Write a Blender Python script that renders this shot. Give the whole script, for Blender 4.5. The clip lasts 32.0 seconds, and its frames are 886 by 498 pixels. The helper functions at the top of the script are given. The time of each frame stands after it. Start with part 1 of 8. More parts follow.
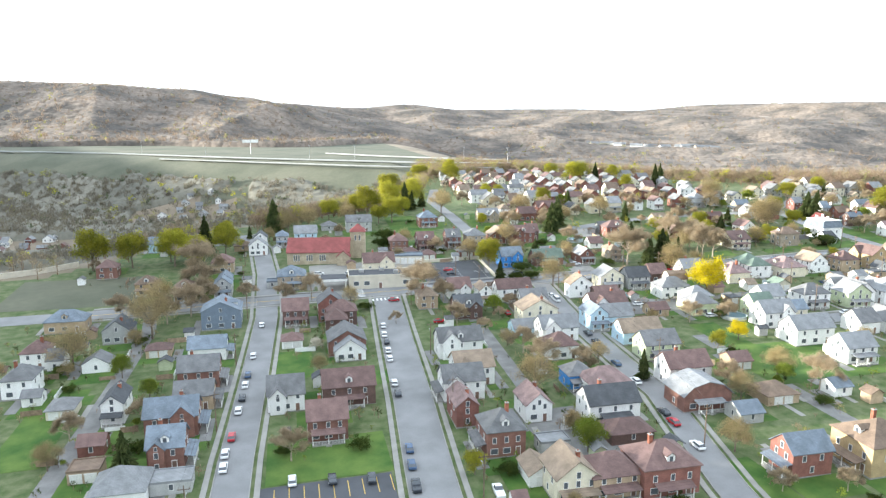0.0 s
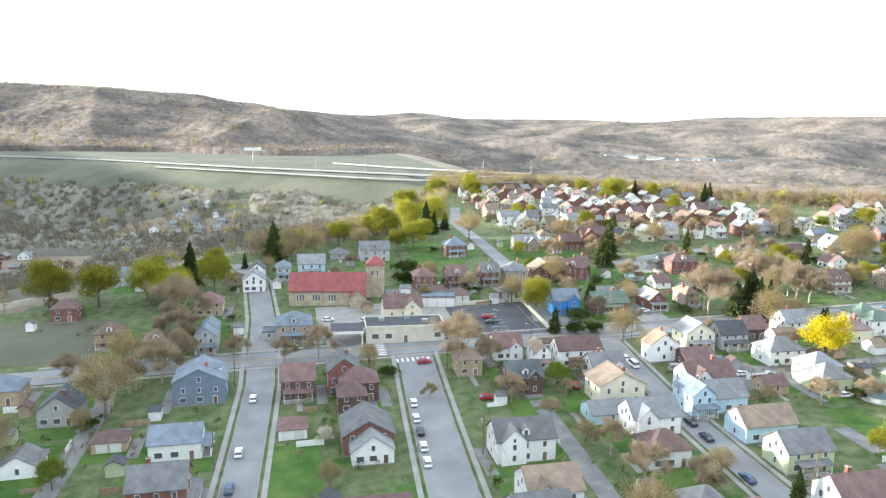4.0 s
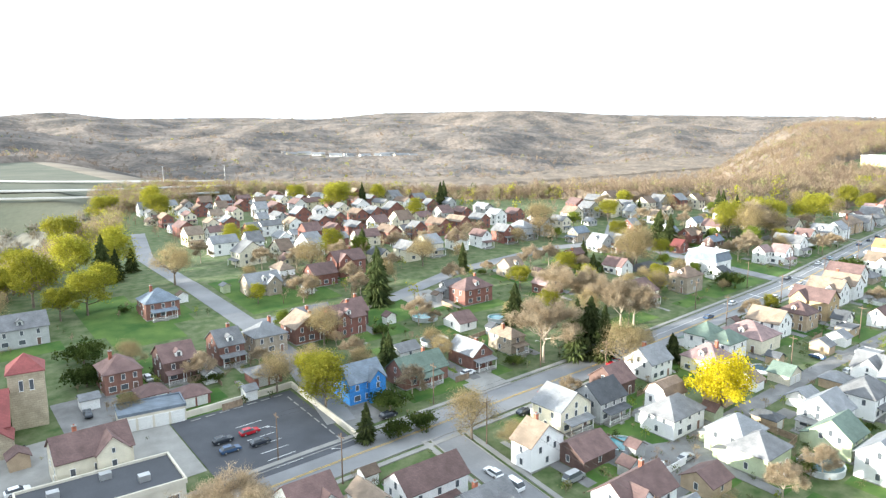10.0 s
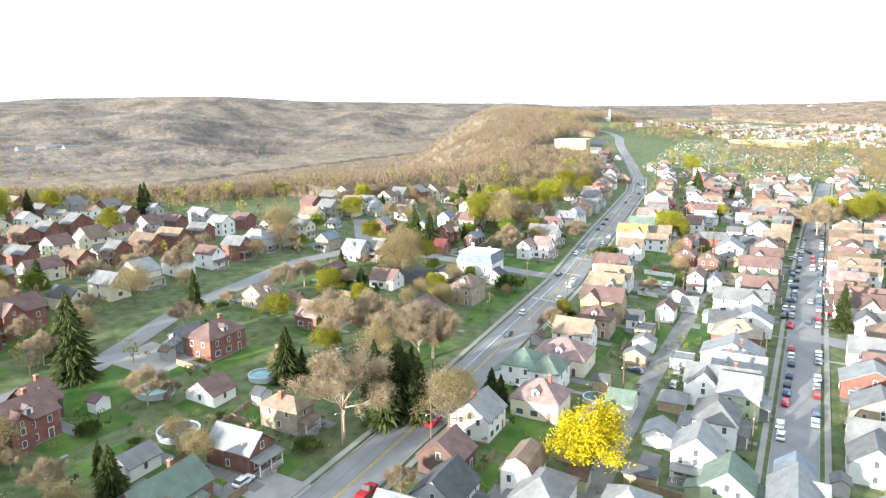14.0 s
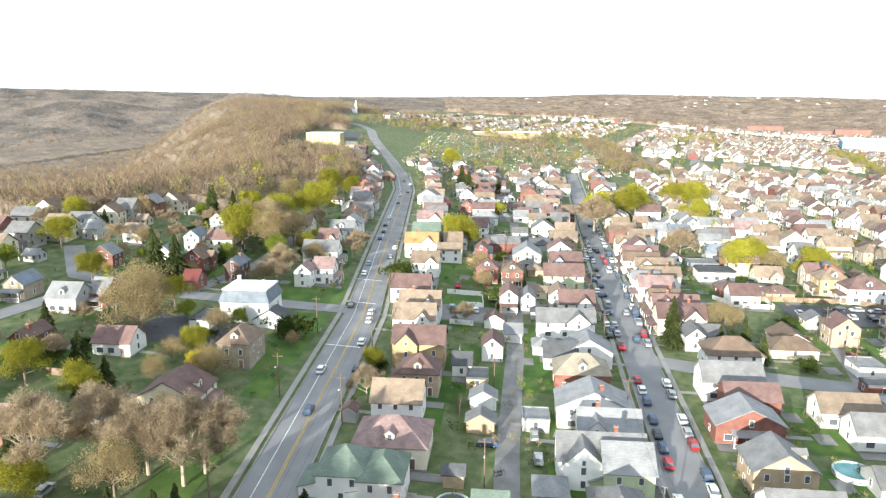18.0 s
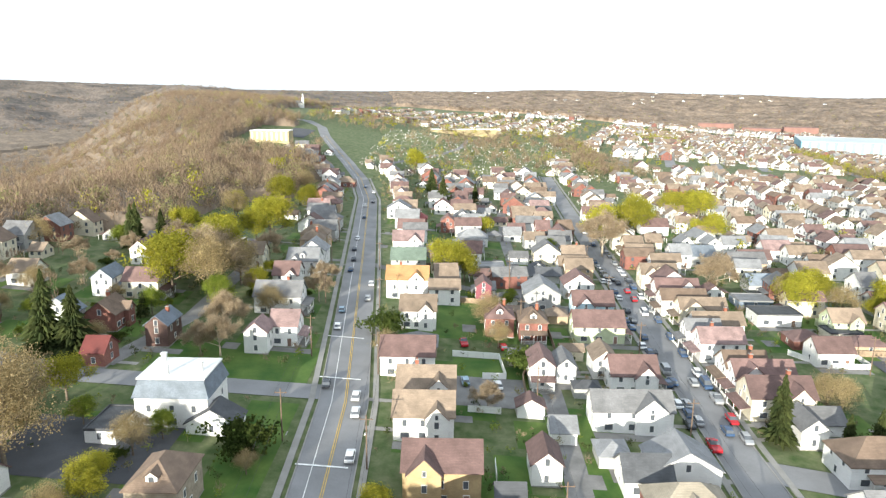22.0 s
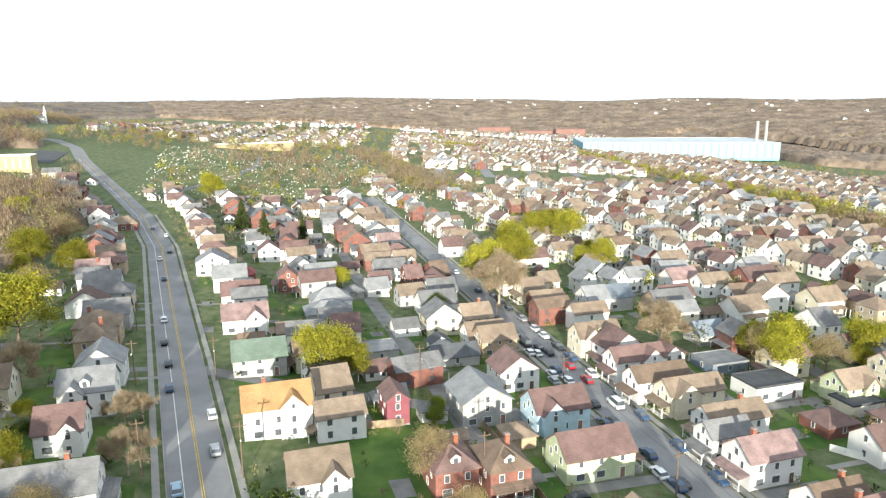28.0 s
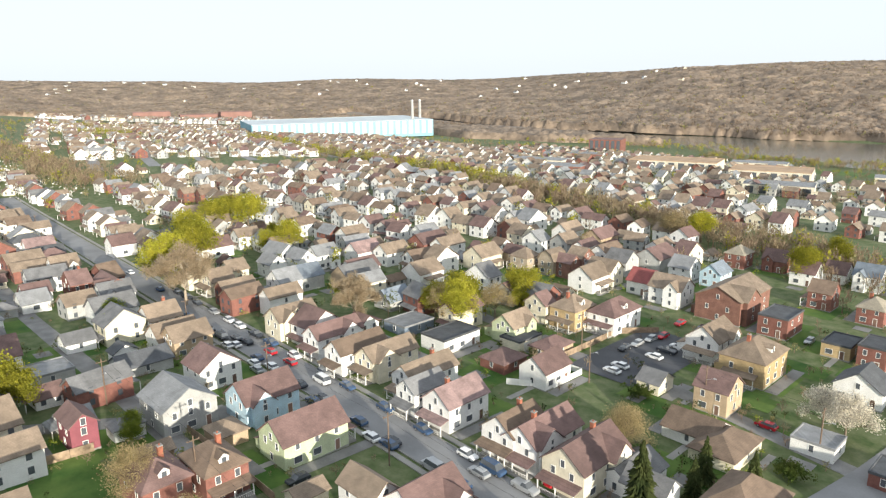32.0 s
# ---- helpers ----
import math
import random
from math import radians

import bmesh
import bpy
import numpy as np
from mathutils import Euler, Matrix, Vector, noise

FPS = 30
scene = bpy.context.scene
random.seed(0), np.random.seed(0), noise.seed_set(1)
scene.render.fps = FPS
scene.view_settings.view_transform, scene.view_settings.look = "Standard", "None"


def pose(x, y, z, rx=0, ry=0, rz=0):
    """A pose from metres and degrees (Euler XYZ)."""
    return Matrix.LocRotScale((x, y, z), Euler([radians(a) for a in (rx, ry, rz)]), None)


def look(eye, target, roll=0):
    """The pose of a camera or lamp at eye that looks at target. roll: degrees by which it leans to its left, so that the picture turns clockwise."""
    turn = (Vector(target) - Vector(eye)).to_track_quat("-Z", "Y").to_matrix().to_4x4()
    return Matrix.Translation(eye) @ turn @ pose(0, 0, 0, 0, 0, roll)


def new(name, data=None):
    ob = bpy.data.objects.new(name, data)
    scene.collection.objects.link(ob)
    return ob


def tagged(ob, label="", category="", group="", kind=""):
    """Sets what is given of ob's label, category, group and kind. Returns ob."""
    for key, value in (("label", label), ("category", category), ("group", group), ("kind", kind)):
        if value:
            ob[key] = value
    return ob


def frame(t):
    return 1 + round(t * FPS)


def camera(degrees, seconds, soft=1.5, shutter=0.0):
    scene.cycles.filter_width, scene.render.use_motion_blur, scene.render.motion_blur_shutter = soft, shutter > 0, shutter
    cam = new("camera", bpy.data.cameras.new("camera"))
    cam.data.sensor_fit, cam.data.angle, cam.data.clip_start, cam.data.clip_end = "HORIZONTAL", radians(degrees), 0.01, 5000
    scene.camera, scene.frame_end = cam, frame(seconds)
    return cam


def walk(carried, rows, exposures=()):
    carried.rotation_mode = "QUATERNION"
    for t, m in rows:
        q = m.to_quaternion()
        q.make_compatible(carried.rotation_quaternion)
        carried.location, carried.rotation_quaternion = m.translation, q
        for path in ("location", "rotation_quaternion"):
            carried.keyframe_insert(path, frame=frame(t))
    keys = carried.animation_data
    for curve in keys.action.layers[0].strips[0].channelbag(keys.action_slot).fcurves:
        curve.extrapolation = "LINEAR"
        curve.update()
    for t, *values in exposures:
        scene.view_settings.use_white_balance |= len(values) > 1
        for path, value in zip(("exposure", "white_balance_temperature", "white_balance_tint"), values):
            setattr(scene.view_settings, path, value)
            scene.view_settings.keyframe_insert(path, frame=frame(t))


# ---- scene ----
cam = camera(65.15, 32.0, soft=1.3)
# seconds, x, y, z, yaw, pitch, roll
ROWS = [
    (0.0, 0.00, 0.00, 75.24, -12.55, -10.88, 0.02),
    (0.5, 0.38, 8.06, 75.34, -12.46, -10.81, -0.21),
    (1.0, 0.75, 16.14, 75.43, -12.35, -10.71, -0.37),
    (1.5, 1.01, 24.24, 75.52, -12.24, -10.63, -0.46),
    (2.0, 1.09, 32.35, 75.67, -12.15, -10.52, -0.55),
    (2.5, 0.98, 40.44, 75.76, -12.13, -10.42, -0.61),
    (3.0, 0.71, 48.53, 75.74, -12.14, -10.36, -0.76),
    (3.5, 0.41, 56.69, 75.61, -12.10, -10.23, -0.83),
    (5.5, 1.39, 90.15, 75.84, -13.25, -10.08, -0.55),
    (6.0, 1.83, 98.62, 75.70, -16.30, -10.00, -0.28),
    (6.5, 2.42, 106.99, 75.61, -16.96, -9.98, -0.18),
    (7.0, 3.22, 115.23, 75.46, -17.27, -9.96, -0.10),
    (7.5, 4.18, 123.58, 75.17, -22.23, -9.91, 0.06),
    (8.0, 5.20, 131.97, 74.75, -26.63, -9.90, 0.25),
    (8.5, 6.61, 140.11, 74.43, -27.87, -9.93, 0.20),
    (9.0, 8.10, 148.37, 74.10, -35.70, -10.00, 0.33),
    (9.5, 10.12, 156.73, 73.82, -38.25, -10.11, 0.38),
    (10.0, 12.63, 164.63, 73.70, -38.79, -10.23, 0.37),
    (10.5, 15.30, 172.06, 73.66, -41.24, -10.34, 0.44),
    (11.0, 18.30, 179.35, 73.59, -42.48, -10.46, 0.41),
    (11.5, 21.57, 186.65, 73.41, -45.37, -10.57, 0.46),
    (12.0, 25.51, 193.84, 73.26, -51.30, -10.72, 0.50),
    (12.5, 30.11, 200.75, 73.16, -54.78, -10.89, 0.57),
    (13.0, 34.90, 207.21, 73.21, -58.51, -11.08, 0.52),
    (13.5, 39.59, 213.13, 73.38, -62.73, -11.34, 0.53),
    (15.5, 57.47, 224.56, 74.27, -64.36, -11.62, 0.33),
    (16.0, 64.06, 229.07, 74.08, -75.69, -11.71, 0.26),
    (16.5, 71.08, 234.26, 73.99, -82.33, -11.93, 0.42),
    (17.0, 78.28, 238.85, 73.87, -83.10, -12.07, 0.21),
    (17.5, 85.58, 242.91, 73.82, -83.98, -12.16, 0.06),
    (18.0, 92.99, 246.63, 73.85, -84.57, -12.26, -0.11),
    (18.5, 100.49, 250.03, 73.94, -84.88, -12.37, -0.25),
    (19.0, 107.99, 253.10, 74.07, -85.15, -12.49, -0.36),
    (19.5, 115.56, 255.85, 74.34, -85.33, -12.59, -0.43),
    (20.0, 123.21, 258.37, 74.50, -85.31, -12.66, -0.44),
    (20.5, 131.04, 260.79, 74.50, -86.96, -12.68, -0.53),
    (21.0, 139.02, 263.19, 74.53, -87.02, -12.68, -0.48),
    (21.5, 146.98, 265.48, 74.50, -88.58, -12.67, -0.53),
    (22.0, 155.11, 267.86, 74.40, -89.12, -12.68, -0.64),
    (22.5, 163.40, 270.04, 74.36, -89.16, -12.71, -0.72),
    (23.0, 172.01, 272.00, 74.46, -90.42, -12.71, -0.73),
    (23.5, 180.54, 273.86, 74.64, -90.93, -12.74, -0.69),
    (24.0, 188.73, 275.90, 74.71, -92.34, -12.72, -0.68),
    (24.5, 196.93, 277.60, 74.81, -92.49, -12.71, -0.67),
    (26.5, 230.24, 284.35, 74.19, -95.57, -11.86, -0.66),
    (27.0, 234.30, 286.09, 74.76, -97.05, -11.84, -0.52),
    (27.5, 236.98, 287.69, 75.11, -101.42, -11.87, -0.14),
    (28.0, 238.41, 289.29, 75.28, -107.56, -12.06, 0.28),
    (28.5, 239.09, 290.70, 75.35, -114.34, -12.40, 0.47),
    (29.0, 239.28, 291.55, 75.43, -118.85, -12.65, 0.85),
    (29.5, 239.17, 291.96, 75.45, -120.68, -12.92, 1.01),
    (30.0, 239.15, 292.02, 75.56, -121.61, -13.18, 1.17),
    (30.5, 239.34, 291.72, 75.55, -122.04, -13.40, 1.30),
    (31.0, 239.58, 291.27, 75.29, -128.56, -13.61, 0.91),
    (31.5, 239.77, 291.12, 75.09, -133.09, -13.72, 0.80),
    (32.0, 239.99, 291.02, 75.05, -134.26, -13.75, 0.69),
]
walk(cam, [(t, pose(x, y, z, 90 + pitch, roll, yaw)) for t, x, y, z, yaw, pitch, roll in ROWS],
     [(0.0, 1.78, 6050, 4), (7.0, 1.76, 5950, 3), (12.0, 1.68, 6000, 4), (17.0, 1.3, 6100, 4), (24.0, 1.04, 6200, 5), (28.0, 1.02, 6250, 4), (32.0, 0.74, 6400, 6)])

# ---- light ----
# low evening sun: the western ridge already shades the near streets, the far town still lies in gold
SUN_AZ, SUN_EL = radians(-72), radians(9.8)
world = bpy.data.worlds.new("sky")
scene.world = world
world.use_nodes = True
wn, wl = world.node_tree.nodes, world.node_tree.links
sky = wn.new("ShaderNodeTexSky")
sky.sky_type, sky.sun_disc = "NISHITA", False
sky.sun_elevation, sky.sun_rotation = SUN_EL, SUN_AZ
sky.air_density, sky.dust_density, sky.ozone_density = 1.0, 1.5, 1.0
# thin bright haze over the blue
veil = wn.new("ShaderNodeMix")
veil.data_type = "RGBA"
veil.inputs["Factor"].default_value = 0.88
veil.inputs["B"].default_value = (7.1, 7.5, 8.1, 1)
wl.new(sky.outputs[0], veil.inputs["A"])
wl.new(veil.outputs["Result"], wn["Background"].inputs["Color"])
wn["Background"].inputs["Strength"].default_value = 0.085
sun = new("sun", bpy.data.lights.new("sun", "SUN"))
sun.data.energy, sun.data.angle, sun.data.color = 5.0, radians(0.8), (1.0, 0.9, 0.76)
sun.matrix_world = look((0, 0, 300), (-math.sin(SUN_AZ) * 100, -math.cos(SUN_AZ) * 100, 300 - 100 * math.tan(SUN_EL)))


# ---- materials ----
def material(name, colour, rough=0.8, vary=0.25, scale=0.6, fine=9.0, bump=0.15, metal=0.0, random_value=0.0, second=None, pattern="", soft=0.18):
    """A procedural surface: base colour, broad stains, fine grain, relief."""
    m = bpy.data.materials.new(name)
    m.use_nodes = True
    nt = m.node_tree
    N, L = nt.nodes, nt.links
    bsdf = N["Principled BSDF"]
    bsdf.inputs["Roughness"].default_value, bsdf.inputs["Metallic"].default_value = rough, metal
    tc = N.new("ShaderNodeTexCoord")
    big, small = N.new("ShaderNodeTexNoise"), N.new("ShaderNodeTexNoise")
    big.inputs["Scale"].default_value, big.inputs["Detail"].default_value = scale, 4
    small.inputs["Scale"].default_value, small.inputs["Detail"].default_value = fine, 3
    for n in (big, small):
        L.new(tc.outputs["Object"], n.inputs["Vector"])
    ramp = N.new("ShaderNodeMix")
    ramp.data_type = "RGBA"
    lo = [c * (1 - vary) for c in colour]
    hi = second or [min(1, c * (1 + vary * 0.7)) for c in colour]
    ramp.inputs["A"].default_value, ramp.inputs["B"].default_value = (*lo, 1), (*hi, 1)
    spread = N.new("ShaderNodeMapRange")
    spread.inputs["From Min"].default_value, spread.inputs["From Max"].default_value = 0.5 - soft, 0.5 + soft
    L.new(big.outputs["Fac"], spread.inputs["Value"])
    L.new(spread.outputs[0], ramp.inputs["Factor"])
    grain = N.new("ShaderNodeMix")
    grain.data_type, grain.blend_type = "RGBA", "MULTIPLY"
    grain.inputs["Factor"].default_value = 0.5
    gr = N.new("ShaderNodeMapRange")
    gr.inputs["From Min"].default_value, gr.inputs["From Max"].default_value = 0.3, 0.7
    gr.inputs["To Min"].default_value, gr.inputs["To Max"].default_value = 1 - vary * 1.2, 1.0
    L.new(small.outputs["Fac"], gr.inputs["Value"])
    L.new(ramp.outputs["Result"], grain.inputs["A"])
    L.new(gr.outputs[0], grain.inputs["B"])
    out = grain.outputs["Result"]
    height = small.outputs["Fac"]
    if pattern:
        sep, com = N.new("ShaderNodeSeparateXYZ"), N.new("ShaderNodeCombineXYZ")
        L.new(tc.outputs["Object"], sep.inputs[0])
        add = N.new("ShaderNodeMath")
        L.new(sep.outputs[0], add.inputs[0]), L.new(sep.outputs[1], add.inputs[1])
        L.new(add.outputs[0], com.inputs[0]), L.new(sep.outputs[2], com.inputs[1])
        brick = N.new("ShaderNodeTexBrick")
        L.new(com.outputs[0], brick.inputs["Vector"])
        brick.inputs["Scale"].default_value = 1.0
        wide, high, joint, dark = {"brick": (0.46, 0.16, 0.02, 0.72), "lap": (6.0, 0.17, 0.012, 0.72), "shingle": (0.5, 0.17, 0.015, 0.7), "stone": (0.8, 0.4, 0.03, 0.7)}[pattern]
        brick.inputs["Brick Width"].default_value, brick.inputs["Row Height"].default_value, brick.inputs["Mortar Size"].default_value = wide, high, joint
        brick.inputs["Color1"].default_value, brick.inputs["Color2"].default_value = (1, 1, 1, 1), (0.84, 0.84, 0.84, 1) if pattern != "lap" else (0.97, 0.97, 0.97, 1)
        brick.inputs["Mortar"].default_value = (dark, dark, dark, 1)
        mul = N.new("ShaderNodeMix")
        mul.data_type, mul.blend_type = "RGBA", "MULTIPLY"
        mul.inputs["Factor"].default_value = 1.0
        L.new(out, mul.inputs["A"]), L.new(brick.outputs["Color"], mul.inputs["B"])
        out = mul.outputs["Result"]
    if random_value:
        info, hsv = N.new("ShaderNodeObjectInfo"), N.new("ShaderNodeHueSaturation")
        vr = N.new("ShaderNodeMapRange")
        vr.inputs["To Min"].default_value, vr.inputs["To Max"].default_value = 1 - random_value, 1 + random_value
        L.new(info.outputs["Random"], vr.inputs["Value"])
        L.new(vr.outputs[0], hsv.inputs["Value"])
        L.new(out, hsv.inputs["Color"])
        out = hsv.outputs["Color"]
    L.new(out, bsdf.inputs["Base Color"])
    if bump:
        b = N.new("ShaderNodeBump")
        b.inputs["Strength"].default_value, b.inputs["Distance"].default_value = bump, 0.1
        L.new(height, b.inputs["Height"])
        L.new(b.outputs[0], bsdf.inputs["Normal"])
    return m


def leafy(name, a, b, random_value=0.15, spread=0.4):
    """Leaves and twigs: each clump its own shade."""
    m = material(name, a, 0.9, 0.2, 0.5, 4.0, 0.0, random_value=random_value, second=b)
    nt = m.node_tree
    geo, hsv = nt.nodes.new("ShaderNodeNewGeometry"), nt.nodes.new("ShaderNodeHueSaturation")
    vr = nt.nodes.new("ShaderNodeMapRange")
    vr.inputs["To Min"].default_value, vr.inputs["To Max"].default_value = 1 - spread, 1 + spread * 0.8
    nt.links.new(geo.outputs["Random Per Island"], vr.inputs["Value"])
    bs = nt.nodes["Principled BSDF"]
    src = bs.inputs["Base Color"].links[0].from_socket
    nt.links.new(src, hsv.inputs["Color"]), nt.links.new(vr.outputs[0], hsv.inputs["Value"])
    nt.links.new(hsv.outputs[0], bs.inputs["Base Color"])
    bs.inputs["Specular IOR Level"].default_value = 0.1
    thin, blend = nt.nodes.new("ShaderNodeBsdfTranslucent"), nt.nodes.new("ShaderNodeMixShader")
    blend.inputs[0].default_value = 0.45
    nt.links.new(hsv.outputs[0], thin.inputs["Color"])
    nt.links.new(bs.outputs[0], blend.inputs[1]), nt.links.new(thin.outputs[0], blend.inputs[2])
    nt.links.new(blend.outputs[0], nt.nodes["Material Output"].inputs["Surface"])
    return m


def crowned(m, cell, low=0.8, high=1.12):
    """Give a wood seen from far its single crowns: each lighter or darker, with dark gaps between."""
    nt = m.node_tree
    bs = nt.nodes["Principled BSDF"]
    tc, vor, hsv = nt.nodes.new("ShaderNodeTexCoord"), nt.nodes.new("ShaderNodeTexVoronoi"), nt.nodes.new("ShaderNodeHueSaturation")
    vor.inputs["Scale"].default_value = 1 / cell
    sep, vr = nt.nodes.new("ShaderNodeSeparateColor"), nt.nodes.new("ShaderNodeMapRange")
    vr.inputs["To Min"].default_value, vr.inputs["To Max"].default_value = low, high
    nt.links.new(tc.outputs["Object"], vor.inputs["Vector"])
    nt.links.new(vor.outputs["Color"], sep.inputs[0])
    nt.links.new(sep.outputs[0], vr.inputs["Value"])
    src = bs.inputs["Base Color"].links[0].from_socket
    nt.links.new(src, hsv.inputs["Color"]), nt.links.new(vr.outputs[0], hsv.inputs["Value"])
    nt.links.new(hsv.outputs[0], bs.inputs["Base Color"])
    bump = nt.nodes.new("ShaderNodeBump")
    bump.inputs["Strength"].default_value, bump.inputs["Distance"].default_value = 0.35, cell * 0.3
    bump.invert = True
    nt.links.new(vor.outputs["Distance"], bump.inputs["Height"]), nt.links.new(bump.outputs[0], bs.inputs["Normal"])
    return m


WALL = {
    "w": (material("white_siding", (0.83, 0.82, 0.8), 0.6, 0.06, pattern="lap", random_value=0.08), "white siding"),
    "c": (material("cream_siding", (0.72, 0.66, 0.52), 0.65, 0.1, pattern="lap", random_value=0.08), "cream siding"),
    "y": (material("yellow_brick", (0.5, 0.37, 0.2), 0.8, 0.18, pattern="brick", random_value=0.1), "yellow-tan brick"),
    "b": (material("brown_brick", (0.25, 0.125, 0.095), 0.85, 0.22, pattern="brick", random_value=0.15), "brown-red brick"),
    "r": (material("red_brick", (0.27, 0.115, 0.09), 0.85, 0.22, pattern="brick", random_value=0.15), "red brick"),
    "d": (material("dark_brick", (0.15, 0.09, 0.075), 0.85, 0.22, pattern="brick", random_value=0.15), "dark brown brick"),
    "n": (material("tan_siding", (0.45, 0.34, 0.23), 0.75, 0.15, pattern="lap", random_value=0.1), "tan siding"),
    "g": (material("grey_siding", (0.42, 0.42, 0.41), 0.7, 0.12, pattern="lap", random_value=0.12), "grey siding"),
    "s": (material("slate_blue_siding", (0.17, 0.21, 0.27), 0.7, 0.1, pattern="lap"), "slate-blue siding"),
    "l": (material("light_blue_siding", (0.5, 0.66, 0.76), 0.65, 0.1, pattern="lap"), "light blue siding"),
    "v": (material("pale_green_siding", (0.5, 0.55, 0.36), 0.7, 0.12, pattern="lap", random_value=0.1), "pale green siding"),
    "t": (material("tan_stone", (0.42, 0.35, 0.27), 0.85, 0.2, pattern="stone", random_value=0.1), "tan stone"),
    "u": (material("bright_blue_siding", (0.05, 0.24, 0.62), 0.6, 0.1, pattern="lap"), "bright blue siding"),
    "p": (material("burgundy_siding", (0.24, 0.07, 0.09), 0.7, 0.12, pattern="lap"), "burgundy siding"),
}
ROOF = {
    "G": (material("grey_shingle", (0.2, 0.2, 0.205), 0.9, 0.25, 0.4, pattern="shingle", random_value=0.2), "grey shingle"),
    "D": (material("charcoal_shingle", (0.1, 0.105, 0.115), 0.9, 0.25, 0.4, pattern="shingle", random_value=0.2), "charcoal shingle"),
    "M": (material("maroon_shingle", (0.19, 0.12, 0.11), 0.9, 0.25, 0.4, pattern="shingle", random_value=0.2), "maroon-brown shingle"),
    "T": (material("tan_shingle", (0.28, 0.215, 0.16), 0.9, 0.25, 0.4, pattern="shingle", random_value=0.2), "tan shingle"),
    "B": (material("blue_grey_shingle", (0.2, 0.235, 0.28), 0.9, 0.22, 0.4, pattern="shingle", random_value=0.15), "blue-grey shingle"),
    "R": (material("red_roof", (0.3, 0.085, 0.08), 0.8, 0.2, 0.4, pattern="shingle"), "red shingle"),
    "V": (material("green_shingle", (0.16, 0.21, 0.17), 0.9, 0.2, 0.4, pattern="shingle", random_value=0.1), "green-grey shingle"),
    "P": (material("rose_shingle", (0.31, 0.215, 0.205), 0.9, 0.3, 0.5, pattern="shingle", random_value=0.1), "rose-coloured shingle"),
    "L": (material("pale_grey_roof", (0.27, 0.275, 0.285), 0.8, 0.2, 0.4, pattern="shingle", random_value=0.15), "pale grey shingle"),
    "n": (material("brown_shingle", (0.21, 0.15, 0.11), 0.9, 0.25, 0.4, pattern="shingle", random_value=0.2), "brown shingle"),
    "c": (material("beige_shingle", (0.34, 0.3, 0.235), 0.9, 0.2, 0.4, pattern="shingle"), "beige shingle"),
    "o": (material("orange_tan_shingle", (0.46, 0.27, 0.12), 0.9, 0.2, 0.4, pattern="shingle"), "orange-tan shingle"),
    "r": (material("red_metal_roof", (0.14, 0.035, 0.03), 0.7, 0.2, 0.4), "red metal"),
}
TRIM = material("white_trim", (0.8, 0.79, 0.76), 0.55, 0.08, 0.8)
GLASS = material("window_glass", (0.1, 0.11, 0.125), 0.12, 0.1, 1.0, 3.0, 0.0)
STONE_BASE = material("foundation_stone", (0.3, 0.29, 0.27), 0.9, 0.25, 0.8)
BRICK_CHIMNEY = material("chimney_brick", (0.36, 0.13, 0.08), 0.9, 0.25, 1.0, pattern="brick", random_value=0.2)
DOOR = material("door_paint", (0.2, 0.12, 0.09), 0.6, 0.2, random_value=0.4)
GARAGE_DOOR = material("garage_door", (0.72, 0.71, 0.68), 0.6, 0.1, pattern="lap", random_value=0.1)
ASPHALT = material("asphalt", (0.235, 0.235, 0.24), 0.92, 0.16, 0.12, 3.0, 0.1)
ALLEY = material("worn_asphalt", (0.215, 0.21, 0.205), 0.95, 0.25, 0.25, 3.0, 0.15)
FRESH = material("fresh_asphalt", (0.075, 0.078, 0.088), 0.9, 0.18, 0.15, 3.0, 0.1)
CONCRETE = material("concrete", (0.29, 0.28, 0.26), 0.9, 0.15, 0.3, 3.0, 0.1)
KERB = material("kerb_stone", (0.3, 0.29, 0.275), 0.9, 0.15, 0.3)
PAINT = material("road_paint", (0.8, 0.8, 0.78), 0.7, 0.2, 1.0)
YELLOW_PAINT = material("yellow_paint", (0.62, 0.42, 0.1), 0.7, 0.2, 1.0)
GRASS = material("grass", (0.07, 0.13, 0.024), 0.95, 0.3, 0.3, 2.0, 0.25, second=(0.155, 0.17, 0.082), soft=0.2)
LAWN = material("lawn", (0.04, 0.115, 0.009), 0.95, 0.2, 0.14, 1.5, 0.2, second=(0.105, 0.165, 0.028), soft=0.17)
# paler grey-green, raised to put the valley's haze into the colour
MEADOW = material("dim_grass", (0.1, 0.112, 0.072), 0.95, 0.25, 0.02, 0.3, 0.2, second=(0.14, 0.138, 0.095))
WOODFLOOR = material("leaf_litter", (0.2, 0.16, 0.11), 0.95, 0.25, 0.012, 0.12, 0.3, second=(0.28, 0.225, 0.165))
# greyer than the near wood floor: distance haze is put into the colour
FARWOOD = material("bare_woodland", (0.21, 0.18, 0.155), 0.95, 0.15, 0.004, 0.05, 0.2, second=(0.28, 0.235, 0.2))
WATER = material("river_water", (0.12, 0.115, 0.09), 0.12, 0.15, 0.01, 0.5, 0.05)
BARK = material("bark", (0.2, 0.16, 0.12), 0.95, 0.3, 2.0)
PALE_BARK = material("pale_bark", (0.42, 0.35, 0.27), 0.95, 0.3, 1.0)
TWIGS = leafy("bare_twigs", (0.38, 0.3, 0.2), (0.5, 0.4, 0.275))
BUDS = leafy("budding_twigs", (0.42, 0.33, 0.18), (0.54, 0.44, 0.24))
SPRING = leafy("yellow_spring_leaves", (0.33, 0.34, 0.05), (0.5, 0.46, 0.06), 0.25, 0.3)
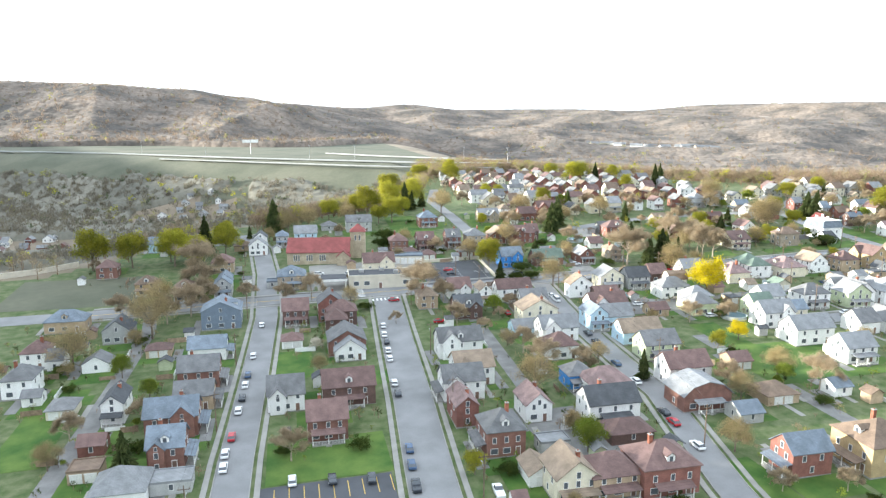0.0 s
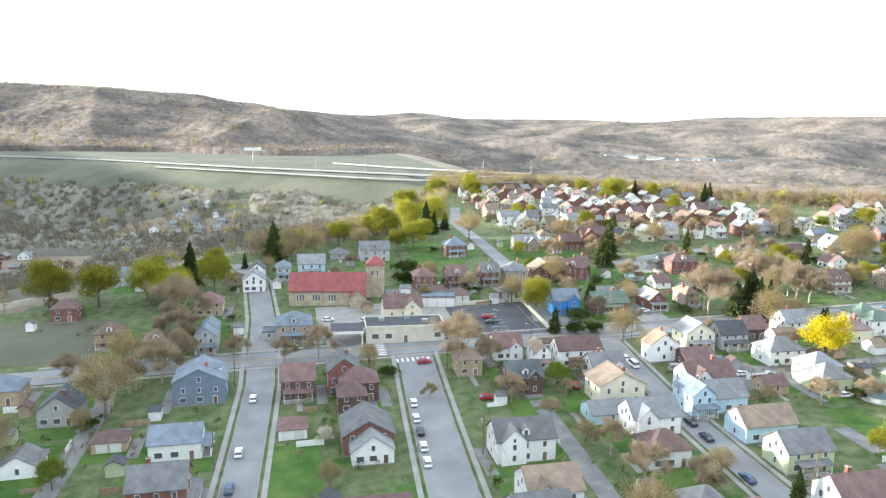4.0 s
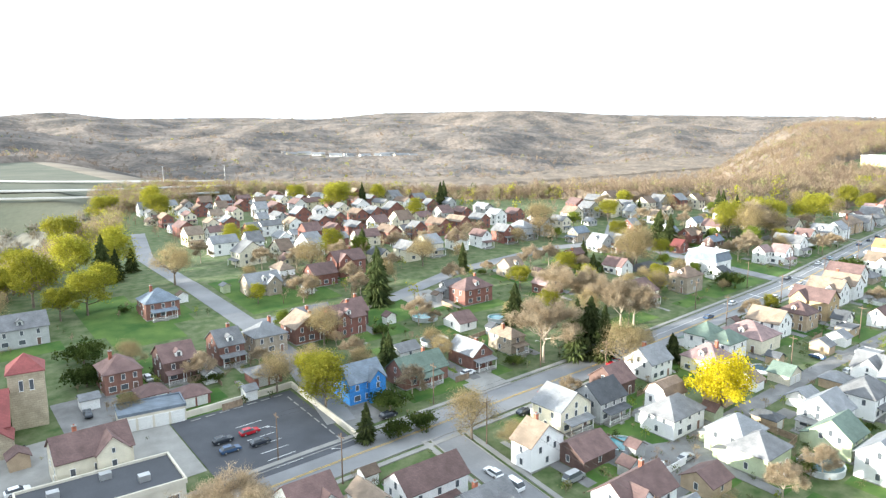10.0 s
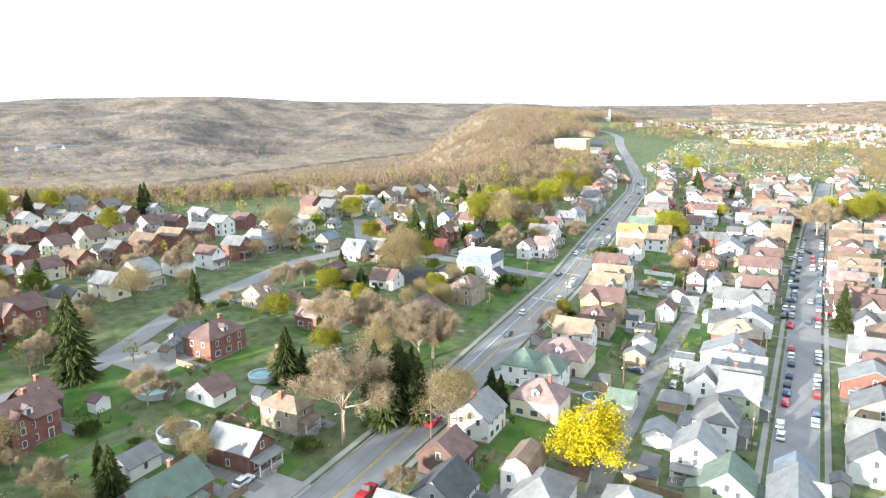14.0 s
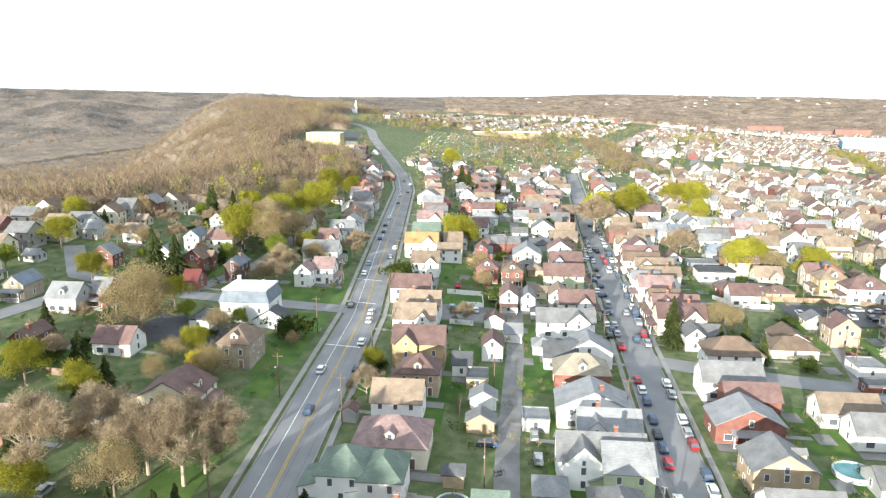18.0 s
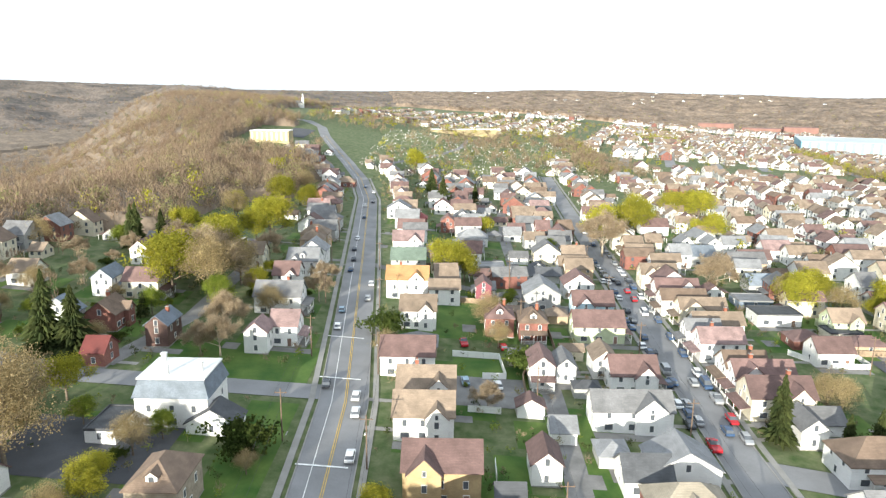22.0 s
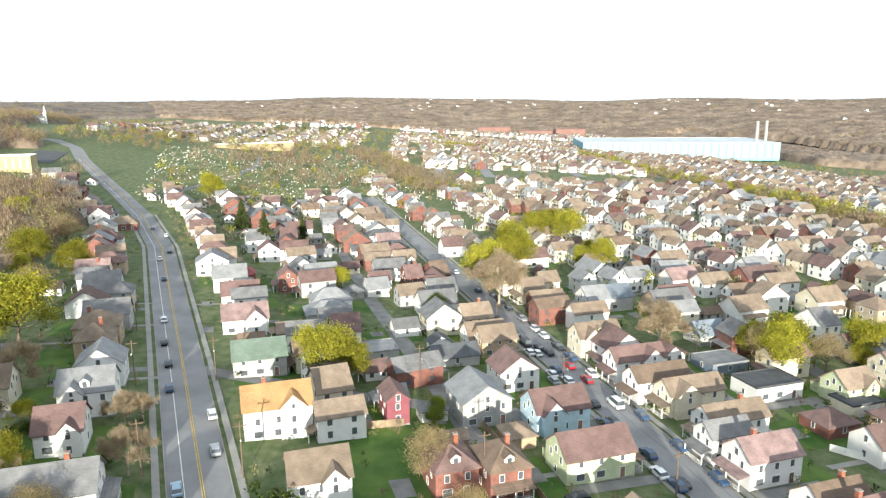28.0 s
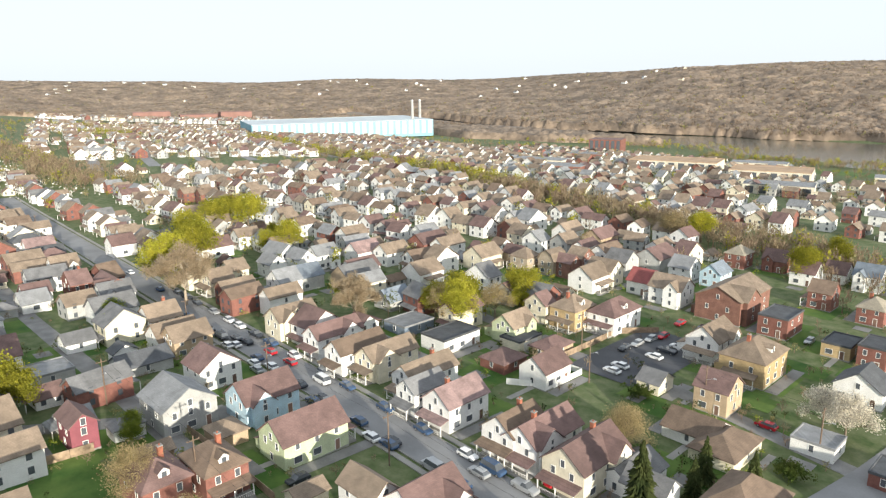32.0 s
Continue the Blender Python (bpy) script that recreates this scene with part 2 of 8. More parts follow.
BRIGHT = leafy("bright_yellow_blossom", (0.58, 0.48, 0.015), (0.78, 0.66, 0.03), 0.1, 0.3)
FRESHGREEN = leafy("fresh_green_leaves", (0.2, 0.28, 0.04), (0.33, 0.37, 0.07))
NEEDLES = leafy("dark_needles", (0.05, 0.075, 0.028), (0.1, 0.115, 0.04), 0.3)
HEDGE = leafy("hedge_leaves", (0.06, 0.1, 0.025), (0.13, 0.16, 0.04), 0.3)
BLOSSOM = leafy("white_blossom", (0.75, 0.7, 0.6), (0.85, 0.8, 0.7))
POLEWOOD = material("pole_wood", (0.17, 0.12, 0.085), 0.95, 0.3, 1.0)
STEEL = material("galvanised_steel", (0.5, 0.5, 0.5), 0.45, 0.1, 1.0, metal=0.7)
TYRE = material("tyre_rubber", (0.025, 0.025, 0.025), 0.9, 0.2)
CABLE = material("cable_black", (0.03, 0.03, 0.03), 0.7, 0.1)
VINYL = material("white_vinyl", (0.82, 0.82, 0.8), 0.5, 0.06)
FENCE = material("fence_wood", (0.3, 0.22, 0.15), 0.9, 0.3, 1.0, random_value=0.2)
CAR = {
    "w": (material("car_white", (0.8, 0.8, 0.8), 0.25, 0.04), "white"),
    "k": (material("car_dark", (0.03, 0.035, 0.045), 0.25, 0.1), "dark"),
    "b": (material("car_blue", (0.05, 0.09, 0.17), 0.25, 0.1), "dark blue"),
    "r": (material("car_red", (0.42, 0.02, 0.03), 0.25, 0.1), "red"),
    "g": (material("car_grey", (0.42, 0.43, 0.44), 0.3, 0.06, metal=0.3), "silver-grey"),
    "l": (material("car_light_blue", (0.3, 0.42, 0.52), 0.3, 0.06, metal=0.2), "light blue"),
}


# ---- the lie of the land ----
# The plan is drawn in units of K metres; things are built in metres.
K = 1.3


def sm(a, b, v):
    t = min(1.0, max(0.0, (v - a) / (b - a)))
    return t * t * (3 - 2 * t)


def table(v, pairs):
    for (a, p), (b, q) in zip(pairs, pairs[1:]):
        if v <= b:
            return p + (q - p) * sm(a, b, v) if v > a else p
    return pairs[-1][1]


EDGE = [(-400, 120), (-100, 250), (-15, 318), (35, 350), (75, 425), (110, 520), (170, 545), (230, 480), (280, 400), (330, 350), (420, 320), (560, 345), (700, 430), (1000, 560), (2000, 900)]
SKYLINE = [(-180, 4), (-120, 5.0), (-95, 6.6), (-80, 6.9), (-66, 6.9), (-52, 4.0), (-40, 2.6), (-19, 2.2), (-12, 1.9), (-7, 1.3), (-4, 0.8), (4, 0.5), (8, 0.8), (13, 0.35), (22, 0.4), (27, 0.25), (34, 0.75), (44, 0.85), (54, 0.4), (66, 0.2), (73, -0.1), (90, -0.1), (97, 0.1), (110, -0.1), (117, -0.3), (124, -0.1), (133, -0.3), (144, 0.1), (150, 0.4), (157, 0.6), (166, 0.6), (180, 0.8)]
RIDGE_AT = [(-180, 1500), (-90, 900), (-55, 1250), (-40, 1750), (-25, 1500), (-6, 1500), (4, 2600), (60, 2700), (100, 2900), (122, 2600), (134, 2300), (150, 1800), (180, 1600)]
FOOT_AT = [(-180, 700), (-90, 380), (-55, 900), (-40, 1350), (-25, 980), (-6, 800), (4, 900), (40, 900), (60, 1500), (90, 1900), (112, 1600), (124, 1360), (130, 1190), (137, 1110), (144, 1050), (150, 1030), (160, 1000), (180, 900)]


def highway_side(x, y):
    return (x - 112) * 0.568 + (y - 578) * 0.823


def bank(x):
    return table(x, [(-400, -360), (250, -470), (800, -625), (1300, -680), (3000, -760)])


def river_width(x):
    return table(x, [(0, 290), (300, 275), (430, 262), (570, 178), (750, 112), (990, 70), (1300, 55)])


def ground(x, y):
    yy = min(y, 330)
    z = -4 + 0.0234 * min(max(x, -60), 300) + 2.35 * math.log1p(math.exp((yy - 170) / 30)) - 26 * sm(60, -500, y)
    z += 24 * sm(420, 1000, x) * math.exp(-((y - 330 - 0.35 * (x - 450)) / 190) ** 2) + 7 * sm(500, 900, x) * sm(-250, 150, y)
    low = -24.0
    if x < 320:
        low += (1 - sm(140, 320, x)) * 42 * sm(-130, -6, highway_side(x, y))
    e = table(x, EDGE)
    k = sm(0, 150, y - e)
    z += (low - z) * k
    kr = sm(0, 40, bank(x) - y) * (1 - sm(river_width(x) - 40, river_width(x) - 4, bank(x) - y)) * (1 - sm(1350, 1500, x))
    z += (-32 - z) * kr
    dx, dy = x - 90, y - 150
    r, az = math.hypot(dx, dy), math.degrees(math.atan2(dx, dy))
    foot, top = table(az, FOOT_AT), table(az, RIDGE_AT)
    if r > foot:
        h = 58 + top * math.tan(radians(table(az, SKYLINE)))
        p = (r - foot) / (top - foot)
        lump = noise.noise((x / 330, y / 330, 3.1)) * 0.6 + noise.noise((x / 140, y / 140, 7.7)) * 0.25
        rise = sm(0, 1, p) ** 0.8
        target = z + (h - z) * rise
        inner = sm(0, 0.25, p) * (1 - sm(0.8, 1.0, p)) * (1 - 0.8 * sm(112, 138, az))
        spur = abs(noise.noise((r / 420, az / 15, 4.4)))
        target += ((0.4 - 2.0 * spur) * 26 * (1 - sm(60, 85, az)) + lump * 44 * (1 - 0.4 * sm(60, 85, az)) + noise.noise((x / 90, y / 90, 1.3)) * 4) * inner - 20 * sm(1.0, 1.6, p)
        if p < 1:
            target = min(target, 56 + r * math.tan(radians(table(az, SKYLINE))))
        z = target
    return z


# ---- mesh building ----
class Geo:
    """Gathers points, faces and material slots of one mesh."""

    def __init__(self):
        self.v, self.f, self.m = [], [], []

    def face(self, pts, slot=0):
        n = len(self.v)
        self.v.extend(pts)
        self.f.append(tuple(range(n, n + len(pts))))
        self.m.append(slot)

    def hull(self, low, high, slot=0, cap=True):
        """A closed solid between two rings of equal length, low and high, counter-clockwise from above."""
        n, k = len(self.v), len(low)
        self.v.extend(low)
        self.v.extend(high)
        for i in range(k):
            j = (i + 1) % k
            self.f.append((n + i, n + j, n + k + j, n + k + i))
            self.m.append(slot)
        if cap:
            self.f.append(tuple(range(n + k, n + 2 * k)))
            self.f.append(tuple(reversed(range(n, n + k))))
            self.m += [slot, slot]

    def box(self, x0, x1, y0, y1, z0, z1, slot=0):
        self.hull([(x0, y0, z0), (x1, y0, z0), (x1, y1, z0), (x0, y1, z0)], [(x0, y0, z1), (x1, y0, z1), (x1, y1, z1), (x0, y1, z1)], slot)

    def tube(self, a, b, ra, rb, sides=6, slot=0):
        a, b = Vector(a), Vector(b)
        d = (b - a).normalized()
        u = d.orthogonal().normalized()
        w = d.cross(u)
        ring = [(math.cos(2 * math.pi * i / sides), math.sin(2 * math.pi * i / sides)) for i in range(sides)]
        self.hull([tuple(a + (u * c + w * s) * ra) for c, s in ring], [tuple(b + (u * c + w * s) * rb) for c, s in ring], slot)

    def mesh(self, name, mats):
        me = bpy.data.meshes.new(name)
        me.from_pydata(self.v, [], self.f)
        for m in mats:
            me.materials.append(m)
        if any(self.m):
            me.polygons.foreach_set("material_index", self.m)
        me.update()
        return me


def part(name, geo, mats, parent, label="", at=None):
    """One mesh object under a thing or a part."""
    me = geo if isinstance(geo, bpy.types.Mesh) else geo.mesh(name, mats if isinstance(mats, (list, tuple)) else [mats])
    ob = new(name, me)
    ob.parent = parent
    if at is not None:
        ob.matrix_basis = at
    if label:
        ob["label"] = label
    return ob


def thing(name, m, label, category, group=""):
    ob = new(name)
    ob.empty_display_size = 0.2
    m = m.copy()
    m.translation *= K
    ob.matrix_basis = m
    return tagged(ob, label, category, group)


def setting(name, geo, mats, label, category):
    geo.v = [(x * K, y * K, z * K) for x, y, z in geo.v]
    ob = new(name, geo.mesh(name, mats if isinstance(mats, (list, tuple)) else [mats]))
    return tagged(ob, label, category, kind="structure")


# ---- the ground, one sheet to the horizon ----
def axis(lo, hi, fine_lo, fine_hi, step):
    out, v, s = [], fine_lo, step
    mid = list(np.arange(fine_lo, fine_hi + 0.1, step))
    left, right = [], []
    v, s = fine_lo, step
    while v > lo:
        s *= 1.09
        v -= s
        left.append(v)
    v, s = fine_hi, step
    while v < hi:
        s *= 1.09
        v += s
        right.append(v)
    return left[::-1] + mid + right


gx, gy = axis(-3000, 3500, -120, 480, 6), axis(-3000, 3500, 40, 420, 6)
land = Geo()
land.v = [(x, y, ground(x, y)) for y in gy for x in gx]
W = len(gx)
for j in range(len(gy) - 1):
    for i in range(W - 1):
        cx, cy = (gx[i] + gx[i + 1]) / 2, (gy[j] + gy[j + 1]) / 2
        a = j * W + i
        land.f.append((a, a + 1, a + W + 1, a + W))
        e = table(cx, EDGE)
        r = math.hypot(cx - 90, cy - 150)
        az = math.degrees(math.atan2(cx - 90, cy - 150))
        slot = 0
        if cy > e + 10:
            slot = 1 if cx > 140 or highway_side(cx, cy) < -85 else 2
        if r > table(az, FOOT_AT) * 1.02:
            slot = 3
        if cx < -100 and -40 < highway_side(cx, cy) < 60 and cx < 200:
            slot = 2
        land.m.append(slot)
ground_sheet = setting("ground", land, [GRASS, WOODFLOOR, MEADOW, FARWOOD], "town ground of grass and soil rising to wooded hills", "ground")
ground_sheet.data.polygons.foreach_set("use_smooth", [True] * len(ground_sheet.data.polygons))

water = Geo()
xs = list(np.arange(-1500, 1600, 100))
for a, b in zip(xs, xs[1:]):
    water.face([(a, bank(a) - river_width(a), -25.5), (b, bank(b) - river_width(b), -25.5), (b, bank(b) + 12, -25.5), (a, bank(a) + 12, -25.5)])
setting("river", water, WATER, "broad brown-grey river below a wooded bank", "river")


# ---- roads ----
def along(points, step=4.0):
    out = []
    for (x0, y0), (x1, y1) in zip(points, points[1:]):
        n = max(1, int(math.hypot(x1 - x0, y1 - y0) / step))
        out += [(x0 + (x1 - x0) * i / n, y0 + (y1 - y0) * i / n) for i in range(n)]
    return out + [points[-1]]


def strip(points, lo, hi, lift, geo=None, high=None, thick=0.0):
    """A band laid on the ground beside a line, from lo to hi metres to its left."""
    g = geo or Geo()
    pts = along(points)
    rows = []
    cuts = max(1, int((hi - lo) / 4))
    for i, (x, y) in enumerate(pts):
        ax, ay = pts[max(0, i - 1)]
        bx, by = pts[min(len(pts) - 1, i + 1)]
        l = math.hypot(bx - ax, by - ay) or 1
        nx, ny = -(by - ay) / l, (bx - ax) / l
        row = []
        for c in range(cuts + 1):
            o = lo + (hi - lo) * c / cuts
            px, py = x + nx * o, y + ny * o
            row.append((px, py, (ground(px, py) if high is None else high) + lift))
        rows.append(row)
    n = len(g.v)
    k = cuts + 1
    for row in rows:
        g.v.extend(row)
    for i in range(len(rows) - 1):
        for c in range(cuts):
            a = n + i * k + c
            g.f.append((a, a + k, a + k + 1, a + 1))
            g.m.append(0)
    if thick:
        for side in (0, cuts):
            for i in range(len(rows) - 1):
                p, q = rows[i][side], rows[i + 1][side]
                g.face([p, q, (q[0], q[1], q[2] - thick), (p[0], p[1], p[2] - thick)])
    return g


MAIN = [(-160, 214), (-60, 219), (60, 221), (140, 221), (228, 224), (320, 233), (436, 245), (500, 257), (555, 272), (666, 306), (716, 318), (752, 338), (772, 368)]
SECOND = [(138, 163), (212, 161), (282, 159), (362, 156), (566, 146)]
STREET_A = [(11.5, -30), (19, 70), (22, 110), (24.5, 140), (27, 180), (29.5, 217)]
STREET_B = [(-13.5, -30), (-12.5, 60), (-11.5, 122), (-8, 205), (-9, 250), (-12, 285), (-20, 310)]
STREET_C = [(51, -30), (64, 60), (69, 92), (77, 128), (79, 184), (82, 217)]
CROSS = [(214, 158), (209, 140), (205, 118), (200, 80), (196, 20)]
NORTH = [(231, 228), (230, 271), (236, 300), (262, 318)]
roads = [("main_road", MAIN, 4.1), ("second_street", SECOND, 3.5), ("street_by_the_church", STREET_B, 3.1), ("street_to_the_corner", STREET_A, 4.2), ("street_of_white_houses", STREET_C, 2.9), ("cross_street", CROSS, 3.2), ("north_street", NORTH, 2.8),
         ("hill_street", [(70, 232), (76, 262), (77, 289), (76, 334), (78, 380), (92, 440)], 2.8), ("upper_street", [(77, 289), (114, 284), (150, 296), (200, 300), (230, 292)], 2.6)]
for i, (name, line, half) in enumerate(roads):
    setting(name, strip(line, -half, half, 0.07 + 0.006 * i), ASPHALT, "patched grey asphalt street between houses", "road")
alleys = [[(-44, 80), (-42, 138), (-40, 200), (-42, 214)], [(106, 95), (106, 160)], [(110, 189), (170, 189), (213, 187.5), (303, 187), (360, 187), (430, 184)], [(96, 196), (112, 189), (128, 191)], [(205, 119), (240, 112), (262, 112), (300, 108)], [(50, 140), (52, 215)], [(276, 160), (300, 205), (318, 232)], [(235, 268), (262, 262), (300, 262)]]
for i, line in enumerate(alleys):
    setting("alley", strip(line, -1.9, 1.9, 0.05 + 0.002 * i), ALLEY, "narrow worn alley behind the houses", "alley")
walks = [(STREET_A, 4.2), (STREET_B, 3.1), (STREET_C, 2.9), (MAIN[3:8], 4.1), (MAIN[1:4], 4.1), (SECOND[:5], 3.5)]
for line, a in walks:
    for lo, hi in ((a + 0.8, a + 1.8), (-a - 1.8, -a - 0.8)):
        setting("pavement", strip(line, lo, hi, 0.16, thick=0.2), CONCRETE, "pale concrete pavement along the street", "pavement")
    for lo, hi in ((a - 0.02, a + 0.14), (-a - 0.14, -a + 0.02)):
        setting("kerb", strip(line, lo, hi, 0.2, thick=0.2), KERB, "raised stone kerb at the street's edge", "kerb")
marks = Geo()
strip(MAIN[3:10], 1.9, 2.02, 0.13, marks)
setting("lane_line", marks, PAINT, "white painted lane line on the main road", "road marking")
marks = Geo()
strip(MAIN[1:10], -0.55, -0.43, 0.13, marks), strip(MAIN[1:10], -0.25, -0.13, 0.13, marks)
setting("centre_line", marks, YELLOW_PAINT, "double yellow centre line on the main road", "road marking")


def bars(name, x, y, turn, count, pitch, length, width, label, mat=PAINT, lift=0.15):
    """A row of painted bars."""
    g = Geo()
    c, s = math.cos(radians(turn)), math.sin(radians(turn))
    for i in range(count):
        u = (i - (count - 1) / 2) * pitch
        pts = []
        for a, b in ((-width / 2, -length / 2), (width / 2, -length / 2), (width / 2, length / 2), (-width / 2, length / 2)):
            px, py = x + (u + a) * c - b * s, y + (u + a) * s + b * c
            pts.append((px, py, ground(px, py) + lift))
        g.face(pts)
    return setting(name, g, mat, label, "road marking")


bars("crosswalk", 28.5, 212.5, 0, 7, 1.3, 2.2, 0.5, "worn white crosswalk bars across the side street")
bars("crosswalk", 21.5, 220.5, 90, 7, 1.2, 2.2, 0.5, "worn white crosswalk bars across the main road")
for sx, sy in ((208, 224), (237, 226), (257, 228)):
    bars("stop_line", sx, sy, 90, 1, 1, 0.4, 7.5, "white stop line across the main road")


def patch(name, x0, x1, y0, y1, mat, label, category, lift=0.05, turn=0.0):
    """A flat piece of paving or lawn laid on the slope."""
    g = Geo()
    nx, ny = max(1, int((x1 - x0) / 4)), max(1, int((y1 - y0) / 4))
    cx, cy = (x0 + x1) / 2, (y0 + y1) / 2
    c, s = math.cos(radians(turn)), math.sin(radians(turn))
    for j in range(ny + 1):
        for i in range(nx + 1):
            a, b = x0 + (x1 - x0) * i / nx - cx, y0 + (y1 - y0) * j / ny - cy
            x, y = cx + a * c - b * s, cy + a * s + b * c
            g.v.append((x, y, ground(x, y) + lift))
    for j in range(ny):
        for i in range(nx):
            a = j * (nx + 1) + i
            g.f.append((a, a + 1, a + nx + 2, a + nx + 1))
            g.m.append(0)
    return setting(name, g, mat, label, category)


# ---- houses ----
def window_mesh(wide, high):
    """A trim frame with a set-back pane, all one piece."""
    g = Geo()
    a, b, t = wide / 2, high / 2, 0.08

    def ring(p, q, y):
        return [(-p, y, -q), (p, y, -q), (p, y, q), (-p, y, q)]

    g.v = ring(a + t, b + t, 0.02) + ring(a + t, b + t, -0.07) + ring(a, b, -0.07) + ring(a, b, -0.015)
    for k in range(3):
        for i in range(4):
            j = (i + 1) % 4
            g.f.append((4 * k + i, 4 * k + j, 4 * k + 4 + j, 4 * k + 4 + i))
            g.m.append(0)
    g.f.append((12, 13, 14, 15))
    g.m.append(1)
    return g.mesh("window", [TRIM, GLASS])


WINDOW = window_mesh(0.85, 1.4)
WIDE_WINDOW = window_mesh(1.7, 1.35)
g = Geo()
g.box(-0.5, 0.5, -0.06, 0.03, 0, 2.1, 0)
g.box(-0.62, -0.5, -0.09, 0.03, 0, 2.2, 1)
g.box(0.5, 0.62, -0.09, 0.03, 0, 2.2, 1)
g.box(-0.62, 0.62, -0.09, 0.03, 2.1, 2.24, 1)
DOOR_MESH = g.mesh("door", [DOOR, TRIM])
g = Geo()
g.box(-1.3, 1.3, -0.05, 0.03, 0, 2.2, 0)
for i in range(3):
    g.box(-1.3, 1.3, -0.07, 0.03, 0.08 + i * 0.55, 0.58 + i * 0.55, 0)
g.box(-1.42, 1.42, -0.08, 0.03, 2.2, 2.35, 1)
GARAGE_MESH = g.mesh("garage_door", [GARAGE_DOOR, TRIM])
g = Geo()
g.box(-0.4, 0.4, -0.4, 0.4, -2.5, 1.0, 0)
g.box(-0.48, 0.48, -0.48, 0.48, 1.0, 1.14, 1)
g.tube((0, 0, 1.14), (0, 0, 1.4), 0.16, 0.14, 6, 0)
CHIMNEY = g.mesh("chimney", [BRICK_CHIMNEY, CONCRETE])
g = Geo()
g.box(-0.09, 0.09, -0.09, 0.09, 0, 2.5)
g.box(-0.13, 0.13, -0.13, 0.13, 0, 0.12)
g.box(-0.13, 0.13, -0.13, 0.13, 2.38, 2.5)
POST = g.mesh("porch_post", [TRIM])
ROOFSHAPE = {"g": "gable", "e": "gable", "h": "hipped", "f": "flat", "m": "gambrel", "M": "mansard"}
lots = []


def roof_geo(w, d, eave, rise, shape, over=0.4, thick=0.2):
    """A roof with thickness over a w by d plan; the ridge along y for 'g' and 'm', along x for 'e'."""
    g = Geo()
    a, b = w / 2 + over, d / 2 + over
    drop = over * rise / (w / 2 if shape in "gm" else d / 2)

    z0, z1 = eave - drop * 0.8 + thick, eave + rise + thick
    if shape in "gem":
        half = b if shape == "e" else a
        line = [(-half, z0), (0, z1), (half, z0)]
        if shape == "m":
            zk = eave + rise * 0.66 + thick
            line = [(-half, z0), (-half * 0.62, zk), (0, z1), (half * 0.62, zk), (half, z0)]
        ring = [(u, z - thick) for u, z in line] + [(u, z) for u, z in reversed(line)]
        if shape == "e":
            g.hull([(-a, u, z) for u, z in ring], [(a, u, z) for u, z in ring])
        else:
            g.hull([(u, b, z) for u, z in ring], [(u, -b, z) for u, z in ring])
    elif shape == "h":
        rx, ry = max(0.0, w / 2 - min(w, d) / 2), max(0.0, d / 2 - min(w, d) / 2)
        low = [(-a, -b), (a, -b), (a, b), (-a, b)]
        up = [(-rx - 0.05, -ry - 0.05), (rx + 0.05, -ry - 0.05), (rx + 0.05, ry + 0.05), (-rx - 0.05, ry + 0.05)]
        g.hull([(x, y, z0) for x, y in low], [(x, y, z1) for x, y in up])
        g.hull([(x, y, z0 - thick) for x, y in low], [(x, y, z0) for x, y in low])
    elif shape == "M":
        low = [(-a, -b), (a, -b), (a, b), (-a, b)]
        up = [(-a + 1.2, -b + 1.2), (a - 1.2, -b + 1.2), (a - 1.2, b - 1.2), (-a + 1.2, b - 1.2)]
        g.hull([(x, y, eave) for x, y in low], [(x, y, eave + rise) for x, y in up])
    else:
        a, b = w / 2 + 0.12, d / 2 + 0.12
        g.box(-a, a, -b, b, eave, eave + 0.25)
        for x0, x1, y0, y1 in ((-a, a, -b, -b + 0.25), (-a, a, b - 0.25, b), (-a, -a + 0.25, -b + 0.25, b - 0.25), (a - 0.25, a, -b + 0.25, b - 0.25)):
            g.box(x0, x1, y0, y1, eave + 0.25, eave + 0.55)
    return g


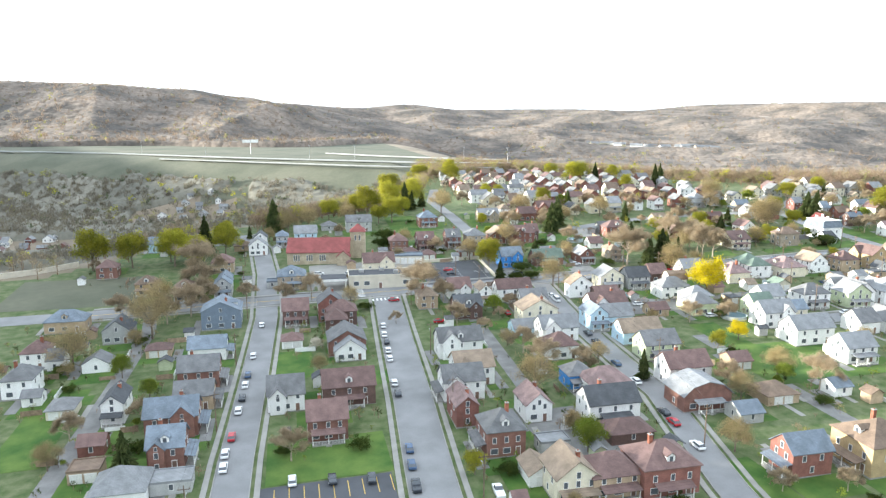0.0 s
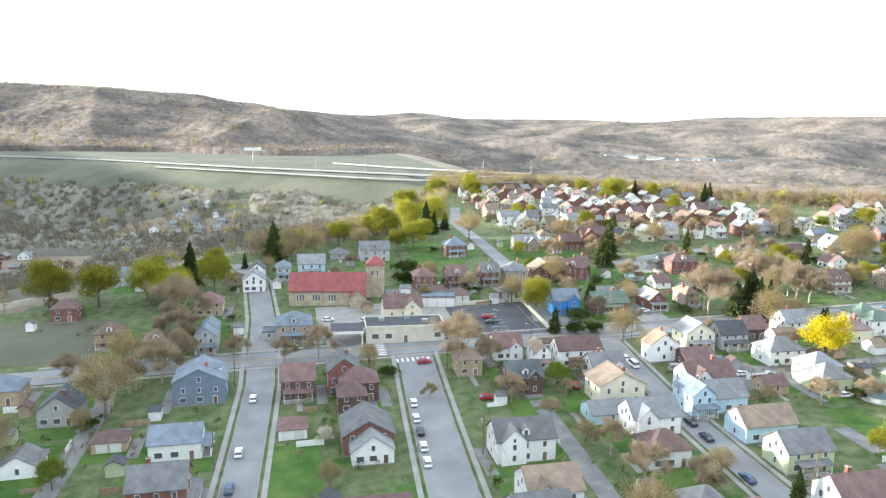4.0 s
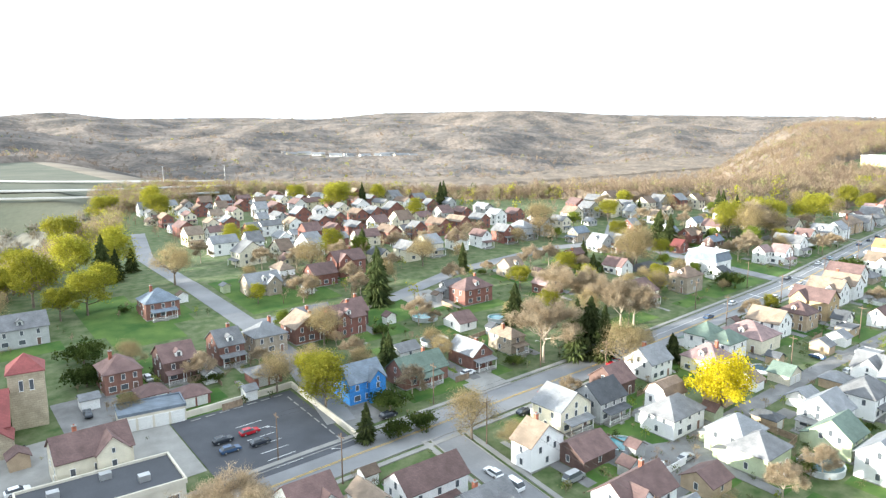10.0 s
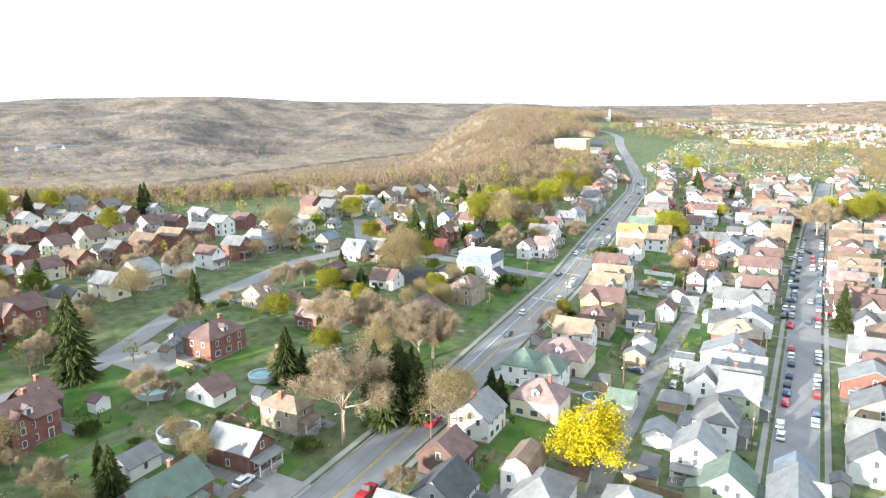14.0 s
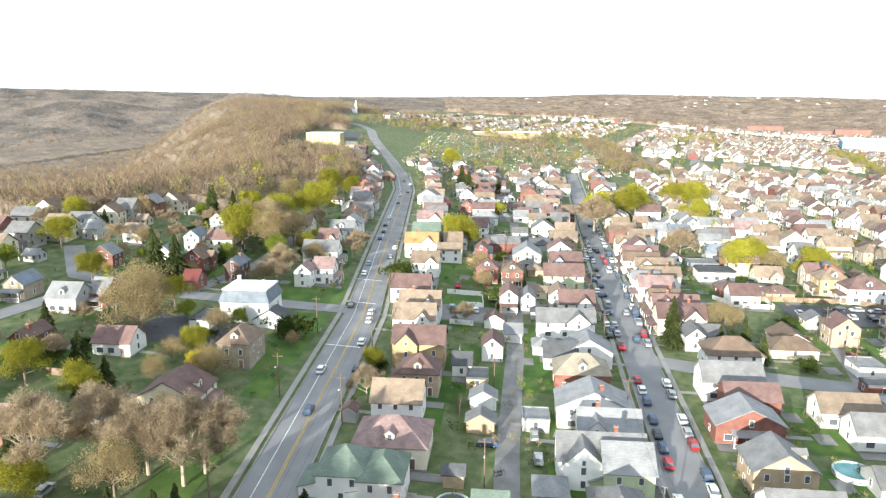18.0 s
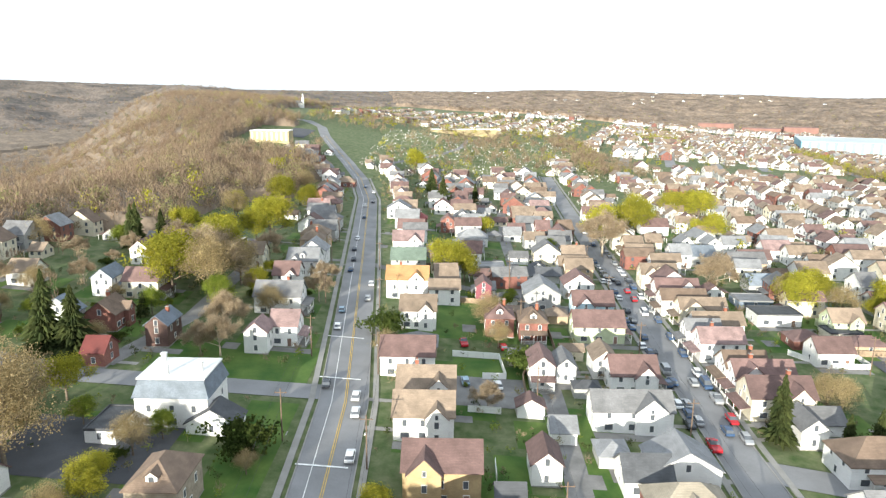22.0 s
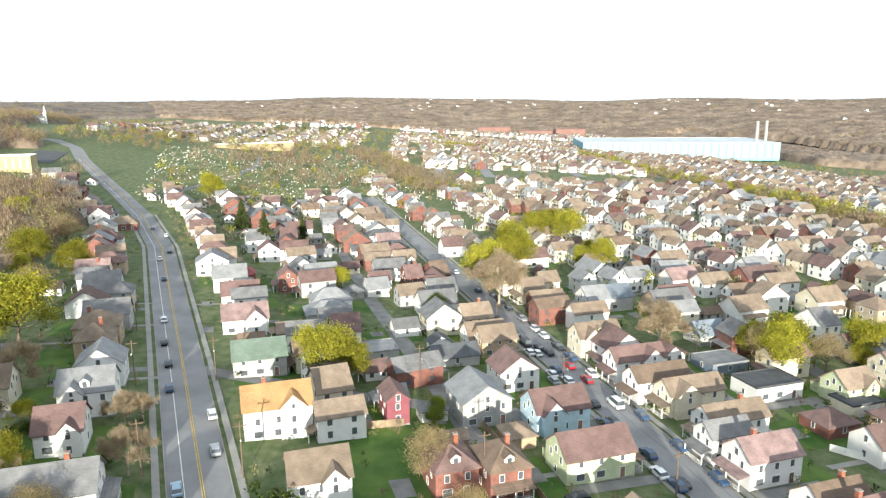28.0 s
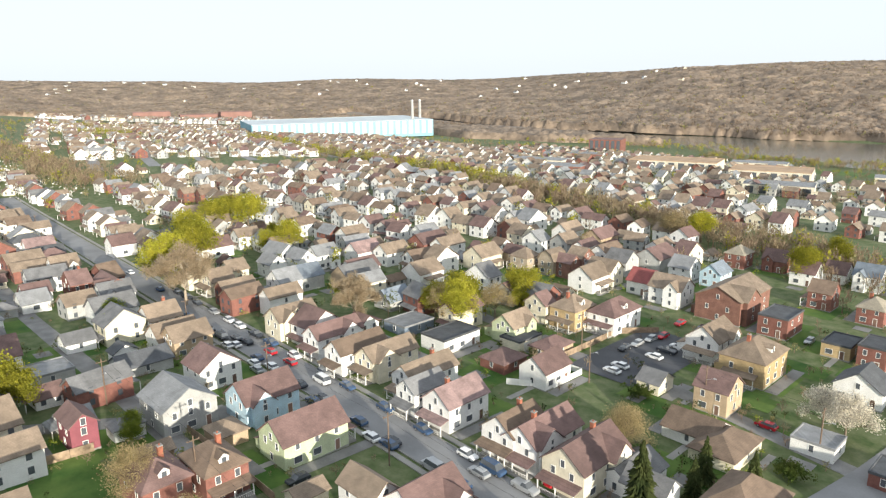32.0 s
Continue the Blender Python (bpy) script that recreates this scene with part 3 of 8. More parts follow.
def house(x, y, w, d, turn, storeys, wall, roof, shape, extras="", name="house", far=False):
    """One house: local front at -y. extras: p porch, q side porch, k chimney, o dormer, d garage door."""
    rnd = random.Random(int(x * 13 + y * 7))
    c, s = abs(math.cos(radians(turn))), abs(math.sin(radians(turn)))
    ex, ey = (w * c + d * s) / 2, (w * s + d * c) / 2
    lots.append((x, y, ex / K, ey / K))
    z0 = min(ground(x + a * ex / K, y + b * ey / K) for a in (-1, 1) for b in (-1, 1)) + 0.1
    eave = 0.45 + 2.7 * storeys
    small = storeys <= 1.05 and not far
    if small:
        eave = 2.75
    span = w if shape in "gm" else d
    if shape == "h":
        span = min(w, d)
    rise = {"g": 0.42, "e": 0.4, "h": 0.36, "m": 0.5, "M": 0.3, "f": 0}[shape] * span * (0.75 if small else 1)
    rise = min(rise, 3.6)
    wm, wl = WALL[wall]
    rm, rl = ROOF[roof]
    kind = "garage" if "d" in extras and small else ("shed" if small and w < 6 else ("bungalow" if storeys < 1.4 else "house"))
    if name != "house":
        kind = name
    words = {2: "two-storey", 1: "one-storey", 3: "three-storey"}[1 if storeys < 1.4 else (2 if storeys < 2.7 else 3)]
    label = f"{words} {wl} {kind.replace('_', ' ')} with {rl} {ROOFSHAPE[shape]} roof"
    label += " and porch" if set("pqz") & set(extras) and len(label.split()) < 11 else ""
    root = thing(kind, pose(x, y, z0, 0, 0, turn), label, "garage" if kind in ("garage", "shed") else "house", "houses of the town")
    a, b = w / 2, d / 2
    g = Geo()
    if shape == "g" or shape == "m":
        mid = [(a * 0.62, eave + rise * 0.66), (0, eave + rise), (-a * 0.62, eave + rise * 0.66)] if shape == "m" else [(0, eave + rise)]
        ring = [(-a, -1.2), (a, -1.2), (a, eave)] + mid + [(-a, eave)]
        g.hull([(p, b, q) for p, q in ring], [(p, -b, q) for p, q in ring])
    elif shape == "e":
        ring = [(-b, -1.2), (b, -1.2), (b, eave), (0, eave + rise), (-b, eave)]
        g.hull([(-a, p, q) for p, q in ring], [(a, p, q) for p, q in ring])
    else:
        g.box(-a, a, -b, b, -1.2, eave)
    part("wall", g, wm, root)
    part("roof", roof_geo(w, d, eave, rise, shape), rm, root, f"{rl} {ROOFSHAPE[shape]} roof")
    if shape == "M":
        g = Geo()
        g.box(-a + 0.5, a - 0.5, -b + 0.5, b - 0.5, eave + rise, eave + rise + 0.3)
        part("roof_deck", g, TRIM, root, "white flat roof deck")
    if not far and not small:
        g = Geo()
        g.hull([(-a - 0.06, -b - 0.06, -1.5), (a + 0.06, -b - 0.06, -1.5), (a + 0.06, b + 0.06, -1.5), (-a - 0.06, b + 0.06, -1.5)], [(-a - 0.06, -b - 0.06, 0.3), (a + 0.06, -b - 0.06, 0.3), (a + 0.06, b + 0.06, 0.3), (-a - 0.06, b + 0.06, 0.3)])
        part("foundation", g, STONE_BASE, root)
    floors = max(1, round(storeys - 0.2))
    walls = [(0, w, b), (90, d, a), (-90, d, a), (180, w, b)]
    if "d" in extras and small:
        for k in range(2 if w > 6 else 1):
            u = (k - 0.5) * 3.1 if w > 6 else 0
            part("garage_door", GARAGE_MESH, None, root, "white panelled garage door", pose(u, -b - 0.01, 0.05))
        walls = []
    for fl in range(floors):
        for rot, length, off in walls:
            n = 1 if (far or small) else max(1, min(3 if rot == 0 else 2, int(length / 3.0)))
            if rot == 180 or (small and w < 4.6):
                continue
            if far and (rot == 180 or (rot == 0 and fl)):
                continue
            if rot != 0 and fl == 0:
                n = 1
            for k in range(n):
                u = (k - (n - 1) / 2) * length / (n + 0.25) + (0.25 * (rnd.random() - 0.5))
                if rot == 0 and fl == 0 and n > 1 and k == n - 1:
                    part("door", DOOR_MESH, None, root, "", pose(0, 0, 0, 0, 0, rot) @ pose(u, -off - 0.01, 0.35))
                    continue
                me = WIDE_WINDOW if (fl == 0 and rot == 0 and w > 7 and not small) else WINDOW
                part("window", me, None, root, "", pose(0, 0, 0, 0, 0, rot) @ pose(u, -off - 0.01, 1.75 + 2.7 * fl))
    if shape == "g" and not small and rise > 1.8:
        part("window", WINDOW, None, root, "", pose(0, -b - 0.01, eave + 0.55))
    if shape == "e" and not small and rise > 1.8 and not far:
        for rot in (90, -90):
            part("window", WINDOW, None, root, "", pose(0, 0, 0, 0, 0, rot) @ pose(0, -a - 0.01, eave + 0.5))
    if "k" in extras:
        at = (a * 0.35 * rnd.choice((-1, 1)), b * 0.1, eave + rise + 0.15) if shape != "g" else (a * 0.25, b * 0.3 * rnd.choice((-1, 1)), eave + rise * 0.85)
        part("chimney", CHIMNEY, None, root, "red brick chimney", pose(*at))
    for flag, rot, length, off in (("p", 0, w, b), ("q", 90, d, a), ("z", -90, d, a)):
        if flag not in extras:
            continue
        depth, wide = 2.2, min(length * 0.92, 8.0)
        m = pose(0, 0, 0, 0, 0, rot)
        g = Geo()
        h = wide / 2
        g.hull([(-h - 0.25, -off - depth - 0.3, 2.85), (h + 0.25, -off - depth - 0.3, 2.85), (h + 0.25, -off, 3.35), (-h - 0.25, -off, 3.35)], [(-h - 0.25, -off - depth - 0.3, 3.0), (h + 0.25, -off - depth - 0.3, 3.0), (h + 0.25, -off, 3.55), (-h - 0.25, -off, 3.55)])
        part("porch_roof", g, rm, root, "", m)
        g = Geo()
        g.box(-h, h, -off - depth, -off - 0.08, -1.2, 0.38)
        g.box(-0.7, 0.7, -off - depth - 0.7, -off - depth, -1.2, 0.18)
        part("porch_deck", g, STONE_BASE, root, "", m)
        for u in (-h + 0.15, 0.0, h - 0.15) if wide > 6 and not far else (-h + 0.15, h - 0.15):
            part("porch_post", POST, None, root, "", m @ pose(u, -off - depth + 0.15, 0.38))
        if not far:
            g = Geo()
            g.box(-h + 0.2, h - 0.2, -off - depth + 0.1, -off - depth + 0.17, 1.15, 1.22)
            for i in range(int(wide / 0.35)):
                u = -h + 0.3 + i * 0.35
                g.box(u, u + 0.05, -off - depth + 0.11, -off - depth + 0.16, 0.38, 1.15)
            part("porch_railing", g, TRIM, root, "", m)
    if not far and storeys >= 1.6 and shape != "f" and rnd.random() < 0.6:
        wide, deep, at = w * rnd.uniform(0.45, 0.8), rnd.uniform(2.2, 3.6), w * rnd.uniform(-0.1, 0.1)
        g = Geo()
        ring = [(b - 0.05, -1.2), (b + deep, -1.2), (b + deep, 2.6), (b - 0.05, 3.6)]
        g.hull([(at - wide / 2, p, q) for p, q in ring], [(at + wide / 2, p, q) for p, q in ring])
        part("rear_wing", g, wm, root)
        g = Geo()
        p = [(at - wide / 2 - 0.25, b + 0.0, 3.62), (at + wide / 2 + 0.25, b + 0.0, 3.62), (at + wide / 2 + 0.25, b + deep + 0.3, 2.52), (at - wide / 2 - 0.25, b + deep + 0.3, 2.52)]
        g.hull(p[::-1], [(u, v, q + 0.16) for u, v, q in p[::-1]])
        part("wing_roof", g, rm, root)
    if not far and shape == "e" and 1.5 <= storeys and w >= 8 and "p" not in extras and rnd.random() < 0.6:
        cw, out, at = w * rnd.uniform(0.36, 0.46), rnd.uniform(0.5, 1.6), w * 0.22 * rnd.choice((-1, 1))
        crise = min(rise * 0.92, cw * 0.5)
        back = -b + b * crise / rise
        g = Geo()
        ring = [(at - cw / 2, -1.2), (at + cw / 2, -1.2), (at + cw / 2, eave), (at, eave + crise), (at - cw / 2, eave)]
        g.hull([(p, back, q) for p, q in ring], [(p, -b - out, q) for p, q in ring])
        wing = part("gable_wing", g, wm, root)
        g = Geo()
        slope = crise / (cw / 2)
        for sgn in (-1, 1):
            p = [(at + sgn * (cw / 2 + 0.35), -b - out - 0.35, eave - 0.35 * slope + 0.05), (at, -b - out - 0.35, eave + crise + 0.05), (at, back, eave + crise + 0.05), (at + sgn * (cw / 2 + 0.35), -b - 0.1, eave - 0.35 * slope + 0.05)]
            p = p if sgn > 0 else p[::-1]
            g.hull(p[::-1], [(u, v, q + 0.18) for u, v, q in p[::-1]])
        part("gable_roof", g, rm, wing)
        for fl in range(floors):
            part("window", WINDOW, None, wing, "", pose(at, -b - out - 0.01, 1.75 + 2.7 * fl))
        if crise > 1.3:
            part("window", WINDOW, None, wing, "", pose(at, -b - out - 0.01, eave + 0.25) @ Matrix.Diagonal((0.7, 1, 0.7, 1)))
    if "o" in extras:
        m = Matrix.Identity(4)
        if shape in "gm":
            m = pose(0, 0, 0, 0, 0, 90)
        reach = (a if shape in "gm" else b)
        zb = eave + rise * 0.22
        y0 = -reach * 0.82
        g = Geo()
        ring = [(-0.9, zb - 0.2), (0.9, zb - 0.2), (0.9, zb + 1.2), (0, zb + 1.85), (-0.9, zb + 1.2)]
        g.hull([(p, y0 + 2.6, q) for p, q in ring], [(p, y0, q) for p, q in ring])
        dm = part("dormer", g, wm if wall in "wcgnlv" else TRIM, root, "", m)
        g = Geo()
        for sgn in (-1, 1):
            p = [(sgn * 1.15, y0 - 0.2, zb + 1.08), (0, y0 - 0.2, zb + 1.95), (0, y0 + 2.8, zb + 1.95), (sgn * 1.15, y0 + 2.8, zb + 1.08)]
            p = p if sgn < 0 else p[::-1]
            g.hull(p, [(u, v, q + 0.12) for u, v, q in p])
        part("dormer_roof", g, rm, dm)
        part("window", WINDOW, None, dm, "", pose(0, y0 - 0.01, zb + 0.5))
    return root


# ---- trees ----
def limb_tree(seed, full):
    """Trunk, limbs and branches of a broad-leaved tree 10 m high; returns the mesh and the branch ends."""
    rnd = random.Random(seed)
    g, ends = Geo(), []
    fork = Vector((0, 0, 2.4))
    g.tube((0, 0, -0.4), fork, 0.25, 0.18, 7)
    for k in range(9):
        a, lift = 2 * math.pi * (k + rnd.random() * 0.7) / 9, (0.4, 1.0, 2.6)[k % 3] * rnd.uniform(0.7, 1.3)
        d = Vector((math.cos(a), math.sin(a), lift)).normalized()
        joint = fork + Vector((0, 0, rnd.uniform(-0.3, 1.6)))
        elbow = joint + d * rnd.uniform(1.7, 2.6) * (1.25 if k % 3 == 2 else 1)
        g.tube(joint, elbow, 0.1, 0.06, 5)
        for _ in range(4):
            e = (d + Vector((rnd.uniform(-1, 1), rnd.uniform(-1, 1), rnd.uniform(-0.3, 1.0))) * 0.75).normalized()
            tip = elbow + e * rnd.uniform(1.2, 2.7)
            g.tube(elbow, tip, 0.05, 0.022, 4)
            ends.append(tip)
            for _ in range(2):
                f = (e + Vector((rnd.uniform(-1, 1), rnd.uniform(-1, 1), rnd.uniform(-0.5, 0.8))) * 0.9).normalized()
                tail = elbow.lerp(tip, rnd.uniform(0.4, 1)) + f * rnd.uniform(0.7, 1.5)
                g.tube(elbow.lerp(tip, 0.6), tail, 0.035, 0.015, 3)
                ends.append(tail)
    if full:
        for _ in range(100):
            u = Vector((rnd.gauss(0, 1), rnd.gauss(0, 1), rnd.gauss(0, 1))).normalized() * rnd.uniform(0.5, 1.0)
            ends.append(Vector((u.x * 3.3, u.y * 3.3, 6.2 + u.z * 3.1)))
    return g, ends


def clumps(seed, centres, size, per, leaf, flat=False):
    """Many small crossing leaf blades round the centres."""
    rnd = random.Random(seed)
    g = Geo()
    for c in centres:
        for _ in range(per):
            p = Vector(c) + Vector((rnd.gauss(0, 1), rnd.gauss(0, 1), rnd.gauss(0, 0.8))) * size
            u = Vector((rnd.uniform(-1, 1), rnd.uniform(-1, 1), rnd.uniform(-1, 1))).normalized()
            v = u.orthogonal().normalized()
            w = u.cross(v)
            s = leaf * rnd.uniform(0.6, 1.3)
            n = len(g.v)
            g.v.extend([tuple(p + v * s), tuple(p + w * s * 0.8), tuple(p - v * s * 0.7), tuple(p - w * s * 0.9), tuple(p + u * s * 0.7)])
            g.f.extend([(n, n + 1, n + 2, n + 3), (n, n + 4, n + 2), (n + 1, n + 4, n + 3)])
            g.m.extend([0, 0, 0])
    return g


def twig_sprays(seed, tips, length, per):
    """Thin twigs fanning out of the limb tips."""
    rnd = random.Random(seed)
    g = Geo()
    for t in tips:
        for _ in range(per):
            d = (Vector((rnd.uniform(-1, 1), rnd.uniform(-1, 1), rnd.uniform(-0.3, 1))).normalized() + Vector(t - Vector((0, 0, 4))).normalized() * 0.5).normalized()
            p = Vector(t) + Vector((rnd.gauss(0, 0.3), rnd.gauss(0, 0.3), rnd.gauss(0, 0.3)))
            q = p + d * length * rnd.uniform(0.6, 1.3)
            o = d.orthogonal().normalized()
            o = (o * rnd.uniform(-1, 1) + d.cross(o) * rnd.uniform(-1, 1)).normalized()
            n = len(g.v)
            mid = p.lerp(q, 0.45)
            g.v.extend([tuple(p - o * 0.018), tuple(p + o * 0.018), tuple(q), tuple(mid), tuple(mid + d * 0.06), tuple(mid + d * length * 0.45 + o * length * 0.4), tuple(mid + d * length * 0.4 - o * length * 0.35)])
            g.f.extend([(n, n + 1, n + 2), (n + 3, n + 4, n + 5), (n + 3, n + 4, n + 6)])
            g.m.extend([0, 0, 0])
    return g


def conifer(seed, slim):
    rnd = random.Random(seed)
    trunk = Geo()
    trunk.tube((0, 0, -0.3), (0, 0, 9.6), 0.22, 0.03, 6)
    g = Geo()
    tiers = 42
    for i in range(tiers):
        z = 0.5 + i * 9.3 / tiers
        r = (slim * (1 - (i / tiers) ** 1.35) + 0.12) * rnd.uniform(0.72, 1.12)
        lean = rnd.uniform(0, 6.28)
        n = 22
        for k in range(n):
            a = 2 * math.pi * (k + rnd.random()) / n
            l = r * rnd.uniform(0.45, 1.15) * (1 + 0.16 * math.cos(a - lean))
            d = Vector((math.cos(a), math.sin(a), 0))
            o = Vector((-d.y, d.x, rnd.uniform(-0.5, 0.5))) * (0.07 + 0.09 * l)
            p, q = d * l * 0.25 + Vector((0, 0, z + 0.3)), d * l + Vector((0, 0, z + rnd.uniform(-0.25, 0.1) * l))
            m = d * l * 0.65 + Vector((0, 0, z + 0.1))
            b = len(g.v)
            g.v.extend([tuple(p), tuple(m + o), tuple(q), tuple(m - o), tuple(m + Vector((0, 0, 0.32)))])
            g.f.extend([(b, b + 1, b + 4), (b, b + 4, b + 3), (b + 1, b + 2, b + 4), (b + 2, b + 3, b + 4)])
            g.m.extend([0] * 4)
    return trunk, g


TREES = {}
for kind, words, leaves, bark in (("y", "tree in yellow-green spring leaf", SPRING, BARK), ("Y", "round tree in bright yellow spring leaf", BRIGHT, BARK), ("g", "small tree in fresh green leaf", FRESHGREEN, BARK), ("w", "small tree in white blossom", BLOSSOM, BARK), ("t", "tree with tan buds on its twigs", BUDS, BARK), ("b", "leafless tree with pale spreading branches", TWIGS, PALE_BARK)):
    for v in range(2):
        skeleton, tips = limb_tree(40 + v * 7 + ord(kind), kind in "yYgwt")
        if kind == "b":
            crown = twig_sprays(v, tips, 1.0, 60)
        elif kind == "t":
            crown = clumps(v + 5, tips, 0.6, 44, 0.085)
        else:
            crown = clumps(v + 9, [t for t in tips if t.z > 2.4], 0.55, 36, 0.14)
        top = max(p[2] for p in crown.v)
        TREES[kind, v] = (skeleton.mesh("trunk", [bark]), crown.mesh("crown", [leaves]), words, top)
for v in range(3):
    trunk, crown = conifer(3 + v, (2.9, 2.4, 3.4)[v])
    TREES["c", v] = (trunk.mesh("trunk", [BARK]), crown.mesh("crown", [NEEDLES]), "dark evergreen spruce with drooping tiers", 10)
rr = random.Random(5)
g = clumps(77, [(rr.gauss(0, 0.7), rr.gauss(0, 0.7), 0.9 + rr.random() * 0.8) for _ in range(60)], 0.26, 34, 0.12)
t = Geo()
t.tube((0, 0, -0.2), (0, 0, 1.4), 0.12, 0.05)
TREES["s", 0] = (t.mesh("trunk", [BARK]), g.mesh("crown", [HEDGE]), "rounded evergreen shrub beside a house", 2.4)


def tree(x, y, height, kind, wide=1.0):
    n = {"c": 3, "s": 1}.get(kind, 2)
    v = int(abs(x * 3 + y * 5)) % n
    trunk, crown, words, top = TREES[kind, v]
    if kind in "bt":
        height, wide = height * 1.15, wide * 1.02
    s = height / top
    root = thing("shrub" if kind == "s" else ("conifer" if kind == "c" else "tree"), pose(x, y, ground(x, y) - 0.05, 0, 0, (x * 37 + y * 11) % 360) @ Matrix.Diagonal((s * wide, s * wide, s, 1)), words, "shrub" if kind == "s" else "tree", "trees of the town")
    part("trunk", trunk, None, root)
    part("crown", crown, None, root)
    return root


# ---- vehicles ----
def car_meshes(kind):
    """Body, glass and wheel of a car that points along +x."""
    long, wide, waist, top = {"s": (4.6, 1.8, 0.95, 1.5), "p": (5.5, 1.95, 1.1, 1.85), "v": (5.4, 2.0, 1.2, 2.15)}[kind]
    h = long / 2
    cab = {"s": (-h + 0.3, h - 1.25), "p": (-0.55, h - 1.5), "v": (-h + 0.1, h - 0.9)}[kind]
    body = Geo()

    def loop(x, z0, z1, w):
        return [(x, -w, z0), (x, w, z0), (x, w, z1), (x, -w, z1)]

    w = wide / 2
    rings = [loop(-h, 0.45, waist - 0.12, w * 0.9), loop(-h + 0.15, 0.3, waist, w), loop(0, 0.26, waist, w), loop(h - 1.1, 0.28, waist, w), loop(h - 0.15, 0.32, waist - 0.14, w * 0.95), loop(h, 0.42, waist - 0.3, w * 0.86)]
    for p in rings:
        body.v.extend(p)
    for k in range(len(rings) - 1):
        for i in range(4):
            j = (i + 1) % 4
            body.f.append((4 * k + i, 4 * k + 4 + i, 4 * k + 4 + j, 4 * k + j))
            body.m.append(0)
    body.f += [(0, 1, 2, 3), (23, 22, 21, 20)]
    body.m += [0, 0]
    a, b = cab
    top_geo = Geo()
    top_geo.hull([(a + 0.45, -w * 0.78, top - 0.05), (b - 0.75, -w * 0.78, top - 0.05), (b - 0.75, w * 0.78, top - 0.05), (a + 0.45, w * 0.78, top - 0.05)], [(a + 0.5, -w * 0.74, top), (b - 0.85, -w * 0.74, top), (b - 0.85, w * 0.74, top), (a + 0.5, w * 0.74, top)])
    glass = Geo()
    glass.hull([(a, -w * 0.93, waist), (b, -w * 0.93, waist), (b, w * 0.93, waist), (a, w * 0.93, waist)], [(a + 0.42, -w * 0.79, top - 0.05), (b - 0.72, -w * 0.79, top - 0.05), (b - 0.72, w * 0.79, top - 0.05), (a + 0.42, w * 0.79, top - 0.05)])
    wheel = Geo()
    wheel.tube((0, -0.11, 0), (0, 0.11, 0), 0.33, 0.33, 10, 0)
    wheel.tube((0, -0.125, 0), (0, 0.125, 0), 0.19, 0.19, 8, 1)
    lamp = Geo()
    lamp.box(-0.03, 0.03, -0.17, 0.17, -0.07, 0.07)
    return body, (glass, top_geo), wheel.mesh("wheel", [TYRE, STEEL]), lamp, (h, w, waist)


HEADLAMP = material("headlamp", (0.75, 0.75, 0.72), 0.15, 0.05)
TAILLAMP = material("tail_lamp", (0.4, 0.02, 0.02), 0.2, 0.05)
CARBASE, CARDONE, CARS = {k: car_meshes(k) for k in "spv"}, {}, []


def car(x, y, kind, colour, turn):
    body, (glass, top_geo), wheel, lamp, (h, w, waist) = CARBASE[kind]
    words = {"s": "car", "p": "pickup truck", "v": "van"}[kind]
    if (kind, colour) not in CARDONE:
        CARDONE[kind, colour] = (body.mesh("body", [CAR[colour][0]]), glass.mesh("glasshouse", [GLASS]), top_geo.mesh("car_roof", [CAR[colour][0]]), lamp.mesh("headlight", [HEADLAMP]), lamp.mesh("tail_light", [TAILLAMP]))
    bm_, gm, rm_, hm, tm = CARDONE[kind, colour]
    c, s = math.cos(radians(turn)), math.sin(radians(turn))
    za, zb = ground(x + 1.5 * c, y + 1.5 * s), ground(x - 1.5 * c, y - 1.5 * s)
    tip = -math.degrees(math.atan2(za - zb, 3.0))
    root = thing(words.replace(" ", "_"), pose(x, y, (za + zb) / 2 + 0.11, 0, 0, turn) @ pose(0, 0, 0, 0, tip, 0), f"{CAR[colour][1]} {words} standing on the asphalt", "car" if kind != "p" else "truck", "vehicles on the streets")
    part("body", bm_, None, root)
    part("glasshouse", gm, None, root, "dark tinted windows")
    part("car_roof", rm_, None, root)
    for sx in (-1, 1):
        for sy in (-1, 1):
            part("wheel", wheel, None, root, "", pose(sx * (h - 0.95), sy * (w - 0.08), 0.33))
    CARS.append(root)
    for sy in (-1, 1) if x < 100 else ():
        part("headlight", hm, None, root, "", pose(h - 0.06, sy * w * 0.6, waist - 0.34))
    return root


# ---- poles ----
g = Geo()
g.tube((0, 0, -0.5), (0, 0, 11), 0.17, 0.11, 7)
POLE = g.mesh("pole", [POLEWOOD])
g = Geo()
g.box(-1.2, 1.2, -0.06, 0.06, 10.1, 10.25)
for u in (-1.0, 0.0, 1.0):
    g.tube((u, 0, 10.25), (u, 0, 10.5), 0.05, 0.07, 6)
CROSSARM = g.mesh("crossarm", [POLEWOOD])
g = Geo()
g.tube((0, 0, 7.6), (1.7, 0, 8.3), 0.05, 0.04, 5, 0)
g.hull([(1.55, -0.16, 8.22), (2.25, -0.12, 8.22), (2.25, 0.12, 8.22), (1.55, 0.16, 8.22)], [(1.6, -0.1, 8.4), (2.2, -0.06, 8.36), (2.2, 0.06, 8.36), (1.6, 0.1, 8.4)], 0)
LAMP_ARM = g.mesh("lamp_arm", [STEEL])


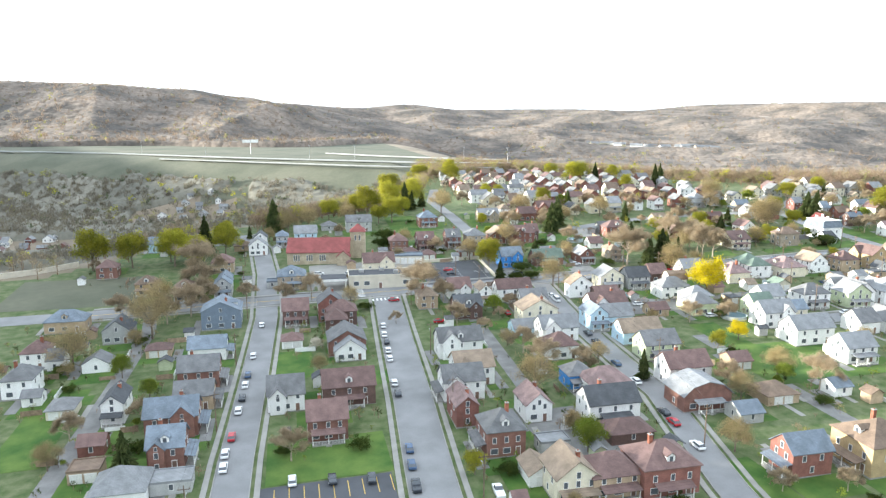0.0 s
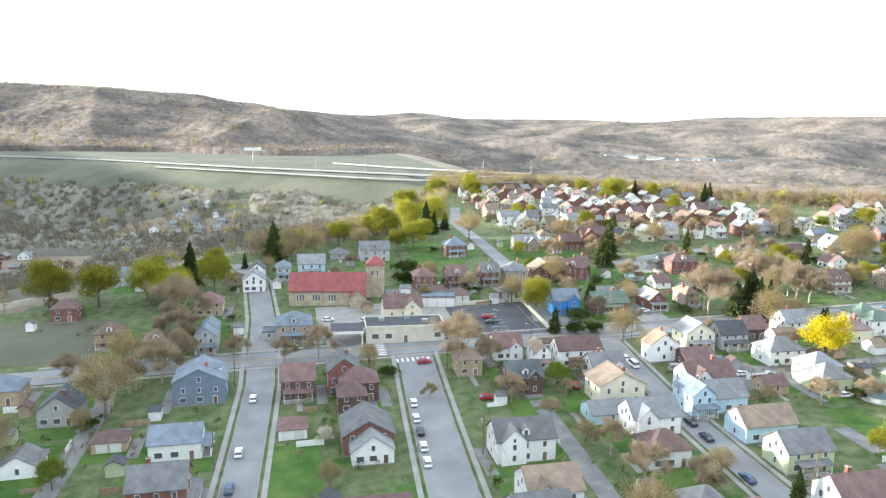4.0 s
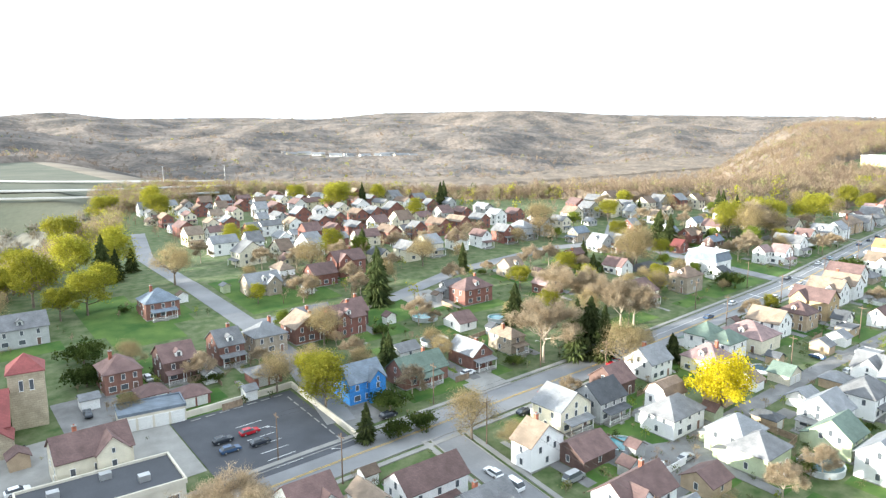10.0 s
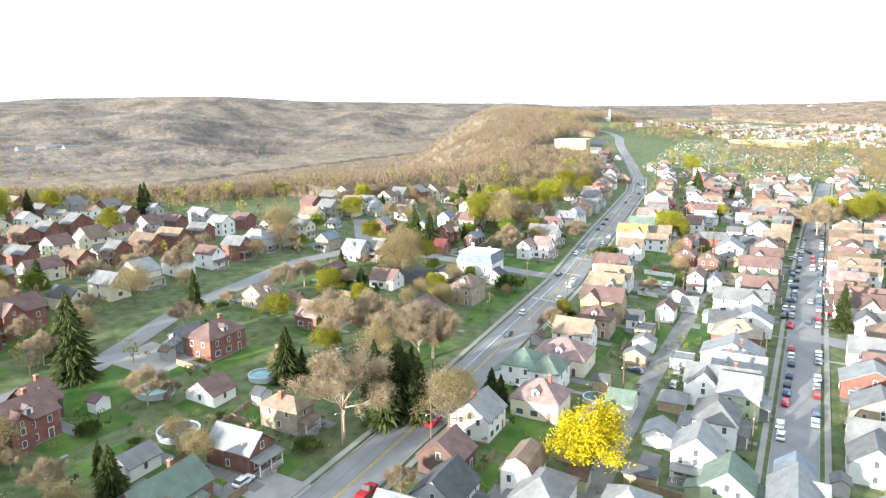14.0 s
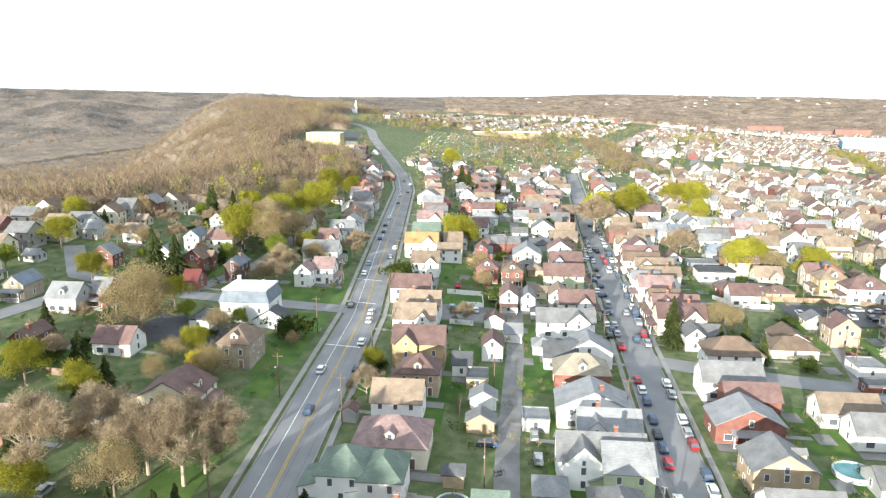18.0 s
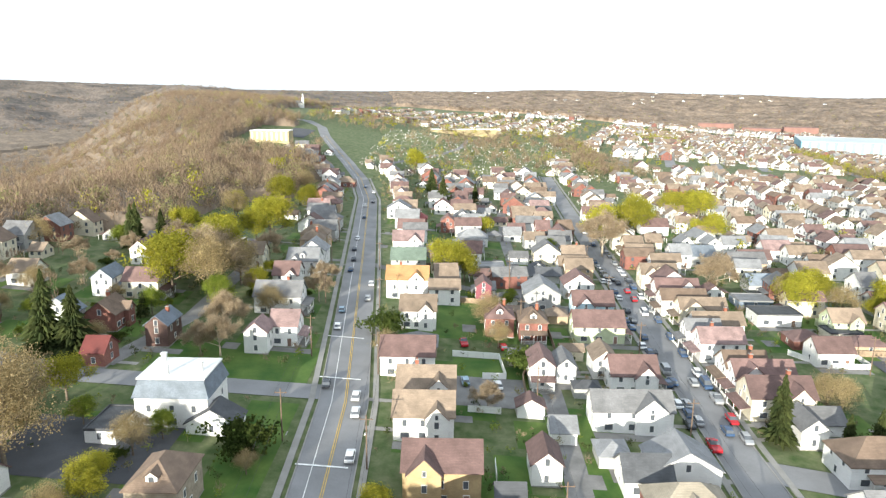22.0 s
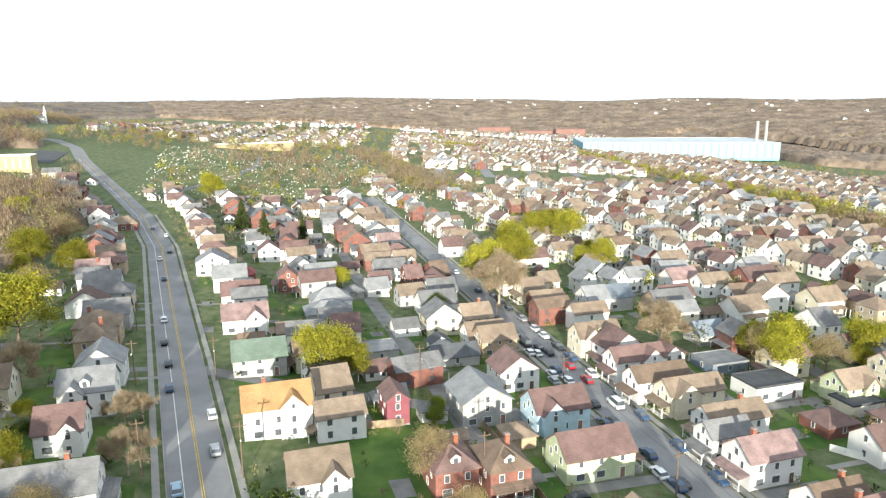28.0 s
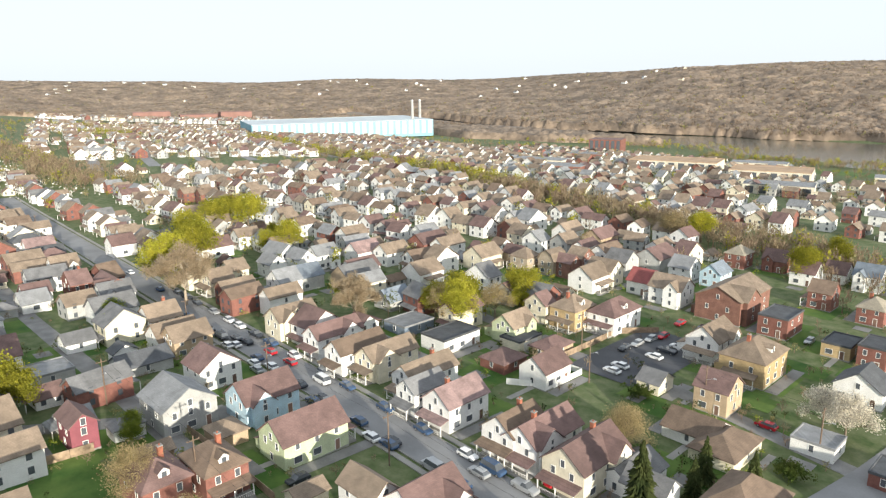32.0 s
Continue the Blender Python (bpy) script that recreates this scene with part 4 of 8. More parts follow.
def pole(x, y, turn, lamp=False):
    root = thing("utility_pole", pose(x, y, ground(x, y), 0, 0, turn), "brown wooden utility pole" + (" with a street lamp arm" if lamp else " with a crossarm") + " beside the street", "utility pole", "utility poles")
    part("pole", POLE, None, root)
    part("crossarm", CROSSARM, None, root)
    if lamp:
        part("lamp_arm", LAMP_ARM, None, root, "grey steel lamp arm", pose(0, 0, 0, 0, 0, 90))
    return root


def cable(a, b, sag=0.8):
    g = Geo()
    p, q = Vector(a), Vector(b)
    for i in range(9):
        t = i / 8
        x, y, z = p.lerp(q, t) - Vector((0, 0, 4 * sag * t * (1 - t)))
        g.v.extend([(x, y, z + 0.025), (x + 0.02, y - 0.02, z), (x - 0.02, y + 0.02, z)])
    for i in range(8):
        for k in range(3):
            j = (k + 1) % 3
            g.f.append((3 * i + k, 3 * i + j, 3 * i + 3 + j, 3 * i + 3 + k))
            g.m.append(0)
    return tagged(new("overhead_cable", g.mesh("cable", [CABLE])), "thin black overhead cable strung between utility poles", "cable", "overhead cables")


def pole_line(points, turn, lamps=2):
    tops = []
    for i, (x, y) in enumerate(points):
        pole(x, y, turn, i % lamps == 0)
        tops.append((x * K, y * K, ground(x, y) * K + 10.45))
    c, s = math.cos(radians(turn)), math.sin(radians(turn))
    for a, b in zip(tops, tops[1:]):
        for u in (-1.0, 1.0):
            cable((a[0] + u * c, a[1] + u * s, a[2]), (b[0] + u * c, b[1] + u * s, b[2]))


def run_wall(name, points, high, thick, mat, label, category, base=-0.4):
    """A wall or solid fence that follows the ground along a line."""
    root = thing(name, pose(*points[0], 0), label, category)
    ox, oy = points[0]
    for (x0, y0), (x1, y1) in zip(points, points[1:]):
        n = max(1, int(math.hypot(x1 - x0, y1 - y0) / 2.9))
        l = math.hypot(x1 - x0, y1 - y0)
        nx, ny = -(y1 - y0) / l * thick / 2, (x1 - x0) / l * thick / 2
        for i in range(n):
            ax, ay, bx, by = x0 + (x1 - x0) * i / n, y0 + (y1 - y0) * i / n, x0 + (x1 - x0) * (i + 0.985) / n, y0 + (y1 - y0) * (i + 0.985) / n
            za, zb = ground(ax, ay), ground(bx, by)
            g = Geo()
            low = [(ax - nx - ox, ay - ny - oy), (bx - nx - ox, by - ny - oy), (bx + nx - ox, by + ny - oy), (ax + nx - ox, ay + ny - oy)]
            zs = [za, zb, zb, za]
            g.hull([(p * K, q * K, z * K + base) for (p, q), z in zip(low, zs)], [(p * K, q * K, z * K + high) for (p, q), z in zip(low, zs)])
            part("panel", g, mat, root)
    return root


# ---- the houses, block by block ----
house(-23.3, 124.9, 8.1, 9.0, 0, 2.0, "b", "B", "e", "kqo")
house(-24.3, 137.9, 12.9, 9.0, 0, 2.0, "b", "B", "e", "kq")
house(-21.5, 148.9, 10.2, 8.0, 0, 1.5, "n", "G", "e", "q")
house(-21.8, 160.6, 11.6, 9.0, 0, 2.0, "b", "G", "e", "kq")
house(-21.7, 177.5, 11.9, 8.0, 0, 1.5, "w", "B", "e", "q")
house(-20.2, 202.0, 13.9, 12.0, 0, 2.4, "s", "B", "g", "ko")
house(-36.9, 147.7, 5.5, 11.0, 0, 2.0, "w", "D", "g", "pk")
house(-48.4, 151.9, 6.9, 8.0, 0, 1.0, "c", "G", "h", "d")
house(-60.6, 165.5, 8.3, 10.0, 0, 2.0, "w", "G", "h", "k")
house(-56.4, 159.1, 5.0, 5.0, 0, 1.0, "w", "G", "e", "")
house(-47.4, 176.5, 8.2, 7.0, 0, 1.0, "w", "G", "g", "")
house(-46.7, 196.6, 9.4, 10.0, 0, 1.6, "g", "D", "g", "k")
house(-62.8, 208.1, 13.7, 9.0, 0, 1.5, "n", "B", "h", "o")
house(-62.4, 182.0, 7.8, 9.0, 0, 2.0, "w", "M", "h", "k")
house(-57.4, 179.8, 4.8, 7.0, 0, 1.2, "w", "G", "e", "")
house(-37.9, 132.9, 6.0, 6.0, 0, 1.0, "r", "M", "e", "")
house(-36.6, 122.9, 6.8, 6.0, 0, 1.0, "n", "n", "f", "d")
house(-34.2, 182.4, 7.9, 6.0, 0, 1.0, "n", "M", "h", "d")
house(-28.9, 114.0, 10.8, 10.0, 0, 1.3, "w", "L", "h", "")
house(-21.3, 115.4, 8.6, 6.0, 0, 0.8, "g", "L", "f", "")
house(5.4, 128.7, 9.9, 9.0, 0, 2.0, "b", "M", "e", "kp")
house(-2.4, 145.1, 9.8, 12.0, 0, 1.7, "w", "G", "e", "d")
house(10.8, 143.9, 14.4, 10.0, 0, 2.0, "d", "M", "e", "op")
house(12.9, 174.0, 12.2, 12.0, 0, 1.7, "b", "G", "g", "")
house(13.3, 167.4, 9.8, 5.0, 0, 1.2, "w", "L", "g", "")
house(13.3, 195.0, 10.8, 9.0, 0, 2.0, "d", "M", "h", "")
house(10.4, 200.0, 9.1, 10.0, 0, 2.5, "r", "G", "g", "k")
house(0.4, 198.8, 9.4, 9.0, 0, 2.0, "d", "M", "e", "p")
house(-0.8, 180.8, 7.0, 7.0, 0, 1.0, "w", "M", "h", "d")
house(40.4, 164.0, 14.4, 9.0, 0, 2.0, "w", "G", "e", "o")
house(39.4, 147.0, 11.6, 10.0, 0, 2.0, "w", "T", "e", "")
house(35.1, 139.7, 11.6, 9.0, 0, 2.0, "w", "G", "e", "z")
house(32.6, 128.3, 5.9, 11.0, 0, 2.0, "r", "P", "g", "k")
house(36.4, 114.7, 9.4, 10.0, 0, 2.3, "b", "G", "h", "okz")
house(46.9, 126.2, 7.1, 10.0, 0, 1.7, "w", "P", "g", "k")
house(45.5, 111.8, 7.3, 5.0, 0, 0.7, "g", "L", "f", "")
house(39.2, 103.1, 5.8, 8.0, 0, 1.0, "w", "T", "g", "d")
house(42.8, 97.5, 9.3, 10.0, 0, 2.0, "c", "T", "g", "kp")
house(49.6, 96.8, 11.2, 9.0, 0, 1.8, "n", "M", "h", "p")
house(58.2, 96.1, 12.8, 11.0, 0, 2.3, "r", "M", "h", "okp")
house(60.8, 112.9, 11.2, 8.0, 0, 1.0, "d", "M", "h", "")
house(61.0, 121.2, 13.9, 9.0, 0, 2.0, "w", "D", "e", "pk")
house(65.9, 133.2, 12.4, 9.0, 0, 1.5, "w", "P", "h", "")
house(82.1, 122.6, 14.1, 10.0, 0, 1.5, "b", "L", "m", "p")
house(85.6, 134.2, 13.4, 9.0, 0, 2.0, "w", "M", "e", "pk")
house(98.8, 120.7, 9.7, 9.0, 0, 1.0, "n", "n", "h", "d")
house(83.8, 94.2, 7.4, 10.0, 270, 2.0, "r", "B", "g", "p")
house(97.4, 92.7, 12.0, 13.0, 270, 2.5, "y", "n", "h", "okp")
house(131.9, 135.5, 10.6, 9.0, 0, 1.8, "w", "L", "e", "p")
house(130.4, 149.1, 14.4, 9.0, 0, 2.0, "w", "L", "e", "")
house(87.7, 149.8, 11.9, 9.0, 0, 1.8, "v", "G", "e", "p")
house(88.6, 161.3, 14.4, 9.0, 0, 1.5, "l", "T", "e", "")
house(88.1, 174.1, 11.3, 9.0, 0, 1.5, "l", "L", "e", "")
house(61.7, 138.3, 7.9, 8.0, 0, 1.5, "u", "G", "h", "p")
house(102.5, 138.7, 6.6, 7.0, 0, 1.0, "n", "M", "e", "d")
house(117.0, 177.4, 10.2, 9.0, 0, 1.6, "v", "G", "h", "")
house(130.6, 162.7, 12.5, 9.0, 0, 2.0, "w", "L", "e", "")
house(152.6, 174.8, 11.7, 9.0, 0, 2.0, "w", "G", "h", "p")
house(164.9, 172.0, 10.4, 9.0, 0, 2.0, "v", "L", "g", "p")
house(149.8, 152.0, 8.0, 9.0, 0, 1.5, "w", "G", "e", "")
house(113.6, 119.8, 5.6, 6.0, 0, 1.0, "w", "B", "e", "")
house(87.1, 114.0, 6.6, 7.0, 0, 1.0, "g", "B", "e", "")
house(-63.6, 259.8, 8.8, 8.0, 0, 1.8, "b", "M", "h", "")
house(-33.7, 228.8, 8.2, 9.0, 0, 2.0, "y", "n", "h", "op")
house(-22.1, 230.2, 7.0, 10.0, 0, 2.0, "g", "B", "g", "p")
house(-24.5, 258.5, 10.0, 10.0, 0, 1.7, "n", "M", "h", "")
house(-0.3, 234.9, 12.1, 12.0, 0, 2.0, "t", "B", "h", "op")
house(-6.7, 234.9, 4.8, 6.0, 0, 1.0, "g", "B", "f", "")
house(-12.0, 286.9, 6.5, 9.0, 0, 2.3, "w", "D", "g", "p")
house(-18.9, 286.9, 8.9, 8.0, 0, 1.0, "n", "n", "h", "")
house(-3.5, 289.8, 6.3, 9.0, 0, 2.0, "g", "B", "h", "p")
house(6.0, 293.0, 11.9, 9.0, 0, 2.0, "l", "L", "e", "p")
house(29.9, 240.6, 14.0, 10.0, 0, 2.4, "c", "M", "e", "k")
house(41.8, 271.2, 9.0, 10.0, 0, 2.0, "b", "M", "h", "k")
house(52.6, 270.3, 8.8, 10.0, 0, 2.0, "d", "M", "e", "op")
house(64.2, 272.0, 7.4, 10.0, 0, 2.0, "b", "G", "e", "okp")
house(73.6, 271.9, 10.0, 9.0, 0, 2.0, "t", "L", "h", "k")
house(84.3, 273.4, 10.9, 10.0, 0, 1.7, "b", "T", "g", "k")
house(93.9, 271.4, 11.6, 9.0, 0, 2.0, "r", "M", "e", "ok")
house(61.3, 309.2, 10.9, 10.0, 0, 2.0, "b", "B", "h", "kp")
house(29.7, 307.7, 14.4, 9.0, 0, 2.0, "g", "G", "e", "o")
house(16.9, 313.3, 8.9, 8.0, 0, 1.0, "g", "G", "h", "")
house(-53.3, 291.9, 5.6, 8.0, 0, 1.6, "l", "B", "e", "")
house(58.1, 203.5, 4.8, 9.0, 0, 2.0, "w", "T", "g", "p")
house(67.4, 202.9, 14.4, 8.0, 0, 2.0, "w", "M", "e", "p")
house(89.1, 200.9, 5.9, 10.0, 270, 2.0, "w", "T", "e", "k")
house(49.8, 192.3, 10.4, 10.0, 0, 1.6, "d", "D", "e", "o")
house(40.0, 203.5, 7.6, 9.0, 0, 1.8, "n", "T", "h", "k")
house(51.7, 210.6, 9.3, 9.0, 0, 1.5, "w", "M", "e", "")
house(70.8, 193.9, 10.8, 8.0, 0, 1.6, "w", "G", "e", "k")
house(68.0, 182.6, 13.5, 10.0, 0, 2.0, "c", "T", "g", "kq")
house(89.2, 181.8, 14.4, 9.0, 0, 2.0, "w", "M", "e", "k")
house(82.1, 174.2, 6.9, 10.0, 0, 2.0, "l", "B", "g", "p")
house(104.1, 179.1, 7.3, 7.0, 0, 1.0, "n", "M", "e", "")
house(45.1, 261.5, 6.8, 7.0, 0, 1.0, "r", "M", "h", "d")
house(51.1, 256.5, 7.2, 7.0, 0, 1.0, "r", "M", "h", "d")
house(66.2, 257.0, 7.6, 7.0, 0, 1.0, "r", "G", "h", "d")
house(90.6, 311.4, 12.7, 9.0, 0, 1.5, "t", "L", "e", "o")
house(108.9, 309.7, 10.3, 9.0, 0, 1.6, "r", "M", "e", "")
house(120.9, 314.8, 13.6, 9.0, 0, 2.2, "r", "M", "e", "k")
house(78.4, 239.4, 10.5, 9.0, 0, 2.0, "u", "B", "e", "")
house(92.4, 238.8, 14.4, 9.0, 0, 1.3, "b", "V", "e", "kp")
house(106.9, 238.4, 7.3, 11.0, 0, 1.5, "b", "L", "g", "kp")
house(119.1, 239.5, 5.6, 10.0, 0, 1.8, "t", "T", "h", "kp")
house(119.8, 257.2, 8.6, 7.0, 270, 1.0, "w", "M", "g", "")
house(97.2, 250.0, 7.2, 6.0, 0, 1.0, "w", "G", "e", "")
house(135.8, 271.4, 13.2, 9.0, 0, 2.0, "r", "M", "h", "ok")
house(133.9, 277.7, 4.8, 8.0, 270, 1.5, "g", "G", "g", "p")
house(99.3, 275.4, 6.2, 9.0, 0, 1.7, "d", "M", "e", "ok")
house(88.5, 277.9, 8.1, 12.0, 270, 1.5, "b", "L", "g", "k")
house(162.6, 282.7, 7.7, 9.0, 0, 1.5, "t", "T", "e", "op")
house(102.2, 207.3, 10.7, 9.0, 0, 2.0, "c", "L", "g", "p")
house(111.1, 205.8, 9.9, 9.0, 0, 1.8, "g", "D", "e", "p")
house(121.2, 198.1, 6.1, 8.0, 270, 2.0, "w", "n", "m", "")
house(117.4, 193.9, 12.7, 9.0, 0, 1.7, "w", "G", "h", "")
house(96.1, 196.9, 10.4, 9.0, 0, 1.0, "d", "M", "e", "")
house(119.1, 182.6, 10.1, 9.0, 0, 1.8, "v", "L", "h", "")
house(139.1, 176.2, 9.3, 9.0, 270, 2.0, "w", "L", "g", "p")
house(132.3, 171.3, 8.4, 9.0, 0, 1.7, "v", "V", "e", "p")
house(134.3, 211.0, 9.7, 9.0, 0, 1.7, "w", "L", "e", "k")
house(121.0, 210.4, 7.8, 9.0, 0, 1.4, "d", "M", "e", "")
house(154.9, 191.2, 7.0, 6.0, 0, 1.0, "c", "V", "g", "d")
house(157.3, 211.1, 9.5, 9.0, 0, 2.0, "w", "V", "h", "p")
house(136.3, 162.9, 6.5, 10.0, 270, 2.0, "c", "B", "g", "")
house(156.9, 205.8, 7.6, 10.0, 270, 2.0, "w", "V", "h", "z")
house(168.4, 206.4, 14.4, 12.0, 270, 1.6, "c", "P", "h", "o")
house(146.4, 204.0, 11.3, 10.0, 270, 1.6, "c", "P", "h", "ok")
house(180.4, 207.5, 10.9, 9.0, 270, 1.8, "w", "T", "e", "")
house(191.7, 205.4, 9.8, 9.0, 270, 2.0, "n", "M", "h", "oz")
house(204.2, 206.9, 13.4, 9.0, 270, 2.4, "y", "M", "e", "")
house(220.2, 210.0, 12.1, 9.0, 270, 2.0, "w", "T", "e", "")
house(243.2, 214.0, 13.0, 9.0, 270, 2.0, "w", "M", "e", "")
house(174.7, 243.9, 10.9, 13.0, 0, 1.7, "c", "M", "e", "op")
house(196.1, 241.1, 8.1, 11.0, 270, 2.3, "t", "n", "h", "o")
house(188.2, 278.9, 4.8, 9.0, 270, 2.0, "b", "M", "g", "pk")
house(194.5, 265.3, 9.9, 8.0, 270, 1.2, "w", "M", "e", "")
house(159.4, 263.8, 8.0, 9.0, 270, 1.4, "b", "P", "e", "")
house(213.3, 287.5, 9.1, 9.0, 270, 1.6, "g", "L", "e", "o")
house(218.1, 302.0, 6.5, 9.0, 270, 1.6, "t", "B", "g", "p")
house(218.6, 282.2, 5.4, 9.0, 270, 1.6, "r", "L", "e", "p")
mansion = house(219.8, 247.9, 14.4, 12.0, 270, 2.3, "w", "B", "M", "o")
for u, v in ((-4.6, 3.2), (4.6, -1.5), (-1.5, -3.4)):
    g = Geo()
    g.box(u - 0.45, u + 0.45, v - 0.4, v + 0.4, 5.0, 12.2)
    g.box(u - 0.55, u + 0.55, v - 0.5, v + 0.5, 12.2, 12.5)
    part("chimney", g, TRIM, mansion, "white-painted brick chimney")
house(216.0, 241.5, 5.8, 10.0, 0, 1.0, "w", "D", "e", "")
house(212.9, 255.8, 5.7, 10.0, 270, 1.0, "w", "D", "f", "")
house(235.9, 268.9, 5.2, 7.0, 270, 1.2, "r", "r", "e", "")
house(246.6, 298.4, 6.7, 8.0, 0, 1.7, "r", "L", "e", "")
house(273.4, 318.1, 6.8, 8.0, 270, 1.5, "g", "L", "e", "")
house(274.2, 304.8, 8.0, 8.0, 270, 1.5, "w", "T", "e", "")
house(248.7, 282.4, 4.8, 9.0, 0, 2.0, "g", "B", "e", "")
house(252.8, 275.6, 9.1, 8.0, 0, 1.6, "r", "n", "e", "k")
house(247.5, 243.5, 5.8, 7.0, 270, 2.0, "w", "P", "g", "")
house(252.5, 239.2, 7.1, 8.0, 270, 2.0, "w", "P", "e", "q")
house(270.8, 244.9, 13.5, 9.0, 270, 2.0, "w", "G", "e", "kq")
house(288.8, 247.3, 8.2, 9.0, 270, 1.7, "w", "M", "e", "")
house(301.3, 245.7, 10.5, 10.0, 270, 2.0, "w", "L", "e", "o")
house(247.6, 262.2, 5.6, 9.0, 270, 2.0, "d", "B", "g", "k")
house(272.5, 284.9, 6.1, 9.0, 270, 2.0, "w", "B", "g", "q")
house(272.7, 276.5, 10.5, 8.0, 270, 2.0, "c", "M", "e", "q")
house(298.7, 288.0, 6.4, 9.0, 270, 2.0, "w", "M", "g", "q")
house(296.8, 274.6, 6.1, 9.0, 270, 2.0, "c", "T", "g", "q")
house(305.4, 261.2, 9.9, 9.0, 270, 1.7, "c", "T", "e", "o")
house(319.2, 292.4, 7.5, 8.0, 270, 1.0, "g", "G", "e", "")
house(335.2, 249.3, 11.1, 9.0, 270, 2.0, "n", "T", "h", "k")
house(369.6, 253.1, 10.9, 9.0, 270, 2.0, "g", "G", "e", "q")
house(397.7, 256.0, 12.5, 9.0, 270, 1.7, "n", "M", "h", "")
house(433.1, 260.9, 12.3, 9.0, 270, 1.7, "w", "M", "h", "")
house(468.7, 259.9, 12.6, 9.0, 270, 1.2, "r", "T", "h", "")
house(230.0, 210.0, 12.5, 9.0, 270, 2.0, "w", "T", "e", "k")
house(253.7, 212.6, 10.0, 9.0, 270, 1.0, "t", "G", "h", "")
house(268.5, 213.3, 10.3, 9.0, 270, 2.0, "w", "T", "e", "")
house(289.0, 217.0, 13.5, 9.0, 270, 2.4, "w", "o", "e", "k")
house(314.2, 218.4, 12.7, 9.0, 270, 1.7, "g", "V", "e", "")
house(340.4, 220.1, 12.8, 9.0, 270, 1.6, "w", "P", "e", "")
house(362.1, 220.5, 12.1, 9.0, 270, 1.5, "w", "M", "e", "")
house(395.9, 227.5, 11.9, 9.0, 270, 2.0, "w", "L", "g", "")
house(385.1, 220.3, 11.7, 8.0, 270, 1.2, "r", "R", "h", "")
house(374.5, 207.6, 6.6, 8.0, 270, 2.0, "r", "M", "g", "z")
house(354.4, 198.8, 13.1, 9.0, 270, 1.4, "w", "L", "h", "")
house(318.4, 194.3, 9.7, 9.0, 270, 0.9, "g", "L", "f", "")
house(289.3, 197.9, 4.9, 8.0, 270, 2.0, "p", "M", "g", "")
house(287.6, 183.5, 11.3, 12.0, 270, 2.0, "g", "L", "g", "")
house(267.6, 195.3, 8.0, 10.0, 270, 2.0, "r", "M", "h", "ok")
house(266.1, 188.1, 7.8, 10.0, 270, 2.0, "r", "n", "h", "okp")
house(242.5, 189.0, 5.8, 10.0, 270, 2.0, "w", "M", "g", "p")
house(245.1, 184.2, 4.8, 9.0, 270, 1.5, "w", "G", "g", "")
house(266.9, 173.5, 14.4, 9.0, 270, 1.8, "v", "M", "e", "q")
house(281.6, 171.9, 12.5, 9.0, 270, 1.8, "l", "M", "e", "")
house(298.2, 172.5, 10.2, 9.0, 270, 1.8, "w", "M", "g", "")
house(312.4, 179.8, 12.4, 8.0, 270, 1.0, "g", "D", "e", "")
house(332.1, 185.1, 7.4, 7.0, 270, 1.0, "w", "G", "e", "")
house(371.1, 182.4, 7.9, 7.0, 270, 1.5, "w", "M", "e", "")
house(363.6, 167.3, 14.4, 9.0, 180, 1.7, "r", "M", "e", "")
house(241.5, 172.2, 11.2, 9.0, 270, 1.8, "w", "M", "e", "q")
house(247.9, 176.2, 6.0, 9.0, 270, 1.8, "w", "T", "g", "q")
house(282.5, 127.1, 13.7, 9.0, 270, 1.3, "w", "D", "f", "")
house(310.9, 147.7, 12.8, 8.0, 270, 2.0, "c", "T", "e", "o")
house(296.5, 147.0, 14.4, 7.0, 270, 2.0, "w", "M", "e", "z")
house(287.1, 148.3, 14.4, 7.0, 270, 2.0, "w", "n", "e", "z")
house(281.1, 145.6, 14.4, 7.0, 270, 1.9, "c", "T", "e", "z")
house(269.9, 146.0, 14.4, 7.0, 270, 2.0, "w", "T", "e", "kz")
house(265.5, 150.9, 9.8, 6.0, 270, 2.0, "w", "G", "e", "z")
house(258.8, 149.5, 11.9, 8.0, 270, 2.0, "w", "P", "e", "kz")
house(246.0, 149.7, 10.4, 8.0, 270, 2.0, "w", "n", "e", "kz")
house(241.9, 148.0, 14.4, 8.0, 270, 2.0, "w", "M", "e", "kz")
house(233.9, 148.6, 14.4, 9.0, 270, 2.0, "c", "M", "e", "kz")
house(229.1, 144.4, 11.2, 8.0, 270, 1.0, "w", "G", "e", "")
house(276.0, 114.2, 9.6, 8.0, 270, 1.7, "v", "T", "e", "")
house(272.4, 116.2, 9.4, 7.0, 270, 1.0, "c", "D", "f", "d")
house(267.9, 127.0, 8.9, 8.0, 270, 1.0, "r", "M", "h", "")
house(265.5, 114.7, 10.0, 7.0, 270, 0.8, "n", "M", "h", "")
house(258.1, 126.5, 9.9, 8.0, 270, 1.5, "w", "M", "e", "")
house(279.3, 100.8, 5.1, 8.0, 270, 2.0, "c", "M", "e", "")
house(272.2, 98.1, 10.2, 9.0, 270, 2.2, "y", "T", "h", "okz")
house(264.9, 92.2, 14.4, 9.0, 270, 2.0, "w", "M", "h", "oz")
house(242.5, 91.1, 11.9, 9.0, 270, 2.0, "w", "T", "e", "z")
house(232.4, 95.2, 14.4, 11.0, 270, 2.3, "y", "T", "h", "okz")
house(231.0, 113.2, 7.6, 8.0, 180, 2.0, "n", "M", "e", "")
house(228.7, 125.5, 10.8, 9.0, 180, 1.0, "w", "n", "e", "")
